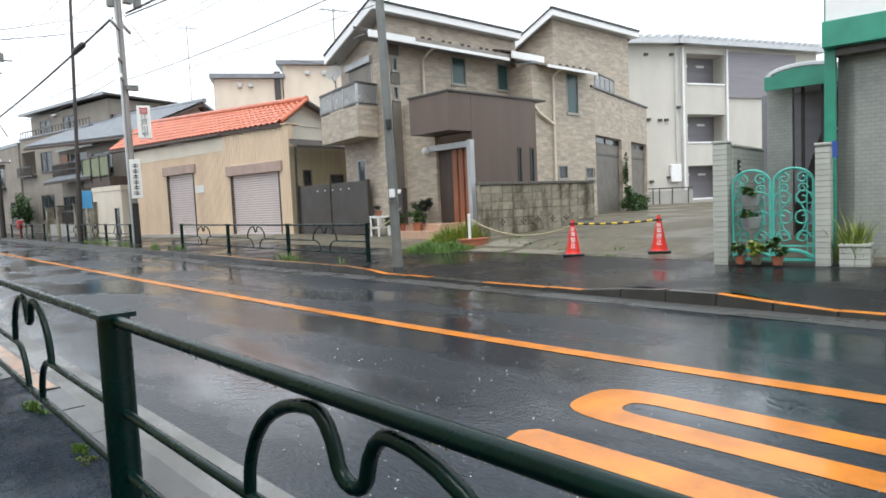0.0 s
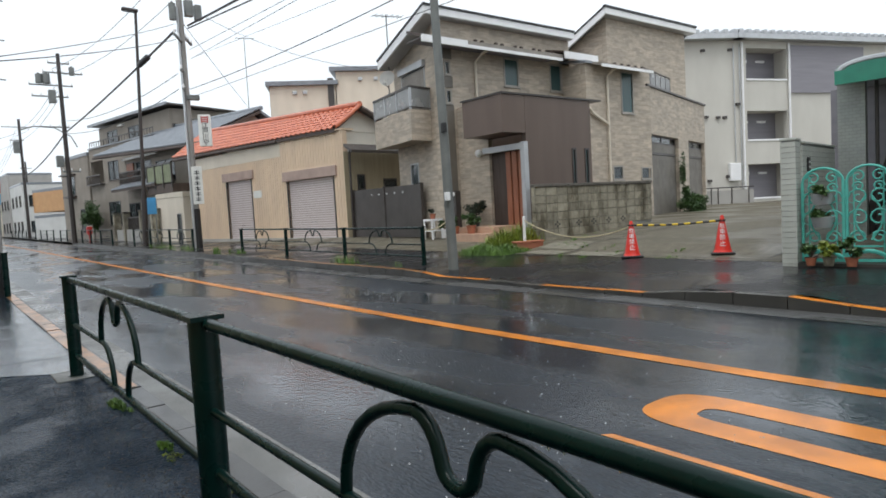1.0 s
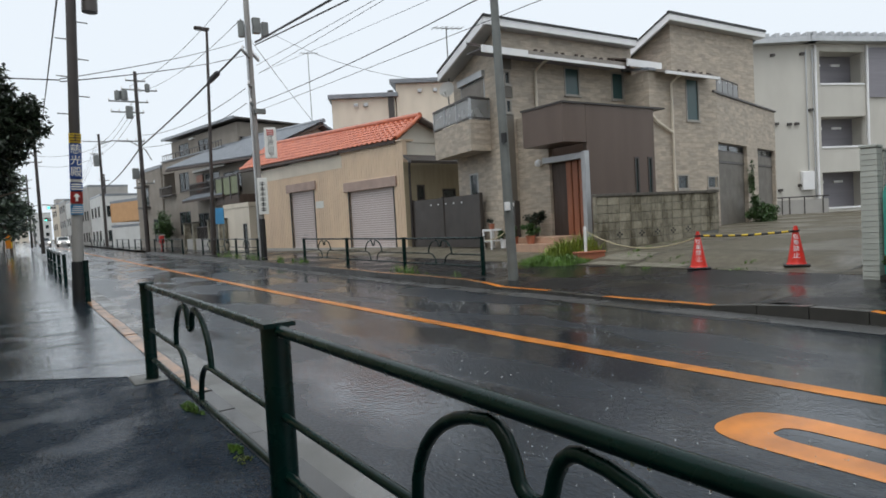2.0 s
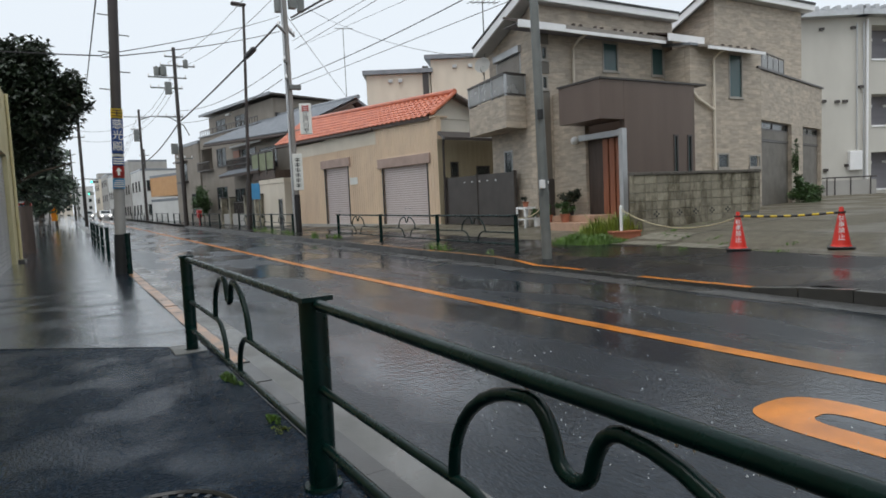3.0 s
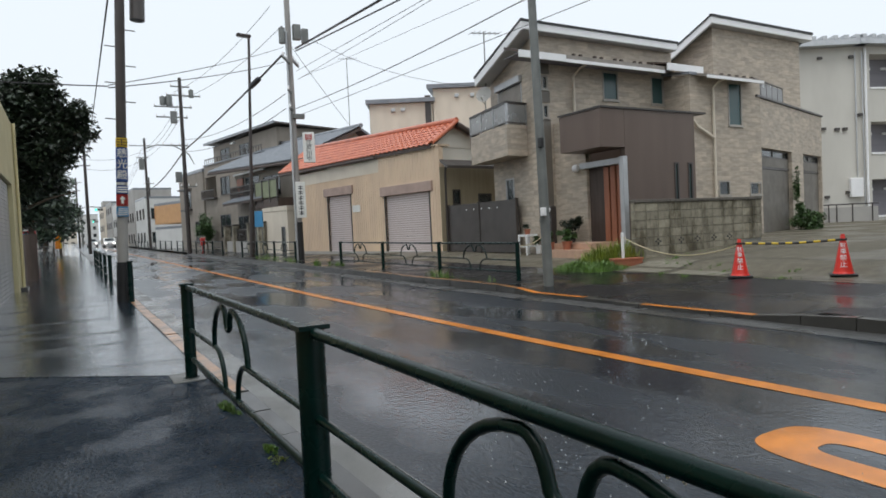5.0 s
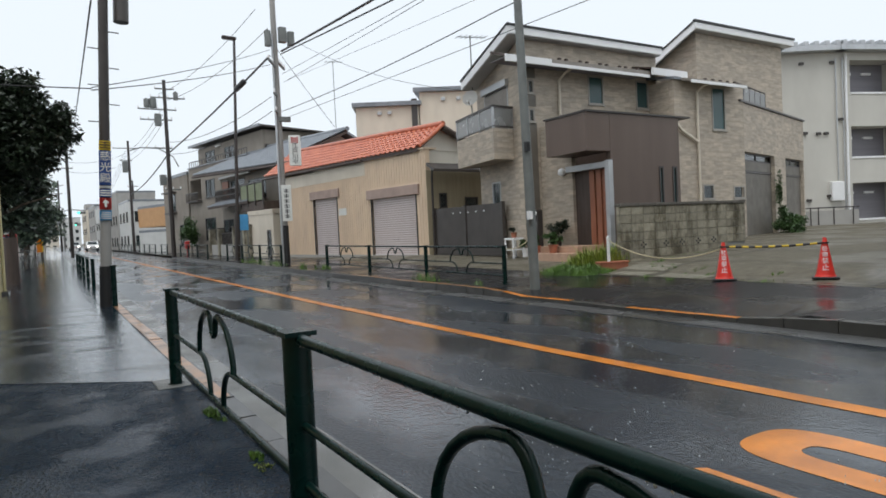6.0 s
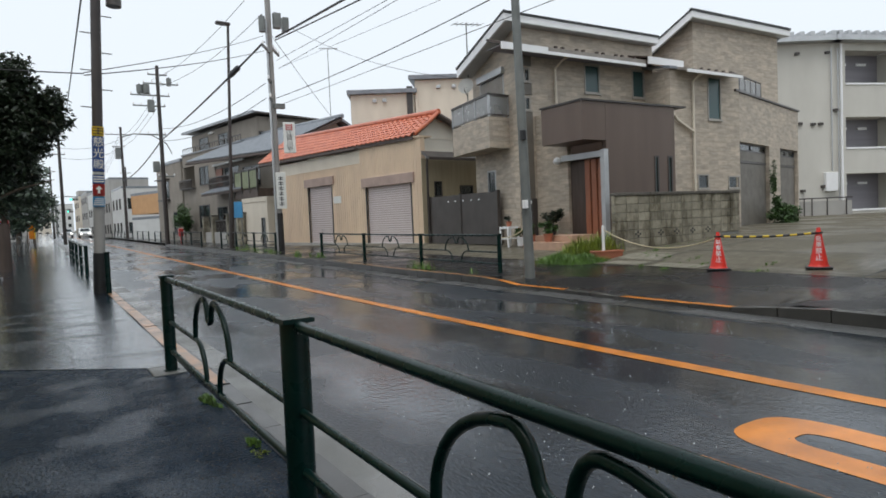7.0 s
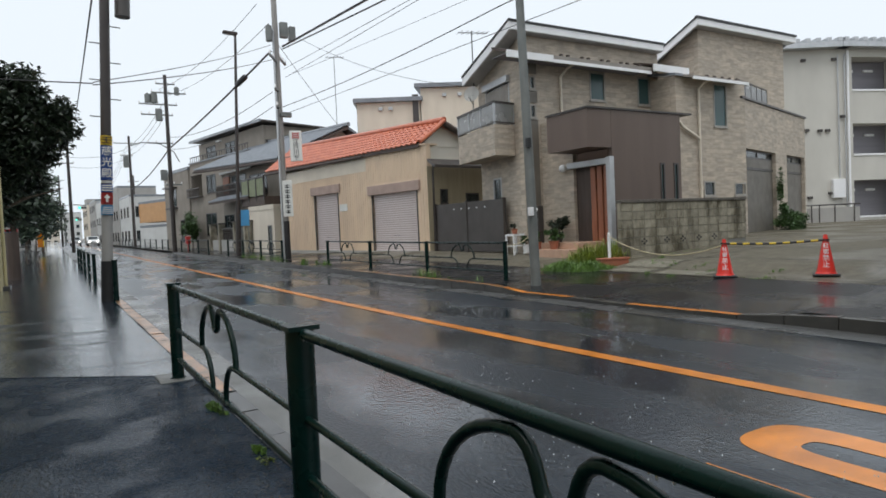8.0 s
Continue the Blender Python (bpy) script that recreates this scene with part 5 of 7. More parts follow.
# ---- block wall ----
def block_wall():
    w = thing("block_wall", "weathered concrete block garden wall with dark coping", "wall", pose(10.9, 10.3, 0.0))
    box_part("core", GROUT, w, 0.015, 4.62, 0.025, 0.105, 0.05, 1.5)
    cells = []
    n = 12
    for r in range(6):
        z = 0.3 + 0.2 * r
        for i in range(n):
            if r == 0 and i > 9:
                continue
            cells.append((i * 0.386, z))
    bm = bmesh.new()
    add_box(bm, 0.004, 0.382, 0.0, 0.12, 0.004, 0.196)
    bmesh.ops.bevel(bm, geom=list(bm.edges), offset=0.006, segments=1, affect="EDGES")
    first = part("block", bm, BLOCK, w, m=pose(0, 0, 0.3))
    for x, z in cells[1:]:
        ob = new("block", first.data)
        ob.parent, ob.matrix_basis = w, pose(x, random.uniform(-0.003, 0.003), z)
    box_part("base_course", BLOCK, w, 0, 4.63, -0.004, 0.12, -0.05, 0.298)
    for i in range(8):
        box_part("coping_stone", BLOCKCAP, w, i * 0.58, i * 0.58 + 0.572, -0.03, 0.15, 1.5, 1.57, bevel=0.01)
    # Vent openings are solid black pieces, standing for the shade inside them.
    for cx in (0.74, 1.52, 2.1, 2.7, 3.3):
        for dx, dz in ((0, 0.05), (0, -0.05), (0.07, 0), (-0.07, 0)):
            box_part("vent_shade", BLACK, w, cx + dx - 0.025, cx + dx + 0.025, -0.006, 0.01, 0.6 + dz - 0.022, 0.6 + dz + 0.022)


block_wall()


# ---- traffic cones, bar, rope ----
def cone(x, y, rz):
    c = thing("traffic_cone", "red traffic cone with white characters on a black base", "traffic cone", pose(x, y, gz(x, y), 0, 0, rz), group="traffic cones")
    bm = bmesh.new()
    add_cyl(bm, 0.14, 0.026, 0.035, 0.655, 24)
    add_cyl(bm, 0.155, 0.14, 0.03, 0.06, 24)
    part("body", bm, CONERED, c, smooth=True)
    box_part("base", BLACK, c, -0.19, 0.19, -0.19, 0.19, 0.0, 0.032, bevel=0.012)
    lean = math.degrees(math.atan2(0.122, 0.655))
    for ch, z, sz in (("\u99d0", 0.475, 0.085), ("\u8eca", 0.38, 0.095), ("\u7981", 0.28, 0.1), ("\u6b62", 0.175, 0.11)):
        r = 0.14 - 0.114 * (z - 0.035) / 0.62
        writing(ch, sz, pose(0, -r - 0.004, z, 90 - lean), WHITEP, c, "character")
    return c


cone(9.84, 6.95, -52)
cone(10.45, 5.56, -60)


def barrier_bar():
    b = thing("barrier_bar", "black and yellow striped bar between two cones", "barrier bar")
    p, q = Vector((9.84, 6.95, gz(9.84) + 0.58)), Vector((10.45, 5.56, gz(10.45) + 0.57))
    n = 15
    for i in range(n):
        bm = bmesh.new()
        a, c = p.lerp(q, i / n), p.lerp(q, (i + 1) / n)
        sag = lambda t: Vector((0, 0, -0.03 * math.sin(math.pi * t)))
        add_tube(bm, [a + sag(i / n), c + sag((i + 1) / n)], 0.019, 10)
        part("stripe", bm, YELLOW if i % 2 else BLACK, b, smooth=True)
    for e in (p, q):
        bm = bmesh.new()
        add_cyl(bm, 0.06, 0.06, -0.012, 0.012, 16)
        part("end_ring", bm, BLACK, b, m=Matrix.Translation(e))


barrier_bar()


def rope_post():
    p = thing("rope_post", "slim white plastic post holding a rope", "post", pose(10.4, 10.2, gz(10.4, 10) + 0.03))
    bm = bmesh.new()
    add_cyl(bm, 0.035, 0.033, -0.08, 0.7, 14)
    add_cyl(bm, 0.033, 0.02, 0.7, 0.74, 14)
    part("shaft", bm, WHITEP, p, smooth=True)

    def rope(pts, label):
        bm = bmesh.new()
        add_tube(bm, pts, 0.011, 7)
        tagged(part("rope", bm, ROPE), label, "rope")

    def hang(a, b, s, n=18):
        a, b = Vector(a), Vector(b)
        return [a.lerp(b, i / n) - Vector((0, 0, s * 4 * (i / n) * (1 - i / n))) for i in range(n + 1)]
    rope(hang((10.4, 10.17, gz(10.4, 10) + 0.66), (9.84, 6.95, gz(9.84) + 0.56), 0.28), "sagging cream rope from the post to a cone")
    rope(hang((12.0, 14.45, 1.2), (7.74, 10.5, 0.72), 0.22), "cream rope tied from the fence to the house")


rope_post()


def steps():
    s = thing("entrance_steps", "salmon tiled entrance steps at the house door", "steps")
    box_part("step", STEPTILE, s, 10.95, 12.15, 12.1, 13.7, 0.1, 0.42, bevel=0.01)
    box_part("step", STEPTILE, s, 11.3, 12.18, 12.15, 13.6, 0.422, 0.58, bevel=0.01)


steps()


def pot_plant(x, y, z, r, h, mt, lm, n, spread, seed, label, leaf=0.07):
    p = thing("potted_plant", label, "potted plant", pose(x, y, z), group="potted plants")
    bm = bmesh.new()
    add_cyl(bm, r * 0.72, r, 0, h, 18)
    add_cyl(bm, r * 1.08, r * 1.08, h * 0.88, h, 18)
    part("pot", bm, mt, p, smooth=True)
    bm = bmesh.new()
    for k in range(5):
        add_tube(bm, [(0, 0, h * 0.9), (spread * 0.5 * math.cos(k * 1.26), spread * 0.5 * math.sin(k * 1.26), h + spread * 0.9)], 0.008, 5)
    part("stems", bm, BARK, p)
    leaves("foliage", lm, p, (0, 0, h + spread * 0.8), (spread, spread, spread * 0.8), n, leaf, seed)


pot_plant(11.15, 12.9, 0.42, 0.13, 0.22, POT, LEAF, 700, 0.22, 31, "terracotta pot with a green bush by the steps")
pot_plant(11.7, 13.35, 0.58, 0.15, 0.28, BLACK, LEAFDARK, 900, 0.3, 32, "dark pot with a round shrub by the door")
pot_plant(11.1, 13.5, 0.42, 0.11, 0.2, POT, LEAF, 500, 0.18, 33, "small terracotta pot with green leaves")
pot_plant(11.2, 14.1, 0.3, 0.12, 0.24, WHITEP, LEAF, 400, 0.16, 34, "white pot with a plant by the house wall")


def white_cabinet():
    c = thing("plant_stand", "small white plant stand against the house wall", "stand", pose(11.3, 14.75, 0.28))
    box_part("shelf", WHITEP, c, -0.2, 0.2, -0.2, 0.2, 0.5, 0.56)
    box_part("shelf", WHITEP, c, -0.19, 0.19, -0.19, 0.19, 0.2, 0.23)
    for x in (-0.18, 0.18):
        for y in (-0.18, 0.18):
            box_part("leg", WHITEP, c, x - 0.02, x + 0.02, y - 0.02, y + 0.02, -0.03, 0.5)


white_cabinet()
pot_plant(11.3, 14.75, 0.84, 0.09, 0.15, POT, LEAFDARK, 250, 0.13, 35, "small dark plant on a white stand", leaf=0.05)
gfar = lambda x, y: gz(x, y) - 0.005
blades("grass_patch", GRASS, [(10.35, 10.75, 0.6, 0.5), (10.5, 11.3, 0.5, 0.55), (10.15, 11.1, 0.55, 0.5), (9.75, 10.9, 0.35, 0.5), (9.9, 10.3, 0.4, 0.35)], 6500, 0.16, 3, "bright green wet weeds beside the entrance steps", ground=gfar)
blades("weed_clump", YLEAF, [(10.72, 10.62, 0.4, 0.35), (10.5, 11.0, 0.35, 0.4)], 2200, 0.42, 4, "yellow-green flowering weeds in a planter", ground=gfar)
blades("weeds", GRASS, [(7.2, 21.3, 0.12, 0.35), (7.55, 20.2, 0.2, 0.6), (7.6, 26.2, 0.4, 1.6), (7.6, 29.5, 0.3, 1.8), (7.3, 12.0, 0.04, 1.6)], 150, 0.26, 5, "green weeds growing along the far fence", ground=gfar)
blades("weeds", GRASS, [(10.7, 8.9, 0.25, 0.2), (10.2, 7.6, 0.25, 0.15), (11.4, 9.6, 0.5, 0.15), (9.6, 7.9, 0.2, 0.1), (10.5, 6.4, 0.15, 0.1), (12.5, 10.0, 1.2, 0.12), (11.0, 9.4, 0.3, 0.2), (10.0, 8.6, 0.5, 0.08), (9.85, 6.2, 0.1, 0.5), (10.4, 8.1, 0.35, 0.12)], 110, 0.07, 6, "small weeds in the cracks of the lot", ground=gfar)
blades("weeds", GRASS, [(0.76, 4.5, 0.04, 0.11), (0.77, 4.36, 0.035, 0.12), (0.75, 4.5, 0.03, 0.07), (0.77, 3.4, 0.03, 0.07)], 420, 0.034, 7, "small moss and weeds along the near kerb", ground=lambda x, y: 0.0)
blades("dead_leaf_litter", YLEAF, [(0.76, 3.2, 0.05, 0.08), (0.78, 2.6, 0.05, 0.2)], 150, 0.016, 8, "yellowed weeds by the near kerb", ground=lambda x, y: 0.0)


def planter():
    p = thing("planter_box", "long terracotta planter box with weeds", "planter", pose(10.5, 10.2, gz(10.5), 0, 0, -20))
    bm = bmesh.new()
    add_box(bm, -0.33, 0.33, -0.11, 0.11, 0, 0.17)
    add_box(bm, -0.35, 0.35, -0.13, 0.13, 0.14, 0.18)
    part("trough", bm, POT, p, bevel=0.008)


planter()


# ---- lot, apartment block behind ----
def apartment_block():
    a = thing("apartment_block", "pale grey apartment block with open galleries and ridged eaves", "apartment building")
    z0, top = 0.3, 9.5
    m, L = face((29.5, 22.0), (35.8, 18.15))
    part("wall", wall_bm(L, z0, top, 0.25), APT, a, m=m)
    box_part("skirting", GREYWALL, a, -0.02, L, -0.05, -0.001, z0, 0.75, m=m)
    for s, z in ((6.1, 5.2), (6.5, 5.2), (7.3, 5.9), (5.4, 5.25), (5.3, 8.9), (6.9, 8.9), (6.6, 1.9), (5.5, 1.7)):
        box_part("vent_hood", GATEBROWN, a, s, s + 0.22, -0.14, -0.001, z, z + 0.14, m=m)
    box_part("meter_box", WHITEP, a, 6.75, 7.4, -0.25, -0.001, 1.7, 2.7, bevel=0.03, m=m, label="white meter box")
    for s in (7.2, 7.55):
        bm = bmesh.new()
        add_tube(bm, [(s, -0.08, 0.5 if s > 7.3 else 2.75), (s, -0.08, 9.2)], 0.03, 8)
        part("pipe", bm, SILVER, a, m=m)
    bm = bmesh.new()
    for s in (4.6, 5.2, 5.6, 6.4, 7.4):
        add_tube(bm, [(s, -0.9, 0.35), (s, -0.9, 1.35)], 0.03, 6)
    add_tube(bm, [(4.0, -0.9, 1.35), (7.7, -0.9, 1.35)], 0.035, 6)
    part("yard_rail", bm, FRAME, a, m=m)
    box_part("yard_panel", GREYWALL, a, 4.0, 7.7, -0.88, -0.84, 0.3, 1.2, m=m, label="grey yard screen")
    # gallery front
    m2, L2 = face((35.8, 18.15), (46.5, 14.2))
    holes = [(0.7, 3.6, 7.3, 9.1), (0.7, 3.6, 3.9, 5.6), (0.7, 3.6, 0.6, 2.6)]
    part("wall", wall_bm(L2, z0, top, 0.25, holes), APT, a, m=m2)
    for s0, s1, za, zb in holes:
        box_part("gallery_side", APT, a, s1 + 0.3, s1 + 0.4, 0.26, 1.19, za - 0.1, zb + 0.02, m=m2)
        box_part("gallery_floor", APT, a, s0 - 0.2, s1 + 0.2, 0.26, 1.19, za - 0.25, za - 0.1, m=m2)
        box_part("gallery_ceiling", APT, a, s0 - 0.2, s1 + 0.2, 0.26, 1.19, zb + 0.02, zb + 0.2, m=m2)
        box_part("handrail", WHITEP, a, s0, s1, -0.05, 0.05, za + 0.002, za + 0.1, m=m2)
        for k in range(2):
            box_part("gallery_lamp", WHITEP, a, s0 + 0.5 + 1.3 * k, s0 + 1.1 + 1.3 * k, 1.1, 1.19, zb - 0.55, zb - 0.42, m=m2)
    box_part("gallery_back", APTDARK, a, 0.1, L2, 1.2, 1.3, z0, top, m=m2)
    box_part("siding_panel", APTDARK, a, 3.75, 9.4, -0.12, -0.001, 6.6, 9.3, m=m2, label="mauve-grey clad upper panel")
    for s in (0.35, 3.7):
        bm = bmesh.new()
        add_tube(bm, [(s, -0.1, 0.3), (s, -0.1, 9.4)], 0.07, 8)
        part("gallery_post", bm, WHITEP, a, m=m2)
    for mm, LL in ((m, L), (m2, L2)):
        box_part("eave_beam", SILVER, a, -0.3, LL + 0.3, -0.6, 0.3, 9.502, 9.78, m=mm, label="pale metal eave")
        n = int((LL + 0.6) / 0.55)
        for k in range(n):
            box_part("roof_rib", SILVER, a, -0.2 + 0.55 * k, 0.02 + 0.55 * k, -0.62, 2.5, 9.782, 9.98, m=mm)
    box_part("roof", SILVER, a, 29.6, 46, 22.3, 28, 9.4, 9.5)
    box_part("wall", APT, a, 29.3, 29.5, 22.3, 28, z0, 9.4)
    return a


apartment_block()


# ---- the gatehouse with turquoise gates ----
coursed(TILEWALL, 0.11, 0.055, 0.92, 0.5)


def tiled_box(name, label, x0, x1, y0, y1, z0, z1, m=None):
    """A masonry block faced with slim pale tiles on its street and lot sides."""
    t = thing(name, label, "pillar" if name == "gate_pillar" else "wall", m)
    box_part("core", GROUT, t, x0 + 0.012, x1 - 0.012, y0 + 0.012, y1 - 0.012, z0, z1 - 0.006)
    th, tl = 0.075, 0.2
    cache = {}

    def tile(a, b, c, d, e, f):
        key = (round(b - a, 3), round(d - c, 3))
        if key not in cache:
            bm = bmesh.new()
            add_box(bm, 0, b - a, 0, d - c, 0, f - e)
            ob = part("tile", bm, WTILE, t, m=pose(a, c, e))
            cache[key] = ob.data
        else:
            ob = new("tile", cache[key])
            ob.parent, ob.matrix_basis = t, pose(a, c, e)
    rows = int((z1 - z0) / th)
    for r in range(rows):
        z = z0 + r * th
        n = max(1, round((y1 - y0) / tl))
        for i in range(n):
            a = y0 + (y1 - y0) * i / n
            tile(x0, x0 + 0.012, a + 0.003, a + (y1 - y0) / n - 0.003, z + 0.004, z + th - 0.004)
        n = max(1, round((x1 - x0) / tl))
        for i in range(n):
            a = x0 + (x1 - x0) * i / n
            tile(a + 0.003, a + (x1 - x0) / n - 0.003, y1 - 0.012, y1, z + 0.004, z + th - 0.004)
            tile(a + 0.003, a + (x1 - x0) / n - 0.003, y0, y0 + 0.012, z + 0.004, z + th - 0.004)
    box_part("cap", WTILE, t, x0 - 0.01, x1 + 0.01, y0 - 0.01, y1 + 0.01, z1 - 0.004, z1 + 0.03, bevel=0.006)
    return t


GH = pose(9.42, 4.12, 0.0, 0, 0, 9)
tiled_box("gate_pillar", "pale tiled gate pillar", 0.0, 0.26, -0.2, 0.0, 0.0, 1.82, GH)
tiled_box("gate_pillar", "pale tiled gate pillar with a plate", 0.0, 0.24, -1.5, -1.32, 0.0, 1.68, GH)
tiled_box("garden_wall", "pale tiled return wall with a dark house plate", 0.27, 2.3, -0.22, -0.02, 0.1, 1.78, GH)


def name_plate():
    p = thing("name_plate", "small dark plate with pale bars on the tiled wall", "plate", GH)
    box_part("plate", BLACK, p, 0.5, 0.62, -0.245, -0.222, 1.38, 1.58)
    for k in range(2):
        box_part("bar", WHITEP, p, 0.53, 0.6, -0.25, -0.246, 1.43 + 0.07 * k, 1.46 + 0.07 * k)


name_plate()


def scroll(cx, cz, r, turns, sgn, n=14):
    return [(0, cx + sgn * r * (1 - 0.75 * i / n) * math.cos(turns * 6.283 * i / n), cz + r * (1 - 0.75 * i / n) * math.sin(turns * 6.283 * i / n)) for i in range(n + 1)]


def gate_leaf(y0, y1):
    g = thing("iron_gate", "turquoise wrought-iron gate leaf with scrollwork", "gate", GH @ pose(0.16, 0, 0.1), group="turquoise gates")
    w, c = abs(y1 - y0), (y0 + y1) / 2
    bm = bmesh.new()
    for y in (y0, y1):
        add_box(bm, -0.018, 0.018, y - 0.018, y + 0.018, 0, 1.12)
    add_box(bm, -0.018, 0.018, y0, y1, 0.0, 0.04)
    add_box(bm, -0.012, 0.012, y0, y1, 0.2, 0.225)
    part("gate_frame", bm, TURQ, g)
    bm = bmesh.new()
    add_tube(bm, [(0, c + w / 2 * math.cos(radians(a)), 1.1 + 0.2 * math.sin(radians(a))) for a in range(0, 181, 15)], 0.018, 8)
    part("arched_top", bm, TURQ, g, smooth=True)
    for k in range(2):
        y = y0 + (y1 - y0) * (0.16 if k == 0 else 0.84)
        bm = bmesh.new()
        add_tube(bm, [(0, y, 0.03), (0, y, 1.2)], 0.009, 6)
        part("bar", bm, TURQ, g)
    for sg in (-1, 1):
        for cz, r in ((1.16, 0.09), (0.88, 0.12), (0.6, 0.13), (0.34, 0.1), (1.02, 0.07)):
            bm = bmesh.new()
            add_tube(bm, scroll(c + sg * 0.115, cz, r, 1.3, sg), 0.012, 6)
            part("scroll", bm, TURQ, g, smooth=True)
        bm = bmesh.new()
        add_tube(bm, [(0, c + sg * (0.03 + 0.13 * math.sin(math.pi * i / 10)), 0.3 + 0.06 * i) for i in range(11)], 0.012, 6)
        part("lyre", bm, TURQ, g, smooth=True)
    for sg in (-1, 1):
        for k in range(6):
            bm = bmesh.new()
            add_tube(bm, [(0, c + sg * w * 0.34, 0.24 + 0.14 * k), (0, c + sg * w * 0.5, 0.26 + 0.14 * k)], 0.007, 5)
            part("rung", bm, TURQ, g)
    bm = bmesh.new()
    add_tube(bm, [(0, c - 0.25 + 0.5 * i / 8, 0.05 + 0.1 * math.sin(math.pi * i / 8)) for i in range(9)], 0.03, 6)
    part("fan", bm, TURQ, g)
    return g


gate_leaf(-0.24, -0.74)
gate_leaf(-0.78, -1.28)
bm = bmesh.new()
add_box(bm, 0.0, 1.2, -1.32, -0.2, -0.1, 0.09)
tagged(part("gate_threshold", bm, KERB, m=GH), "concrete threshold under the iron gates", "threshold", kind="structure")


def green_house():
    """The tiled house with green steelwork behind the gates."""
    h = thing("house", "pale tiled house with green steel canopy and stairs", "house", GH)
    part("wall", wall_bm(9.0, 0.1, 7.0, 0.2), TILEWALL, h, m=pose(0.75, -1.5, 0, 0, 0, -90))
    part("wall", wall_bm(8.0, 0.1, 7.0, 0.2), TILEWALL, h, m=pose(8.75, -1.5, 0, 0, 0, 180))
    part("porch_side", wall_bm(0.4, 0.1, 3.15, 0.2), TILEWALL, h, m=pose(2.62, -0.2, 0, 0, 0, -90))
    # canopy over the gate walk
    box_part("canopy_fascia", GREENP, h, 2.2, 2.3, -1.42, -0.25, 2.78, 3.0, label="green porch fascia")
    bm = bmesh.new()
    add_tube(bm, [(2.25, -0.83 + 0.5 * math.cos(radians(a)), 3.0 + 0.13 * math.sin(radians(a))) for a in range(0, 181, 12)], 0.05, 8)
    part("canopy_arch", bm, SILVER, h, smooth=True)
    box_part("canopy_roof", SILVER, h, 2.25, 4.6, -1.42, -0.25, 2.98, 3.04)
    box_part("canopy_infill", GREENP, h, 2.215, 2.25, -1.28, -0.4, 2.9, 3.1)
    box_part("passage_wall", APTDARK, h, 4.6, 4.7, -1.5, 0.3, 0.1, 3.0)
    # stair stringer and rails
    bm = bmesh.new()
    for a, b in (((3.0, -0.5, 0.3), (3.2, -1.3, 2.8)), ((3.3, -0.5, 0.3), (3.5, -1.3, 2.8))):
        mm, L = along(a, b)
        add_box(bm, -0.03, 0.03, -0.1, 0.1, 0, L, mm)
    part("stair_stringer", bm, FRAME, h)
    for k in range(9):
        t = (k + 0.5) / 9
        box_part("stair_tread", SILVER, h, 3.0 + 0.2 * t, 3.5 + 0.2 * t, -0.6 - 0.8 * t, -0.42 - 0.8 * t, 0.3 + 2.5 * t, 0.34 + 2.5 * t)
    for y in (-0.45, -0.75, -1.05):
        bm = bmesh.new()
        add_tube(bm, [(2.7, y, 0.2), (2.7, y, 2.95)], 0.03, 8)
        part("stair_post", bm, FRAME, h)
    # green column and balcony beam above the pavement side
    box_part("column", GREENP, h, 0.5, 0.64, -1.5, -1.36, 0.1, 4.8, bevel=0.01, label="green steel column")
    box_part("balcony_beam", GREENP, h, 0.3, 0.45, -5.5, -1.36, 3.0, 3.35, bevel=0.01, label="green steel balcony beam")
    box_part("balcony_floor", GATEBROWN, h, 0.45, 0.74, -5.5, -1.5, 2.9, 3.0)
    box_part("balcony_screen", WHITEP, h, 0.36, 0.4, -5.5, -1.4, 3.36, 4.4)
    for y in (-2.3, -3.1, -3.9):
        box_part("screen_post", SILVER, h, 0.33, 0.36, y - 0.03, y + 0.03, 3.36, 4.4)
    bm = bmesh.new()
    mm, L = along((1.0, -1.55, 3.0), (3.6, -1.6, 5.4))
    add_box(bm, -0.06, 0.06, -0.2, 0.2, 0, L, mm)
    part("stair_roof", bm, SILVER, h)
    box_part("blue_plate", BLUESIGN, h, -0.006, -0.001, -1.58, -1.52, 1.5, 1.72)
    return h


green_house()
for i, (x, y, z, r, hh, lm, sp) in enumerate(((9.38, 3.72, 0.08, 0.075, 0.11, LEAF, 0.11), (9.4, 3.5, 0.08, 0.08, 0.12, YLEAF, 0.13), (9.4, 3.22, 0.08, 0.08, 0.12, LEAF, 0.15))):
    pot_plant(x, y, z - 0.01, r, hh, POT if i % 2 == 0 else BLOCK, lm, 350, sp, 40 + i, "small potted plant in front of the iron gate", leaf=0.06)


def hanging_basket(y, z, seed):
    p = thing("hanging_planter", "grey planter with flowers hung on the iron gate", "planter", GH @ pose(0.08, y, z))
    bm = bmesh.new()
    add_cyl(bm, 0.11, 0.15, 0, 0.15, 16)
    part("bowl", bm, SILVER, p, smooth=True)
    leaves("foliage", LEAF, p, (0, 0, 0.2), (0.14, 0.14, 0.1), 350, 0.06, seed)


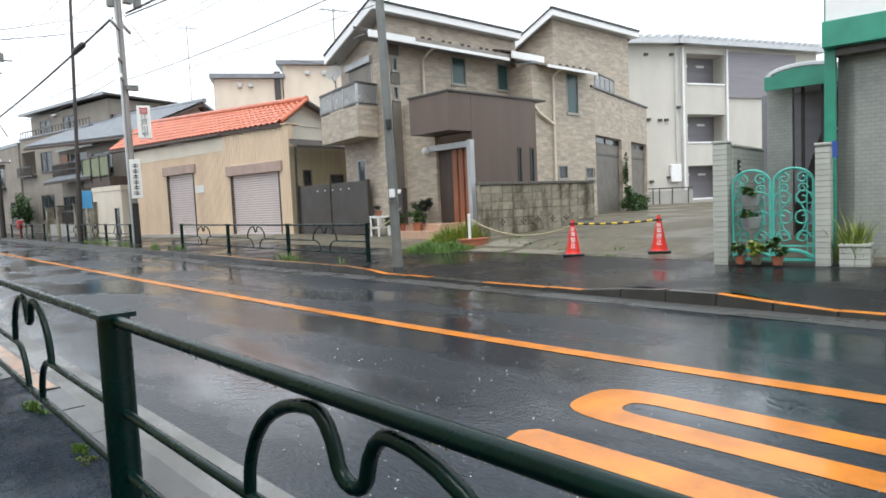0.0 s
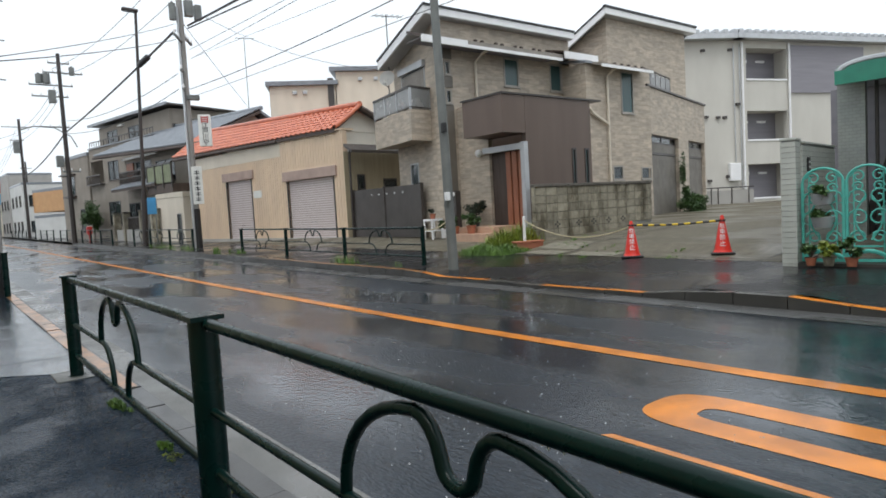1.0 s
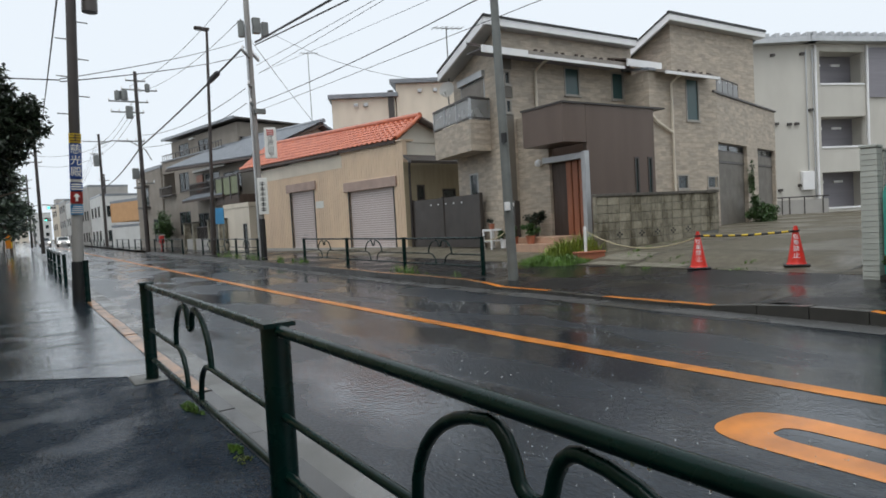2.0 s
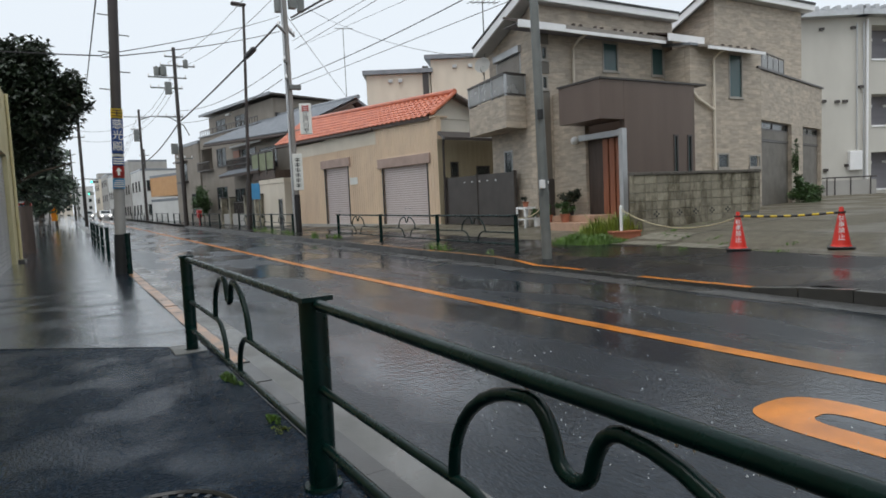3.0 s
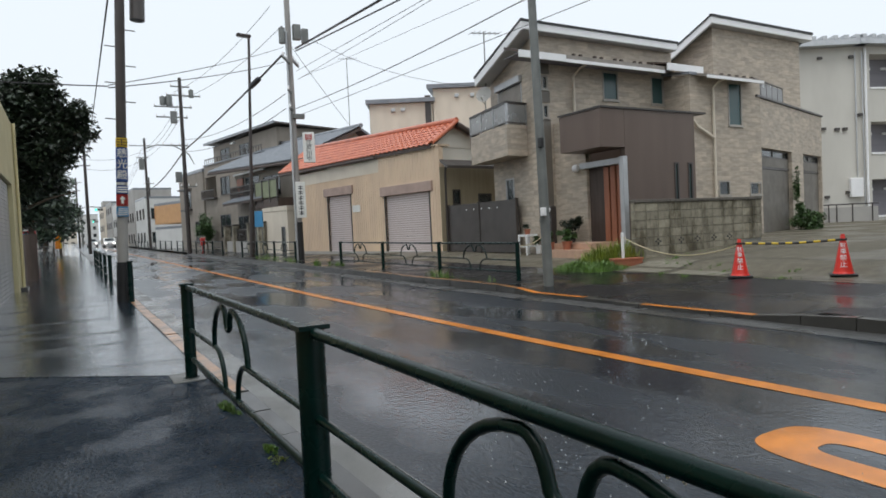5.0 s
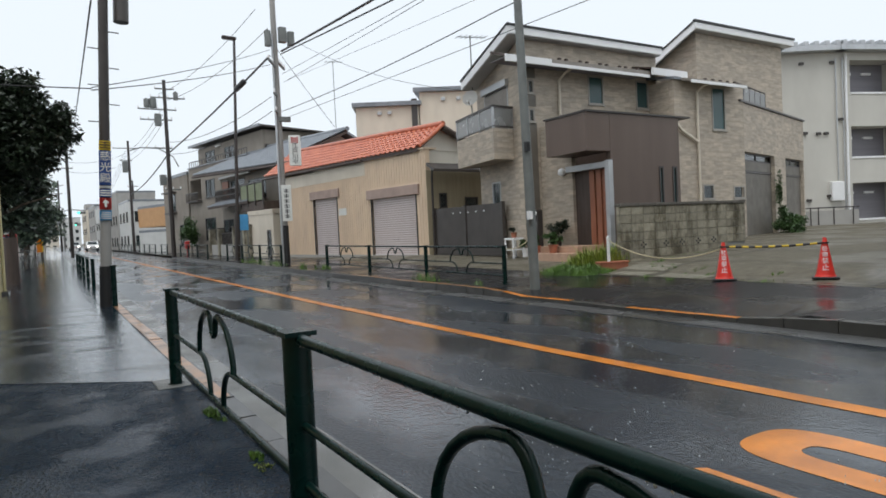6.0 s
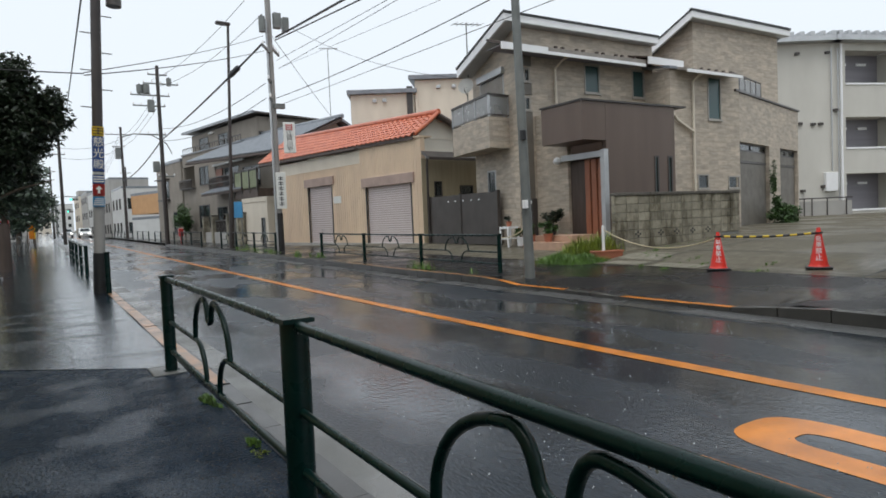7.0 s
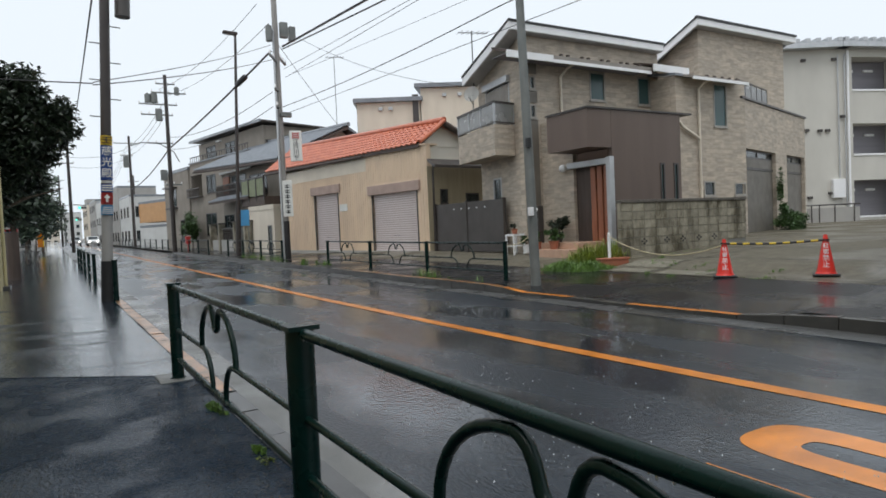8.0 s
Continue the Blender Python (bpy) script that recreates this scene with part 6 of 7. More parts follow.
hanging_basket(-0.5, 0.9, 51)
hanging_basket(-0.5, 0.58, 52)
blades("strap_leaf_plant", YLEAF, [(9.9, 2.42, 0.2, 0.16)], 420, 0.6, 9, "tall strap-leaved green plant beside the pillar", "plant", ground=lambda x, y: 0.1)
tiled_box("planter_wall", "low pale tiled planter beside the gate", -0.02, 0.3, -1.95, -1.6, 0.0, 0.32, GH)
box_ob = thing("black_post", "slim black post beside the planter", "post", GH)
box_part("shaft", BLACK, box_ob, 0.0, 0.08, -2.2, -2.12, 0.0, 1.25, bevel=0.01)
leaves("ivy", LEAF, None, (23.45, 13.9, 1.05), (0.42, 0.22, 0.62), 1100, 0.08, 61)
tagged(bpy.data.objects["ivy"], "green weeds growing before the garage shutter", "creeper", kind="stuff")
leaves("shrub", LEAF, None, (23.95, 13.95, 0.7), (1.15, 0.35, 0.4), 2600, 0.09, 62)
tagged(bpy.data.objects["shrub"], "overgrown green weeds before the garage", "shrub", kind="stuff")
leaves("garage_creeper", LEAF, None, (23.7, 14.3, 1.7), (0.15, 0.07, 1.3), 520, 0.08, 63)
tagged(bpy.data.objects["garage_creeper"], "green creeper climbing the garage pier", "creeper", kind="stuff")


# ---- houses farther along ----
def plain_house(label, corners, z1, wall, holes_a=(), holes_b=(), roof=GREYTILE, over=0.35, cat="house", flat=True, z0=0.0):
    """A house on four ground corners: near side a-b (facing the viewer's street end) and street side d-a."""
    h = thing("house", label, cat)
    a, b, c, d = corners
    base = min(grade(a[1]), grade(c[1])) + z0 - 0.1
    for (p, q), holes in (((d, a), holes_a), ((a, b), holes_b), ((b, c), ()), ((c, d), ())):
        m, L = face(p, q)
        hs = [(L * s0, L * s1, za, zb) for s0, s1, za, zb in holes]
        part("wall", wall_bm(L, base, z1, 0.2, hs), wall, h, m=m)
        for q4 in hs:
            window(h, m, *q4, bars=1 if q4[1] - q4[0] > 0.9 else 0)
    cx, cy = sum(p[0] for p in corners) / 4, sum(p[1] for p in corners) / 4
    if flat:
        o = [((x - cx) * (1 + over / 4) + cx, (y - cy) * (1 + over / 4) + cy, z1 + 0.25) for x, y in corners]
        roof_slab("roof", h, o, 0.24, roof)
    return h, base


# three-storey tan house: top storey set back behind a terrace, wing below it along the street
h3, _ = plain_house("three-storey tan house with dark windows and shallow roof", ((12.6, 43.9), (18.6, 45.0), (17.0, 56.5), (10.55, 55.3)), 8.6, FARWALL,
                    holes_a=((0.13, 0.29, 7.15, 8.25), (0.45, 0.6, 7.05, 8.15)), holes_b=((0.02, 0.16, 7.3, 7.62),), flat=False)
roof_slab("roof", h3, [(9.95, 56.0, 8.95), (12.2, 43.2, 8.85), (18.9, 44.5, 8.62), (17.3, 57.2, 8.62)], 0.1, GATEBROWN)
roof_slab("eave_edge", h3, [(9.9, 56.0, 8.98), (12.15, 43.15, 8.88), (12.25, 43.17, 8.88), (10.0, 56.02, 8.98)], 0.18, GREYTILE, "blue-grey metal eave")
m3, L3 = face((10.55, 55.3), (12.6, 43.9))
bm = bmesh.new()
add_tube(bm, [(7.4, -0.08, 8.5), (7.4, -0.08, 7.0)], 0.05, 6)
part("downpipe", bm, CREAM, h3, m=m3)
box_part("wall_lamp", WHITEP, h3, 3.9, 4.6, -0.2, -0.001, 8.35, 8.45, m=m3)
m3, L3 = face((9.46, 53.8), (11.5, 43.8))
recess, panes = (0.15, 2.25, 4.35, 5.95), [(3.1, 4.75, 4.4, 5.75), (2.7, 4.6, 1.2, 2.9)]
part("wing_wall", wall_bm(L3, -0.4, 6.85, 0.2, [recess] + panes), FARWALL, h3, m=m3)
for q4 in panes:
    window(h3, m3, *q4, bars=1)
box_part("recess_back", FARWALL, h3, 0.15, 2.25, 0.95, 1.05, 4.2, 6.1, m=m3)
box_part("recess_side", FARWALL, h3, 2.26, 2.36, 0.21, 0.94, 4.2, 6.1, m=m3)
box_part("recess_floor", FARWALL, h3, 0.15, 2.25, 0.21, 0.94, 4.1, 4.2, m=m3)
window(h3, m3 @ pose(0, 0.9, 0), 0.5, 1.9, 4.4, 5.8, curtain=False, sill=False)
bm = bmesh.new()
add_box(bm, 0.0, 2.4, -0.35, -0.29, 4.85, 4.92)
add_box(bm, 0.0, 2.4, -0.36, -0.002, 4.2, 4.28)
for k in range(13):
    add_box(bm, 0.19 * k, 0.19 * k + 0.03, -0.34, -0.3, 4.28, 4.85)
part("balcony_rail", bm, FRAME, h3, m=m3)
box_part("parapet_cap", GREYTILE, h3, -0.05, L3, -0.08, 0.25, 6.852, 6.94, m=m3)
box_part("wing_end", FARWALL, h3, L3 - 0.2, L3 - 0.003, 0.21, 1.3, -0.4, 6.85, m=m3)
box_part("wing_end", FARWALL, h3, 0.003, 0.2, 1.06, 1.3, -0.4, 6.85, m=m3)
box_part("terrace", FARWALL, h3, 0.21, L3 - 0.21, 0.21, 1.3, 6.3, 6.4, m=m3)
for s0 in (0.1, 2.6, 5.1, 7.6):
    bm = bmesh.new()
    add_box(bm, s0, s0 + 2.45, 0.02, 0.08, 7.32, 7.38)
    for k in range(7):
        add_box(bm, s0 + 0.4 * k, s0 + 0.4 * k + 0.03, 0.03, 0.07, 6.942, 7.32)
    part("balcony_rail", bm, FRAME, h3, m=m3)
h4, _ = plain_house("lower grey-beige house with balcony openings", ((9.35, 54.0), (14, 54.6), (13.4, 61), (8.45, 60.2)), 6.5, FARWALL,
                    holes_a=((0.2, 0.5, 3.75, 5.2), (0.62, 0.8, 0.8, 2.6)), over=0.06)
m4, L4 = face((8.45, 60.2), (9.35, 54.0))
box_part("window_hood", FRAME, h4, 1.0, 3.4, -0.5, -0.001, 5.28, 5.38, m=m4)
box_part("window_box", FRAME, h4, 1.1, 3.3, -0.35, -0.001, 3.55, 3.68, m=m4)


def old_house():
    h, _ = plain_house("older two-storey house with grey tiled roofs and green balcony", ((10.9, 34.2), (16.6, 35.0), (15.8, 44.0), (9.55, 43.4)), 5.15, FARWALL,
                       holes_a=((0.05, 0.16, 3.7, 4.95), (0.18, 0.42, 3.6, 4.9), (0.48, 0.74, 3.5, 4.7), (0.02, 0.2, 0.5, 2.5), (0.3, 0.5, 0.5, 2.4)), holes_b=((0.1, 0.3, 3.4, 4.8),), flat=False)
    eave_a, eave_b, ridge_b, ridge_a = (8.35, 46.0, 5.62), (10.35, 33.7, 5.1), (14.7, 34.3, 7.1), (12.55, 46.4, 7.42)
    tile_rows("roof_tiles", h, eave_a, eave_b, ridge_b, ridge_a, 11, 46, GREYTILE, 0.085)
    roof_slab("roof_deck", h, [eave_a, eave_b, ridge_b, ridge_a], 0.15, DARKWOOD)
    roof_slab("roof", h, [ridge_a, ridge_b, (17.5, 34.9, 5.6), (16.4, 46.6, 5.6)], 0.15, GREYTILE)
    gable_end(h, (10.9, 34.2), (16.6, 35.0), 5.1, 6.9, 0.62, FARWALL)
    bm = bmesh.new()
    add_tube(bm, [(12.55, 46.5, 7.5), (14.7, 34.2, 7.2)], 0.13, 8)
    part("ridge", bm, GREYTILE, h, smooth=True)
    bm = bmesh.new()
    add_tube(bm, [(8.3, 46.0, 5.5), (10.3, 33.7, 4.98)], 0.07, 6)
    part("eave_gutter", bm, DARKWOOD, h, smooth=True)
    porch = [(8.45, 42.4, 3.25), (9.45, 36.7, 3.3), (10.6, 36.9, 3.8), (9.6, 42.6, 3.75)]
    tile_rows("porch_tiles", h, *porch, 4, 24, GREYTILE, 0.06)
    roof_slab("porch_deck", h, porch, 0.12, DARKWOOD)
    mw, Lw = face((9.55, 43.4), (10.9, 34.2))
    box_part("awning", PALEWALL, h, 1.2, 6.0, -0.6, -0.52, 5.0, 5.12, m=mw, label="pale awning box over the upper windows")
    box_part("upper_sill", DARKWOOD, h, 0.2, 4.0, -0.5, -0.001, 3.55, 3.66, m=mw)
    bm = bmesh.new()
    add_box(bm, 0.2, 4.0, -0.5, -0.44, 4.3, 4.36)
    add_box(bm, 0.2, 4.0, -0.5, -0.44, 3.95, 4.0)
    for k in range(26):
        add_box(bm, 0.2 + 0.15 * k, 0.225 + 0.15 * k, -0.49, -0.45, 3.66, 4.3)
    part("balcony_rail", bm, FRAME, h, m=mw)
    box_part("timber_panel", REDWOOD, h, 0.35, 1.35, -0.06, -0.021, 3.75, 4.9, m=mw, label="reddish timber shutter panel")
    m, L = face((9.9, 37.9), (10.3, 34.75))
    panel = mat("faded_green_panel", (0.27, 0.30, 0.19), (0.21, 0.235, 0.15), rough=0.7)
    for k in range(11):
        box_part("balcony_slat", panel, h, 0.02 + L * k / 11, L * (k + 1) / 11 - 0.02, -0.5, -0.46, 3.28, 4.2, m=m)
    bm = bmesh.new()
    for k in range(4):
        add_box(bm, L * k / 3 - 0.03, L * k / 3 + 0.03, -0.55, -0.455, 3.0, 4.3)
    add_box(bm, 0, L, -0.53, -0.43, 4.24, 4.32)
    part("balcony_frame", bm, FRAME, h, m=m)
    box_part("balcony_beam", DARKWOOD, h, 0, L, -0.5, 0.6, 2.75, 3.2, m=m)


old_house()
shed, _ = plain_house("low cream shed with a small dark door", ((9.88, 33.4), (11.5, 33.6), (11.3, 36.6), (9.4, 36.4)), 2.45, CREAM, holes_a=((0.75, 0.9, 0.2, 1.6),), over=0.12, roof=CREAM, cat="shed")
bs = thing("notice_board", "light blue board standing on the far footway", "board", pose(8.25, 32.9, grade(32)))
box_part("board", LTBLUE, bs, -0.22, 0.22, -0.03, 0.03, 1.5, 2.3, bevel=0.01, m=pose(0, 0, 0, 0, 0, -35))
for x in (-0.16, 0.16):
    box_part("leg", STEEL, bs, x - 0.02, x + 0.02, -0.02, 0.02, -0.02, 1.5, m=pose(0, 0, 0, 0, 0, -35))

bh, _ = plain_house("plain three-storey cream building behind the shop", ((15.7, 35.2), (18.95, 33.35), (22.5, 38), (19, 41)), 8.6, CREAM, holes_b=())
plain_house("taller cream building wing behind the house", ((19.0, 33.3), (26.0, 29.5), (29, 35), (22.6, 38)), 9.35, CREAM, roof=GREYTILE)
sl = thing("slit_window", "tall dark slit window on the cream building", "window")
box_part("pane", FRAME, sl, 0, 0.35, -0.04, 0.02, 6.9, 9.0, m=pose(18.55, 33.52, 0, 0, 0, -28))
for k, (x, y, z) in enumerate(((16.9, 34.45, 8.2), (17.4, 34.15, 8.2), (20.2, 32.6, 8.9), (21.0, 32.15, 8.9))):
    v = thing("wall_vent", "small round vent on the cream wall", "vent", pose(x, y, z, 0, 0, -28), group="wall vents")
    box_part("hood", SILVER, v, -0.12, 0.12, -0.12, 0.02, -0.1, 0.1, bevel=0.03)


def antenna(x, y, z, h, label):
    a = thing("tv_antenna", label, "antenna", pose(x, y, z), group="roof antennas")
    bm = bmesh.new()
    add_tube(bm, [(0, 0, -0.4), (0, 0, h)], 0.022, 6)
    part("mast", bm, STEEL, a)
    bm = bmesh.new()
    add_tube(bm, [(-0.5, 0, h - 0.1), (0.6, 0, h)], 0.015, 5)
    for k in range(6):
        x0 = -0.45 + 0.2 * k
        add_tube(bm, [(x0, -0.2, h - 0.09 + 0.018 * k), (x0, 0.2, h - 0.09 + 0.018 * k)], 0.01, 4)
    part("yagi", bm, STEEL, a)


antenna(14.5, 35.4, 7.1, 4.2, "thin television antenna on a tiled roof")
antenna(11.7, 17.1, 5.98, 1.35, "thin television antenna on the beige house")
plain_house("small ochre and cream building", ((9.5, 66), (14, 66.5), (14, 72), (7.6, 72)), 2.3, PALEWALL, over=0.02)
plain_house("ochre upper storey of a small building", ((9.5, 66.0), (14, 66.5), (14, 72), (7.6, 72)), 4.7, OCHREWALL, over=0.02, z0=2.6, cat="building")
rnd = random.Random(77)
for k, (x, y, w, d, hh) in enumerate(((8.3, 88, 6, 9, 6.5), (8.0, 100, 5, 8, 8.5), (7.8, 112, 6, 10, 7.0), (7.6, 126, 6, 10, 8.0), (7.4, 142, 8, 14, 9.0), (7.0, 165, 8, 14, 9.5), (3.5, 300, 7, 10, 13.0), (14, 330, 10, 10, 20.0), (-6, 330, 9, 10, 12.0))):
    wl_ = (PALEWALL, GREYWALL, CREAM)[k % 3]
    fl = int(hh / 3)
    hs = [(s, s + 0.16, 3 * f + 1.0, 3 * f + 2.3) for f in range(fl) for s in (0.1, 0.42, 0.72)]
    plain_house("distant pale building along the wet street", ((x, y), (x + w, y + 0.3), (x + w, y + d), (x - 0.4, y + d)), hh, wl_, holes_a=hs, holes_b=hs, over=0.03, cat="building")
for k, (x, y, w, d, hh) in enumerate(((-1.6, 98, 7, 12, 6.0), (-1.4, 125, 7, 12, 7.5), (-1.2, 160, 8, 20, 8.5))):
    hs = [(s, s + 0.16, 3 * f + 1.0, 3 * f + 2.3) for f in range(2) for s in (0.1, 0.42, 0.72)]
    plain_house("distant building on the near side of the street", ((x - w, y), (x, y), (x, y + d), (x - w, y + d)), hh, (GREYWALL, PALEWALL, CREAM)[k], holes_a=(), holes_b=hs, over=0.03, cat="building")


# ---- near side: shuttered building, post, vending corner ----
def near_building():
    h = thing("near_building", "yellowish rendered building with a grey roller shutter", "building")
    # Wall and roof run on unseen to y = -20, added to darken the footway.
    m = pose(-1.25, -20.0, 0, 0, 0, 90)
    L = 40.2
    hole = (31.0, 39.0, 0.0, 2.72)
    part("wall", wall_bm(L, -0.1, 4.4, 0.25, [hole]), YELLOWWALL, h, m=m)
    sh = box_part("roller_shutter", SILVER, h, hole[0], hole[1], 0.115, 0.125, 0, 2.72, m=m)
    slat = box_part("slat", SILVER, sh, hole[0], hole[1], 0.1, 0.114, 0, 0.076)
    for i in range(1, 30):
        ob = new("slat", slat.data)
        ob.parent, ob.matrix_basis = sh, pose(0, 0, 2.72 * i / 30)
    part("wall", wall_bm(6, -0.1, 4.4, 0.25), YELLOWWALL, h, m=pose(-1.25, 20.2, 0, 0, 0, 180))
    part("wall", wall_bm(6, -0.1, 4.4, 0.25), YELLOWWALL, h, m=pose(-7.25, -20.0, 0, 0, 0, 0))
    box_part("roof", SILVER, h, -7.2, -1.3, -20.0, 20.2, 4.41, 4.5)
    bm = bmesh.new()
    add_tube(bm, [(-1.2, 20.1, 0.0), (-1.2, 20.1, 4.4)], 0.04, 8)
    part("downpipe", bm, YELLOWWALL, h)
    box_part("foot_block", KERB, h, -1.28, -1.1, 19.6, 20.4, 0, 0.12)


near_building()
bp = thing("timber_post", "short dark brown post at the footway's edge", "post", pose(-1.2, 24.2, grade(24)))
bm = bmesh.new()
add_cyl(bm, 0.2, 0.19, -0.05, 1.5, 12)
part("shaft", bm, DARKWOOD, bp, smooth=True)


def vending():
    v = thing("vending_machine", "red vending machine beside the footway", "vending machine", pose(-2.1, 40.0, grade(40)))
    box_part("cabinet", REDSIGN, v, -0.5, 0.5, -0.4, 0.4, 0, 1.83, bevel=0.03)
    box_part("display", LTBLUE, v, -0.42, 0.42, -0.415, -0.401, 1.0, 1.7)
    box_part("slot", BLACK, v, -0.35, 0.35, -0.415, -0.401, 0.2, 0.4)


vending()


def bicycle(x, y, rz):
    b = thing("bicycle", "parked bicycle beside the footway", "bicycle", pose(x, y, grade(y), 0, 0, rz))
    for cx in (-0.5, 0.5):
        bm = bmesh.new()
        add_tube(bm, [(cx + 0.32 * math.cos(radians(a)), 0, 0.33 + 0.32 * math.sin(radians(a))) for a in range(0, 361, 20)], 0.018, 6)
        part("wheel", bm, BLACK, b, smooth=True)
        bm = bmesh.new()
        for a in range(0, 180, 30):
            c, s = 0.31 * math.cos(radians(a)), 0.31 * math.sin(radians(a))
            add_tube(bm, [(cx - c, 0, 0.33 - s), (cx + c, 0, 0.33 + s)], 0.003, 4)
        part("spokes", bm, STEEL, b)
    bm = bmesh.new()
    add_tube(bm, [(-0.5, 0, 0.33), (-0.1, 0, 0.3), (0.35, 0, 0.75), (-0.2, 0, 0.7), (-0.5, 0, 0.33)], 0.018, 6)
    add_tube(bm, [(-0.1, 0, 0.3), (-0.22, 0, 0.85)], 0.016, 6)
    add_tube(bm, [(0.5, 0, 0.33), (0.36, 0, 0.95)], 0.016, 6)
    part("frame", bm, STEEL, b)
    bm = bmesh.new()
    add_tube(bm, [(0.2, -0.27, 1.0), (0.36, -0.1, 0.97), (0.36, 0.1, 0.97), (0.2, 0.27, 1.0)], 0.014, 6)
    part("handlebar", bm, STEEL, b)
    box_part("saddle", BLACK, b, -0.36, -0.12, -0.07, 0.07, 0.85, 0.91, bevel=0.02)


bicycle(-1.0, 37.5, 70)
bicycle(-1.3, 38.6, 60)
for k in range(2):
    f = thing("banner_flag", "yellow advertising banner on a thin pole" if k else "orange advertising banner on a thin pole", "banner", pose(-1.0, 52 + 5 * k, grade(52)), group="banner flags")
    bm = bmesh.new()
    add_tube(bm, [(0, 0, 0), (0, 0, 2.4)], 0.015, 6)
    part("pole", bm, WHITEP, f)
    box_part("cloth", YELLOWSIGN if k else ORANGE, f, 0.02, 0.35, -0.005, 0.005, 0.7, 2.0)


GREENLIGHT = bpy.data.materials.new("green_signal_lens")
GREENLIGHT.use_nodes = True
_b = GREENLIGHT.node_tree.nodes["Principled BSDF"]
_b.inputs["Base Color"].default_value = (0.05, 0.6, 0.4, 1)
_b.inputs["Emission Color"].default_value = (0.05, 1.0, 0.65, 1)
_b.inputs["Emission Strength"].default_value = 3.0
HEADLIGHT = bpy.data.materials.new("lit_headlight")
HEADLIGHT.use_nodes = True
_b = HEADLIGHT.node_tree.nodes["Principled BSDF"]
_b.inputs["Emission Color"].default_value = (1, 0.97, 0.9, 1)
_b.inputs["Emission Strength"].default_value = 4.0


def traffic_light(x, y, z, label):
    t = thing("traffic_light", label, "traffic light", pose(x, y, grade(y)), group="traffic lights")
    bm = bmesh.new()
    add_tube(bm, [(-2.6, 0, 0), (-2.6, 0, z + 0.4), (-1.0, 0, z + 0.5), (0.6, 0, z + 0.35)], 0.08, 8)
    part("arm_pole", bm, STEEL, t)
    box_part("housing", GREYWALL, t, -0.62, 0.62, -0.12, 0.12, z - 0.2, z + 0.22, bevel=0.08)
    for k in range(3):
        bm = bmesh.new()
        add_cyl(bm, 0.15, 0.15, 0, 0.03, 16)
        part("lens", bm, GREENLIGHT if k == 0 else BLACK, t, m=pose(-0.4 + 0.4 * k, -0.12, z, 90))


traffic_light(4.3, 118, 6.0, "traffic light showing green over the street")
traffic_light(5.2, 165, 5.2, "far traffic light showing green")


def car(x, y, mt, label):
    c = thing("car", label, "car", pose(x, y, -0.12 + grade(y)), group="cars on the road")
    bm = bmesh.new()
    prof = [(-2.0, 0.35), (-2.0, 0.8), (-1.15, 0.95), (-0.55, 1.45), (1.3, 1.5), (1.9, 1.0), (2.0, 0.9), (2.0, 0.35)]
    va = [bm.verts.new((-0.78, yy, z)) for yy, z in prof]
    vb = [bm.verts.new((0.78, yy, z)) for yy, z in prof]
    bm.faces.new(va)
    bm.faces.new(vb[::-1])
    for i in range(len(prof)):
        j = (i + 1) % len(prof)
        bm.faces.new((va[i], va[j], vb[j], vb[i]))
    part("body", bm, mt, c, bevel=0.05)
    bm = bmesh.new()
    v = [bm.verts.new(q) for q in ((-0.66, -1.1, 0.99), (0.66, -1.1, 0.99), (0.58, -0.6, 1.4), (-0.58, -0.6, 1.4))]
    bm.faces.new(v)
    bmesh.ops.translate(bm, vec=(0, -0.04, 0.03), verts=v)
    bmesh.ops.solidify(bm, geom=list(bm.faces), thickness=0.01)
    part("windscreen", bm, GLASSDARK, c)
    for sx in (-1, 1):
        box_part("headlight", HEADLIGHT, c, sx * 0.55 - 0.14, sx * 0.55 + 0.14, -2.03, -1.98, 0.62, 0.76)
        for yy in (-1.25, 1.25):
            bm = bmesh.new()
            add_cyl(bm, 0.31, 0.31, -0.1, 0.1, 16)
            part("wheel", bm, BLACK, c, m=pose(sx * 0.72, yy, 0.31, 0, 90))
    box_part("number_plate", WHITEP, c, -0.17, 0.17, -2.035, -2.01, 0.4, 0.55)
    box_part("grille", BLACK, c, -0.35, 0.35, -2.02, -1.99, 0.5, 0.6)


car(5.2, 112, WHITEP, "white car with lit headlights approaching far off")
car(3.3, 128, SILVER, "grey van far down the wet street")


# ---- overhead wires ----
def wire(a, b, sag, r, label="thin black overhead cable", n=16):
    a, b = Vector(a), Vector(b)
    bm = bmesh.new()
    add_tube(bm, [a.lerp(b, i / n) - Vector((0, 0, 4 * sag * (i / n) * (1 - i / n))) for i in range(n + 1)], r, 5)
    tagged(part("overhead_cable", bm, CABLE), label, "cable", group="overhead cables")


M0 = (8.1, 26.4)
wire((8.0, 26.3, 8.65), (7.0, 47, 7.2), 0.12, 0.045, "thick bundled overhead cable")
wire((7.0, 47, 7.2), (7.5, 77, 6.6), 0.4, 0.045, "thick bundled overhead cable")
wire((8.54, 26.4, 8.93), (7.34, -8.0, 5.48), 0.1, 0.042, "thick bundled overhead cable")
wire((8.53, 26.4, 8.82), (8.39, -8.0, 5.34), 0.1, 0.026)
wire((8.53, 26.4, 7.99), (7.41, -8.0, 5.45), 0.08, 0.009)
wire((8.58, 26.4, 7.65), (7.36, -8.0, 5.76), 0.08, 0.009)
wire((8.71, 26.4, 7.73), (8.4, -8.0, 4.79), 0.08, 0.006)
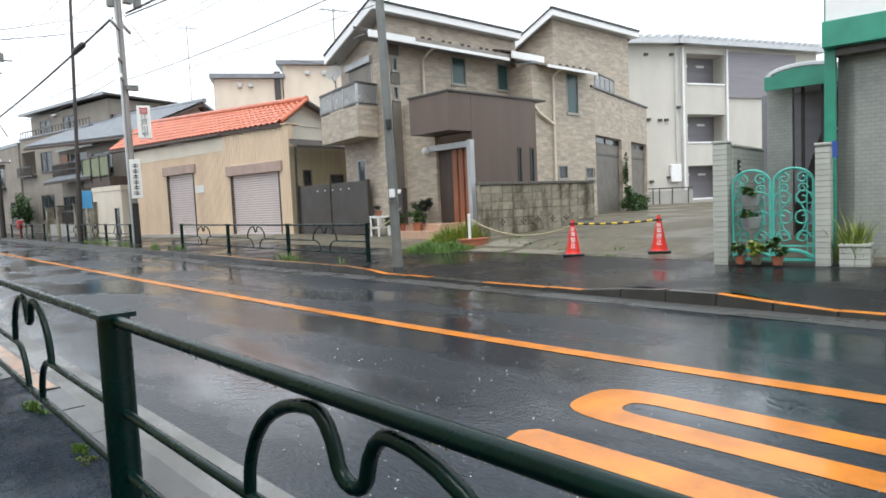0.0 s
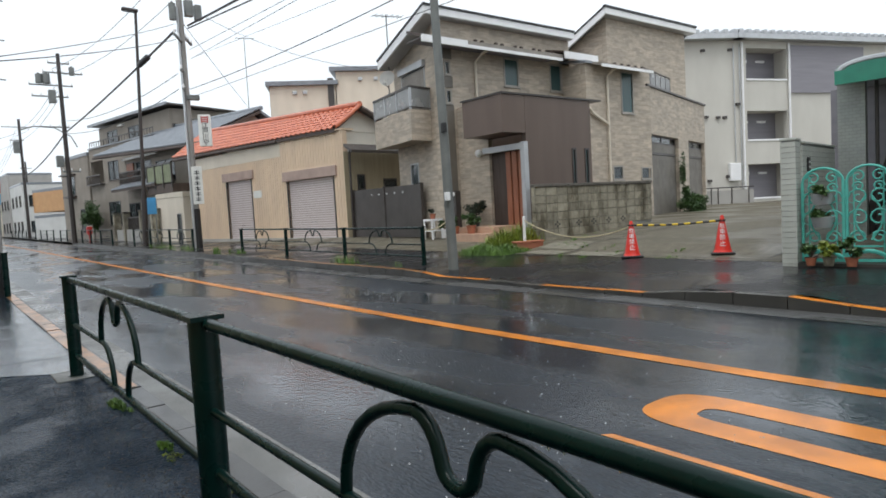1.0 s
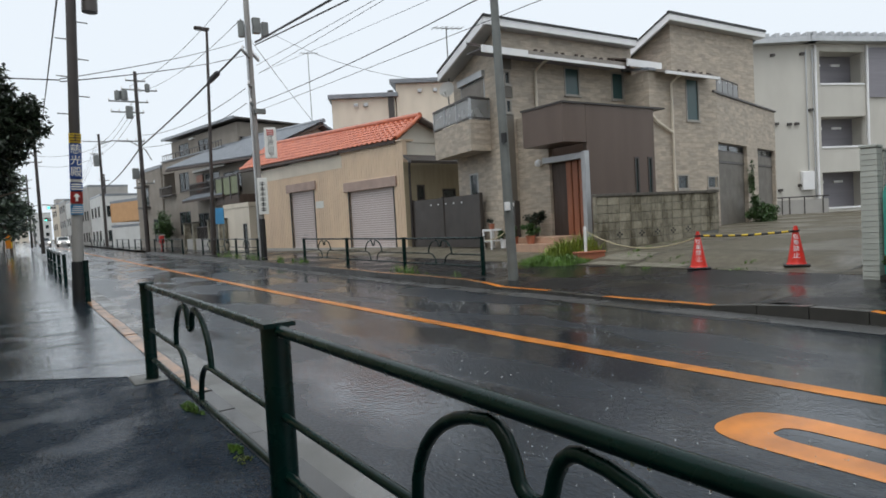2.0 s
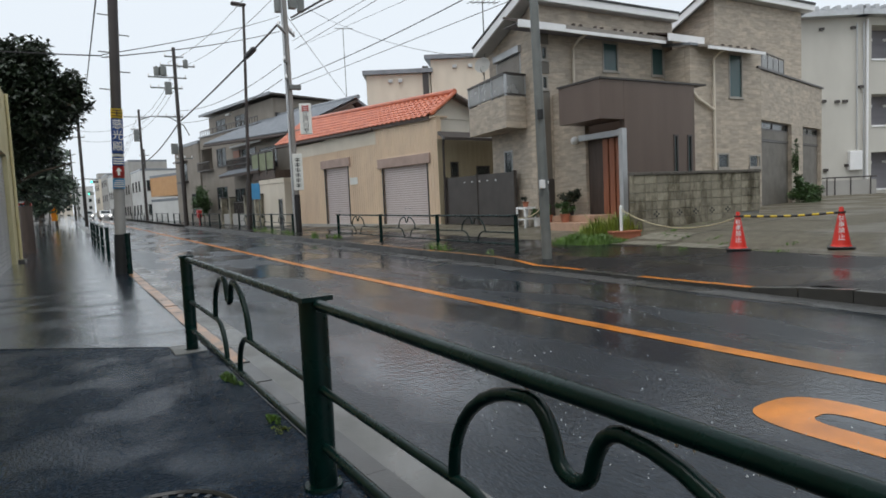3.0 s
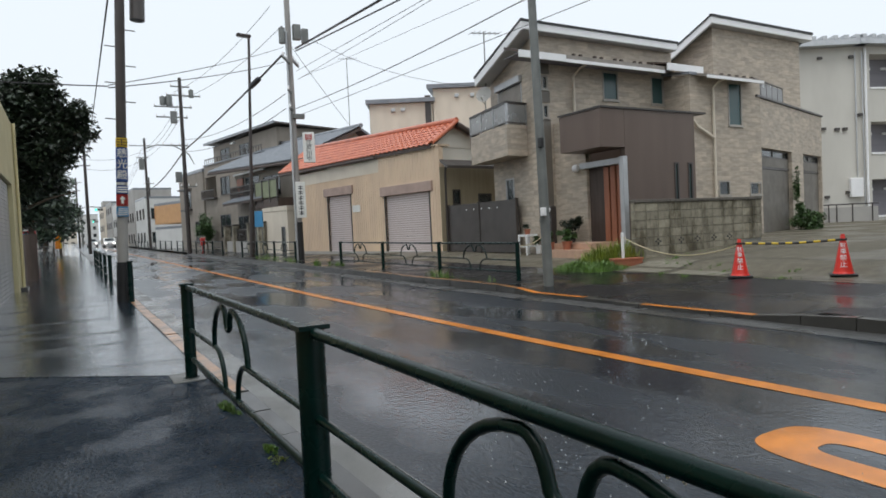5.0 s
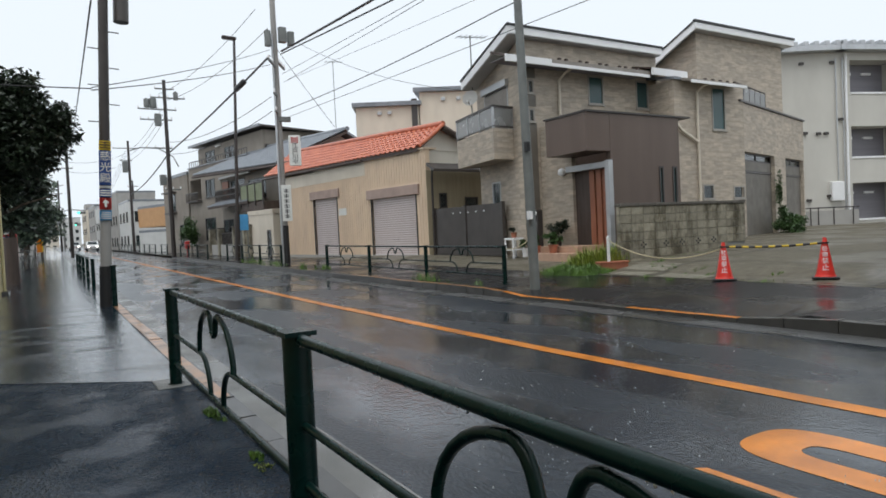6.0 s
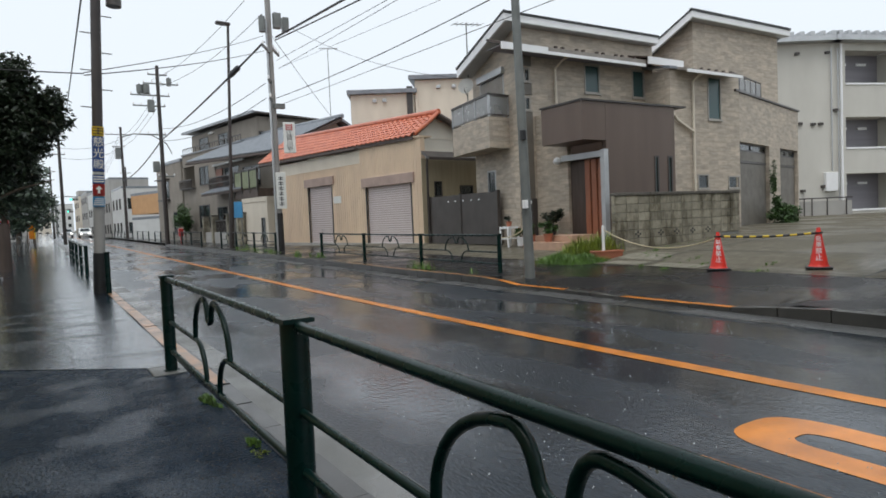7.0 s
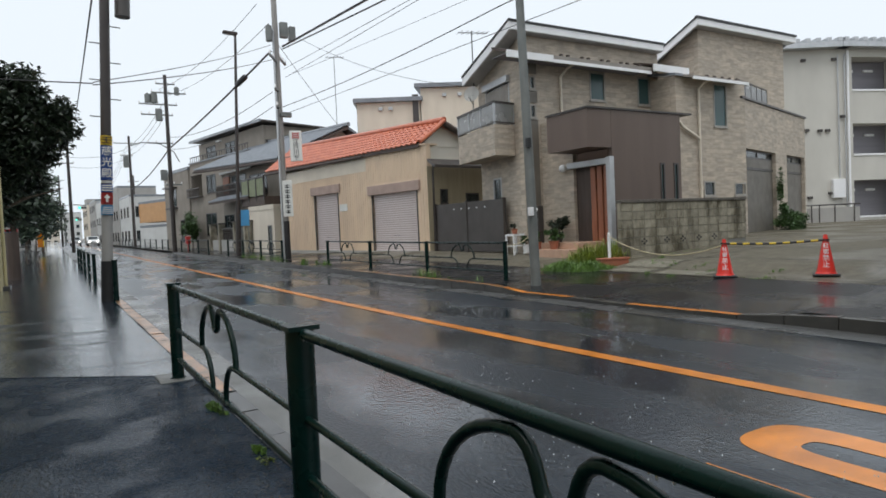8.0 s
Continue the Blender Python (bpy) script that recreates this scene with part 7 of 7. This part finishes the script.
wire((8.42, 26.4, 6.42), (9.0, 12.14, 6.17), 0.12, 0.014, "wavy overhead service cable")
wire((9.0, 12.14, 6.17), (9.6, -8.0, 6.3), 0.1, 0.014)
wire((8.38, 26.4, 6.08), (10.87, -8.0, 5.48), 0.05, 0.009)
wire((8.47, 24.2, 8.68), (11.9, 18.0, 5.8), 0.35, 0.008, "thin service wire to the house")
wire((8.4, 26.5, 9.0), (14.2, 34.6, 7.2), 0.05, 0.012)
wire((8.0, 26.5, 9.8), (7.0, 47, 10.8), 0.5, 0.012)
wire((7.6, 26.6, 10.6), (6.6, 47, 11.2), 0.5, 0.012)
wire((8.0, 26.4, 7.0), (7.0, 47, 8.0), 0.5, 0.015)
wire((8.0, 26.4, 6.4), (7.0, 47, 7.2), 0.5, 0.015)
wire((0.72, 13.9, 4.15), (8.0, 26.3, 8.3), 0.1, 0.012)
wire((0.72, 13.9, 4.2), (8.0, 26.3, 8.9), 0.1, 0.01)
wire((0.72, 13.9, 4.18), (-8, 14.5, 4.6), 0.15, 0.012)
wire((0.8, 13.9, 5.85), (1.6, 63, 8.7), 0.1, 0.018, "beaded bundle of overhead cables")
wire((1.4, 63, 7.6), (7.2, 77, 10.0), 0.5, 0.015)
wire((1.4, 63, 8.4), (7.3, 77, 11.0), 0.4, 0.015)
for dz in (0, 0.5, 1.0):
    wire((6.8, 47, 9.3 + dz), (7.2, 77, 10.2 + dz), 0.6, 0.014)
    wire((7.2, 77, 10.2 + dz), (8.0, 140, 9.5 + dz), 1.0, 0.014)


def closure():
    c = Vector((8.0, 26.3, 8.6)).lerp(Vector((7.0, 47, 7.15)), 0.2)
    d = Vector((7.0, 47, 7.2)) - Vector((8.0, 26.3, 8.65))
    d.normalize()
    bm = bmesh.new()
    add_tube(bm, [c - d * 0.75, c - d * 0.6, c + d * 0.6, c + d * 0.75], [0.05, 0.13, 0.13, 0.05], 10)
    tagged(part("cable_closure", bm, CABLE, smooth=True), "black splice closure on an overhead cable", "cable closure")


closure()


def garden_front():
    """Low wall with stone piers and iron fence before the older house."""
    g = thing("garden_front", "low stone garden wall with piers and iron fence", "garden wall", pose(9.2, 36.2, grade(36)))
    for y in (0.0, 2.4, 6.4, 9.0):
        box_part("pier", BLOCK, g, -0.2, 0.2, y - 0.2, y + 0.2, -0.05, 1.75, bevel=0.02)
        box_part("pier_cap", BLOCKCAP, g, -0.25, 0.25, y - 0.25, y + 0.25, 1.752, 1.83, bevel=0.02)
    box_part("low_wall", GREYWALL, g, -0.1, 0.1, 2.62, 6.18, -0.05, 0.75)
    box_part("low_wall", GREYWALL, g, -0.1, 0.1, 6.62, 8.78, -0.05, 0.75)
    for k in range(22):
        y = 2.75 + 0.155 * k
        box_part("fence_bar", FRAME, g, -0.015, 0.015, y, y + 0.03, 0.75, 1.5)
    box_part("fence_rail", FRAME, g, -0.02, 0.02, 2.62, 6.18, 1.42, 1.47)
    box_part("gate_panel", GATEBROWN, g, -0.03, 0.03, 0.22, 2.18, 0.05, 1.45)
    leaves("hedge", LEAF, None, (8.95, 51.8, 1.9), (0.6, 1.4, 1.1), 3000, 0.15, 71)
    tagged(bpy.data.objects["hedge"], "dark green garden shrubs behind the low wall", "hedge", kind="stuff")


garden_front()


def vehicle_far():
    m = thing("post_box", "small red post box on the far footway", "post box", pose(8.3, 49.5, grade(49)))
    box_part("box", REDSIGN, m, -0.16, 0.16, -0.16, 0.16, 0.45, 1.0, bevel=0.04)
    box_part("stem", REDSIGN, m, -0.05, 0.05, -0.05, 0.05, -0.02, 0.45)


vehicle_far()


def garden_tap():
    """Low white frame beside the garage and a gate post by the house corner."""
    f = thing("pipe_frame", "low white bent pipe frame standing in the lot", "frame", pose(16.6, 11.2, 0.42, 0, 0, 20))
    bm = bmesh.new()
    add_tube(bm, [(-0.3, 0, -0.02), (-0.3, 0, 0.38), (-0.26, 0, 0.42), (0.26, 0, 0.42), (0.3, 0, 0.38), (0.3, 0, -0.02)], 0.025, 8)
    part("hoop", bm, WHITEP, f, smooth=True)
    c = thing("gate_post", "dark brown gate post with a round white dial", "gate post", pose(11.55, 13.95, 0.3))
    box_part("post", GATEBROWN, c, -0.09, 0.09, -0.09, 0.09, -0.05, 1.0)
    box_part("cabinet", GATEBROWN, c, -0.095, 0.095, -0.095, 0.095, 1.0, 1.3, bevel=0.01)
    bm = bmesh.new()
    add_cyl(bm, 0.06, 0.06, 0, 0.05, 14)
    part("dial", bm, WHITEP, c, m=pose(-0.1, -0.02, 1.2, 0, -90))


garden_tap()


# ---- rain on the road and the rail ----
WATER = glass("rain_water", (0.85, 0.88, 0.9), rough=0.08, trans=0.55)


def rain_splashes():
    """Small crowns thrown up by raindrops, thickest where water stands on the far lane."""
    rnd_ = random.Random(91)
    verts, faces = [], []
    fields = [(5.3, 8.2, 0.45, 1.3, 260), (5.2, 5.2, 0.5, 1.2, 150), (5.5, 6.4, 0.9, 2.8, 260), (3.0, 4.0, 1.0, 2.5, 200), (2.2, 2.5, 0.6, 1.6, 120), (5.5, 14.0, 0.8, 4.0, 120)]
    for x, y, sx, sy, n in fields:
        for _ in range(n):
            px, py = x + sx * max(-1.6, min(1.6, rnd_.gauss(0, 0.6))), y + sy * max(-1.6, min(1.6, rnd_.gauss(0, 0.6)))
            if not 1.5 < px < 6.5:
                continue
            z = road_z(px) + grade(py)
            r, h = rnd_.uniform(0.002, 0.006), rnd_.uniform(-0.009, 0.0)
            k = len(verts)
            lean = rnd_.uniform(-0.006, 0.006)
            verts += [(px - r, py - r, z), (px + r, py - r, z), (px, py + r, z), (px + lean, py, z + h + 0.012)]
            faces += [(k, k + 1, k + 3), (k + 1, k + 2, k + 3), (k + 2, k, k + 3), (k, k + 2, k + 1)]
    me = bpy.data.meshes.new("rain_splashes")
    me.from_pydata(verts, [], faces)
    me.materials.append(WATER)
    tagged(new("rain_splashes", me), "small raindrop splashes on the wet road", "splashes", kind="stuff")


rain_splashes()


def rail_drops():
    rnd_ = random.Random(92)
    bm = bmesh.new()
    y = -0.6
    while y < 5.6:
        y += rnd_.uniform(0.015, 0.09)
        r = rnd_.uniform(0.002, 0.0042)
        q = bmesh.ops.create_icosphere(bm, subdivisions=1, radius=r)
        bmesh.ops.transform(bm, matrix=pose(0.715 + rnd_.uniform(-0.004, 0.004), y, 0.765 - 0.0225 - r * 0.6) @ Matrix.Diagonal((1, 1, 1.4, 1)), verts=q["verts"])
    tagged(part("rail_drops", bm, WATER, smooth=True), "raindrops hanging under the green top rail", "raindrops", kind="stuff")


rail_drops()


def gravel():
    """Grit and fallen leaf bits gathered along the near kerb."""
    rnd_ = random.Random(93)
    verts, faces = [], []
    for _ in range(900):
        px, py, r = rnd_.gauss(0.62, 0.13), rnd_.uniform(1.2, 5.4), rnd_.uniform(0.0015, 0.007)
        if px > 0.82:
            continue
        k = len(verts)
        a = rnd_.uniform(0, 6.28)
        verts += [(px + r * math.cos(a + t), py + r * math.sin(a + t), 0.0) for t in (0, 2.1, 4.2)] + [(px, py, r * 0.9)]
        faces += [(k, k + 1, k + 3), (k + 1, k + 2, k + 3), (k + 2, k, k + 3)]
    me = bpy.data.meshes.new("kerbside_grit")
    me.from_pydata(verts, [], faces)
    me.materials.append(mat("brown_grit", (0.10, 0.075, 0.05), (0.04, 0.035, 0.03), rough=0.5, scale=30))
    tagged(new("kerbside_grit", me), "brown grit and leaf bits along the near kerb", "grit", kind="stuff")


gravel()


def soil_patch():
    """Sandy soil worn open round the foot of the steel pole."""
    rnd_ = random.Random(95)
    bm = bmesh.new()
    rings = []
    for k, z in ((1.0, -0.006), (0.75, 0.008), (0.3, 0.014)):
        rings.append([bm.verts.new((7.66 + 0.3 * k * c * w, 9.2 + 0.6 * k * s_ * w, z + ktop(9.1) * (0.9 - 0.35 * c * k) + 0.006))
                      for c, s_, w in ((math.cos(i * 0.2618), math.sin(i * 0.2618), rnd_.uniform(0.8, 1.15)) for i in range(24))])
    for p, q in zip(rings, rings[1:]):
        for i in range(24):
            bm.faces.new((p[i], p[(i + 1) % 24], q[(i + 1) % 24], q[i]))
    bm.faces.new(rings[-1])
    soil = mat("wet_sandy_soil", (0.16, 0.125, 0.085), (0.07, 0.058, 0.042), rough=0.8, scale=9, fine=90, bump=0.7)
    tagged(part("soil_patch", bm, soil), "sandy soil round the foot of the steel pole", "soil", kind="stuff")


soil_patch()


def footway_joints():
    """The lengthwise joint of the smooth footway, its cross joints, and the pads under the fence feet."""
    joint_mat = mat("pale_joint_filler", (0.10, 0.105, 0.11), (0.05, 0.054, 0.06), rough=0.25, scale=6, fine=60, bump=0.2, mix=0.7, wet=0.3)
    bm = bmesh.new()
    add_box(bm, 0.025, 0.043, 6.33, 13.4, 0.0, 0.0065)
    tagged(part("footway_joint", bm, joint_mat), "pale filled joint running along the wet footway", "joint", kind="structure")
    dark = mat("dark_joint_seal", (0.012, 0.014, 0.017), (0.02, 0.022, 0.026), rough=0.6, scale=6, fine=60, bump=0.3)
    bm = bmesh.new()
    for y in (13.45, 17.6, 22.0):
        add_box(bm, -1.28, 0.82, y, y + 0.09, 0.0, 0.007)
    tagged(part("footway_joint", bm, dark), "dark sealed joints across the wet footway", "joint", kind="structure")
    bm = bmesh.new()
    add_box(bm, 0.56, 0.815, 5.48, 5.86, -0.02, 0.009)
    bmesh.ops.bevel(bm, geom=list(bm.edges), offset=0.004, segments=1, affect="EDGES")
    tagged(part("footing_pad", bm, GUTTER), "small concrete pad round the foot of the fence", "concrete pad", kind="structure")


footway_joints()


def lot_joints():
    """Sawn joints and a few paler patched slabs in the concrete lot."""
    dark = mat("dark_lot_joint", (0.03, 0.03, 0.027), (0.05, 0.05, 0.045), rough=0.6, scale=6, fine=60, bump=0.3)
    bm = bmesh.new()
    for x in (9.95, 11.6, 13.6):
        for k in range(10):
            y = 0.6 + 0.95 * k
            v = [bm.verts.new((x + dx, y + dy, gz(x + dx) + 0.006)) for dx, dy in ((0, 0), (0.03, 0), (0.03, 0.95), (0, 0.95))]
            bm.faces.new(v)
    for y in (4.6, 8.7):
        for k in range(24):
            x = 9.8 + 0.4 * k
            v = [bm.verts.new((x + dx, y + dy, gz(x + dx) + 0.005)) for dx, dy in ((0, 0), (0.4, 0), (0.4, 0.03), (0, 0.03))]
            bm.faces.new(v)
    tagged(part("lot_joint", bm, dark), "dark joints between the slabs of the lot", "joint", kind="structure")
    pale = wet_ground("pale_patched_concrete", (0.15, 0.14, 0.11), (0.27, 0.25, 0.2), 0.3, 0.6, 1.2, 0.03, coat=0.0, spec=0.3, grain=90.0)
    for x0, x1, y0, y1 in ((9.84, 10.3, 7.4, 8.5), (9.86, 10.35, 8.8, 9.7), (10.5, 11.1, 8.8, 9.9)):
        bm = bmesh.new()
        xs = [x0, (x0 + x1) / 2, x1]
        rows = [[bm.verts.new((x, y, gz(x) + 0.009)) for x in xs] for y in (y0, y1)]
        for i in range(2):
            bm.faces.new((rows[0][i], rows[0][i + 1], rows[1][i + 1], rows[1][i]))
        tagged(part("patched_slab", bm, pale), "paler concrete slab patched into the lot", "slab", kind="structure")


lot_joints()


def manhole_cover():
    """Round iron cover set flush in the near footway, ribbed in rings."""
    c = thing("manhole_cover", "round dark iron cover set in the wet footway", "manhole cover", pose(0.08, 2.45, 0.0), kind="structure")
    iron = mat("wet_cast_iron", (0.03, 0.032, 0.035), (0.015, 0.016, 0.018), rough=0.35, scale=12, fine=120, bump=0.3, metal=0.4, wet=0.3)
    bm = bmesh.new()
    add_cyl(bm, 0.245, 0.245, -0.03, 0.004, 40)
    part("lid", bm, iron, c)
    for r in (0.3, 0.235, 0.18, 0.12):
        bm = bmesh.new()
        add_tube(bm, [(r * math.cos(k * math.pi / 24), r * math.sin(k * math.pi / 24), 0.003) for k in range(49)], 0.008 if r < 0.29 else 0.014, 6)
        part("ring" if r < 0.29 else "frame", bm, iron, c, smooth=True)
    for k in range(28):
        a = k * math.pi / 14
        bm = bmesh.new()
        add_box(bm, 0.255, 0.282, -0.012, 0.012, -0.02, 0.008)
        part("stud", bm, iron, c, m=pose(0, 0, 0, 0, 0, math.degrees(a)))


manhole_cover()
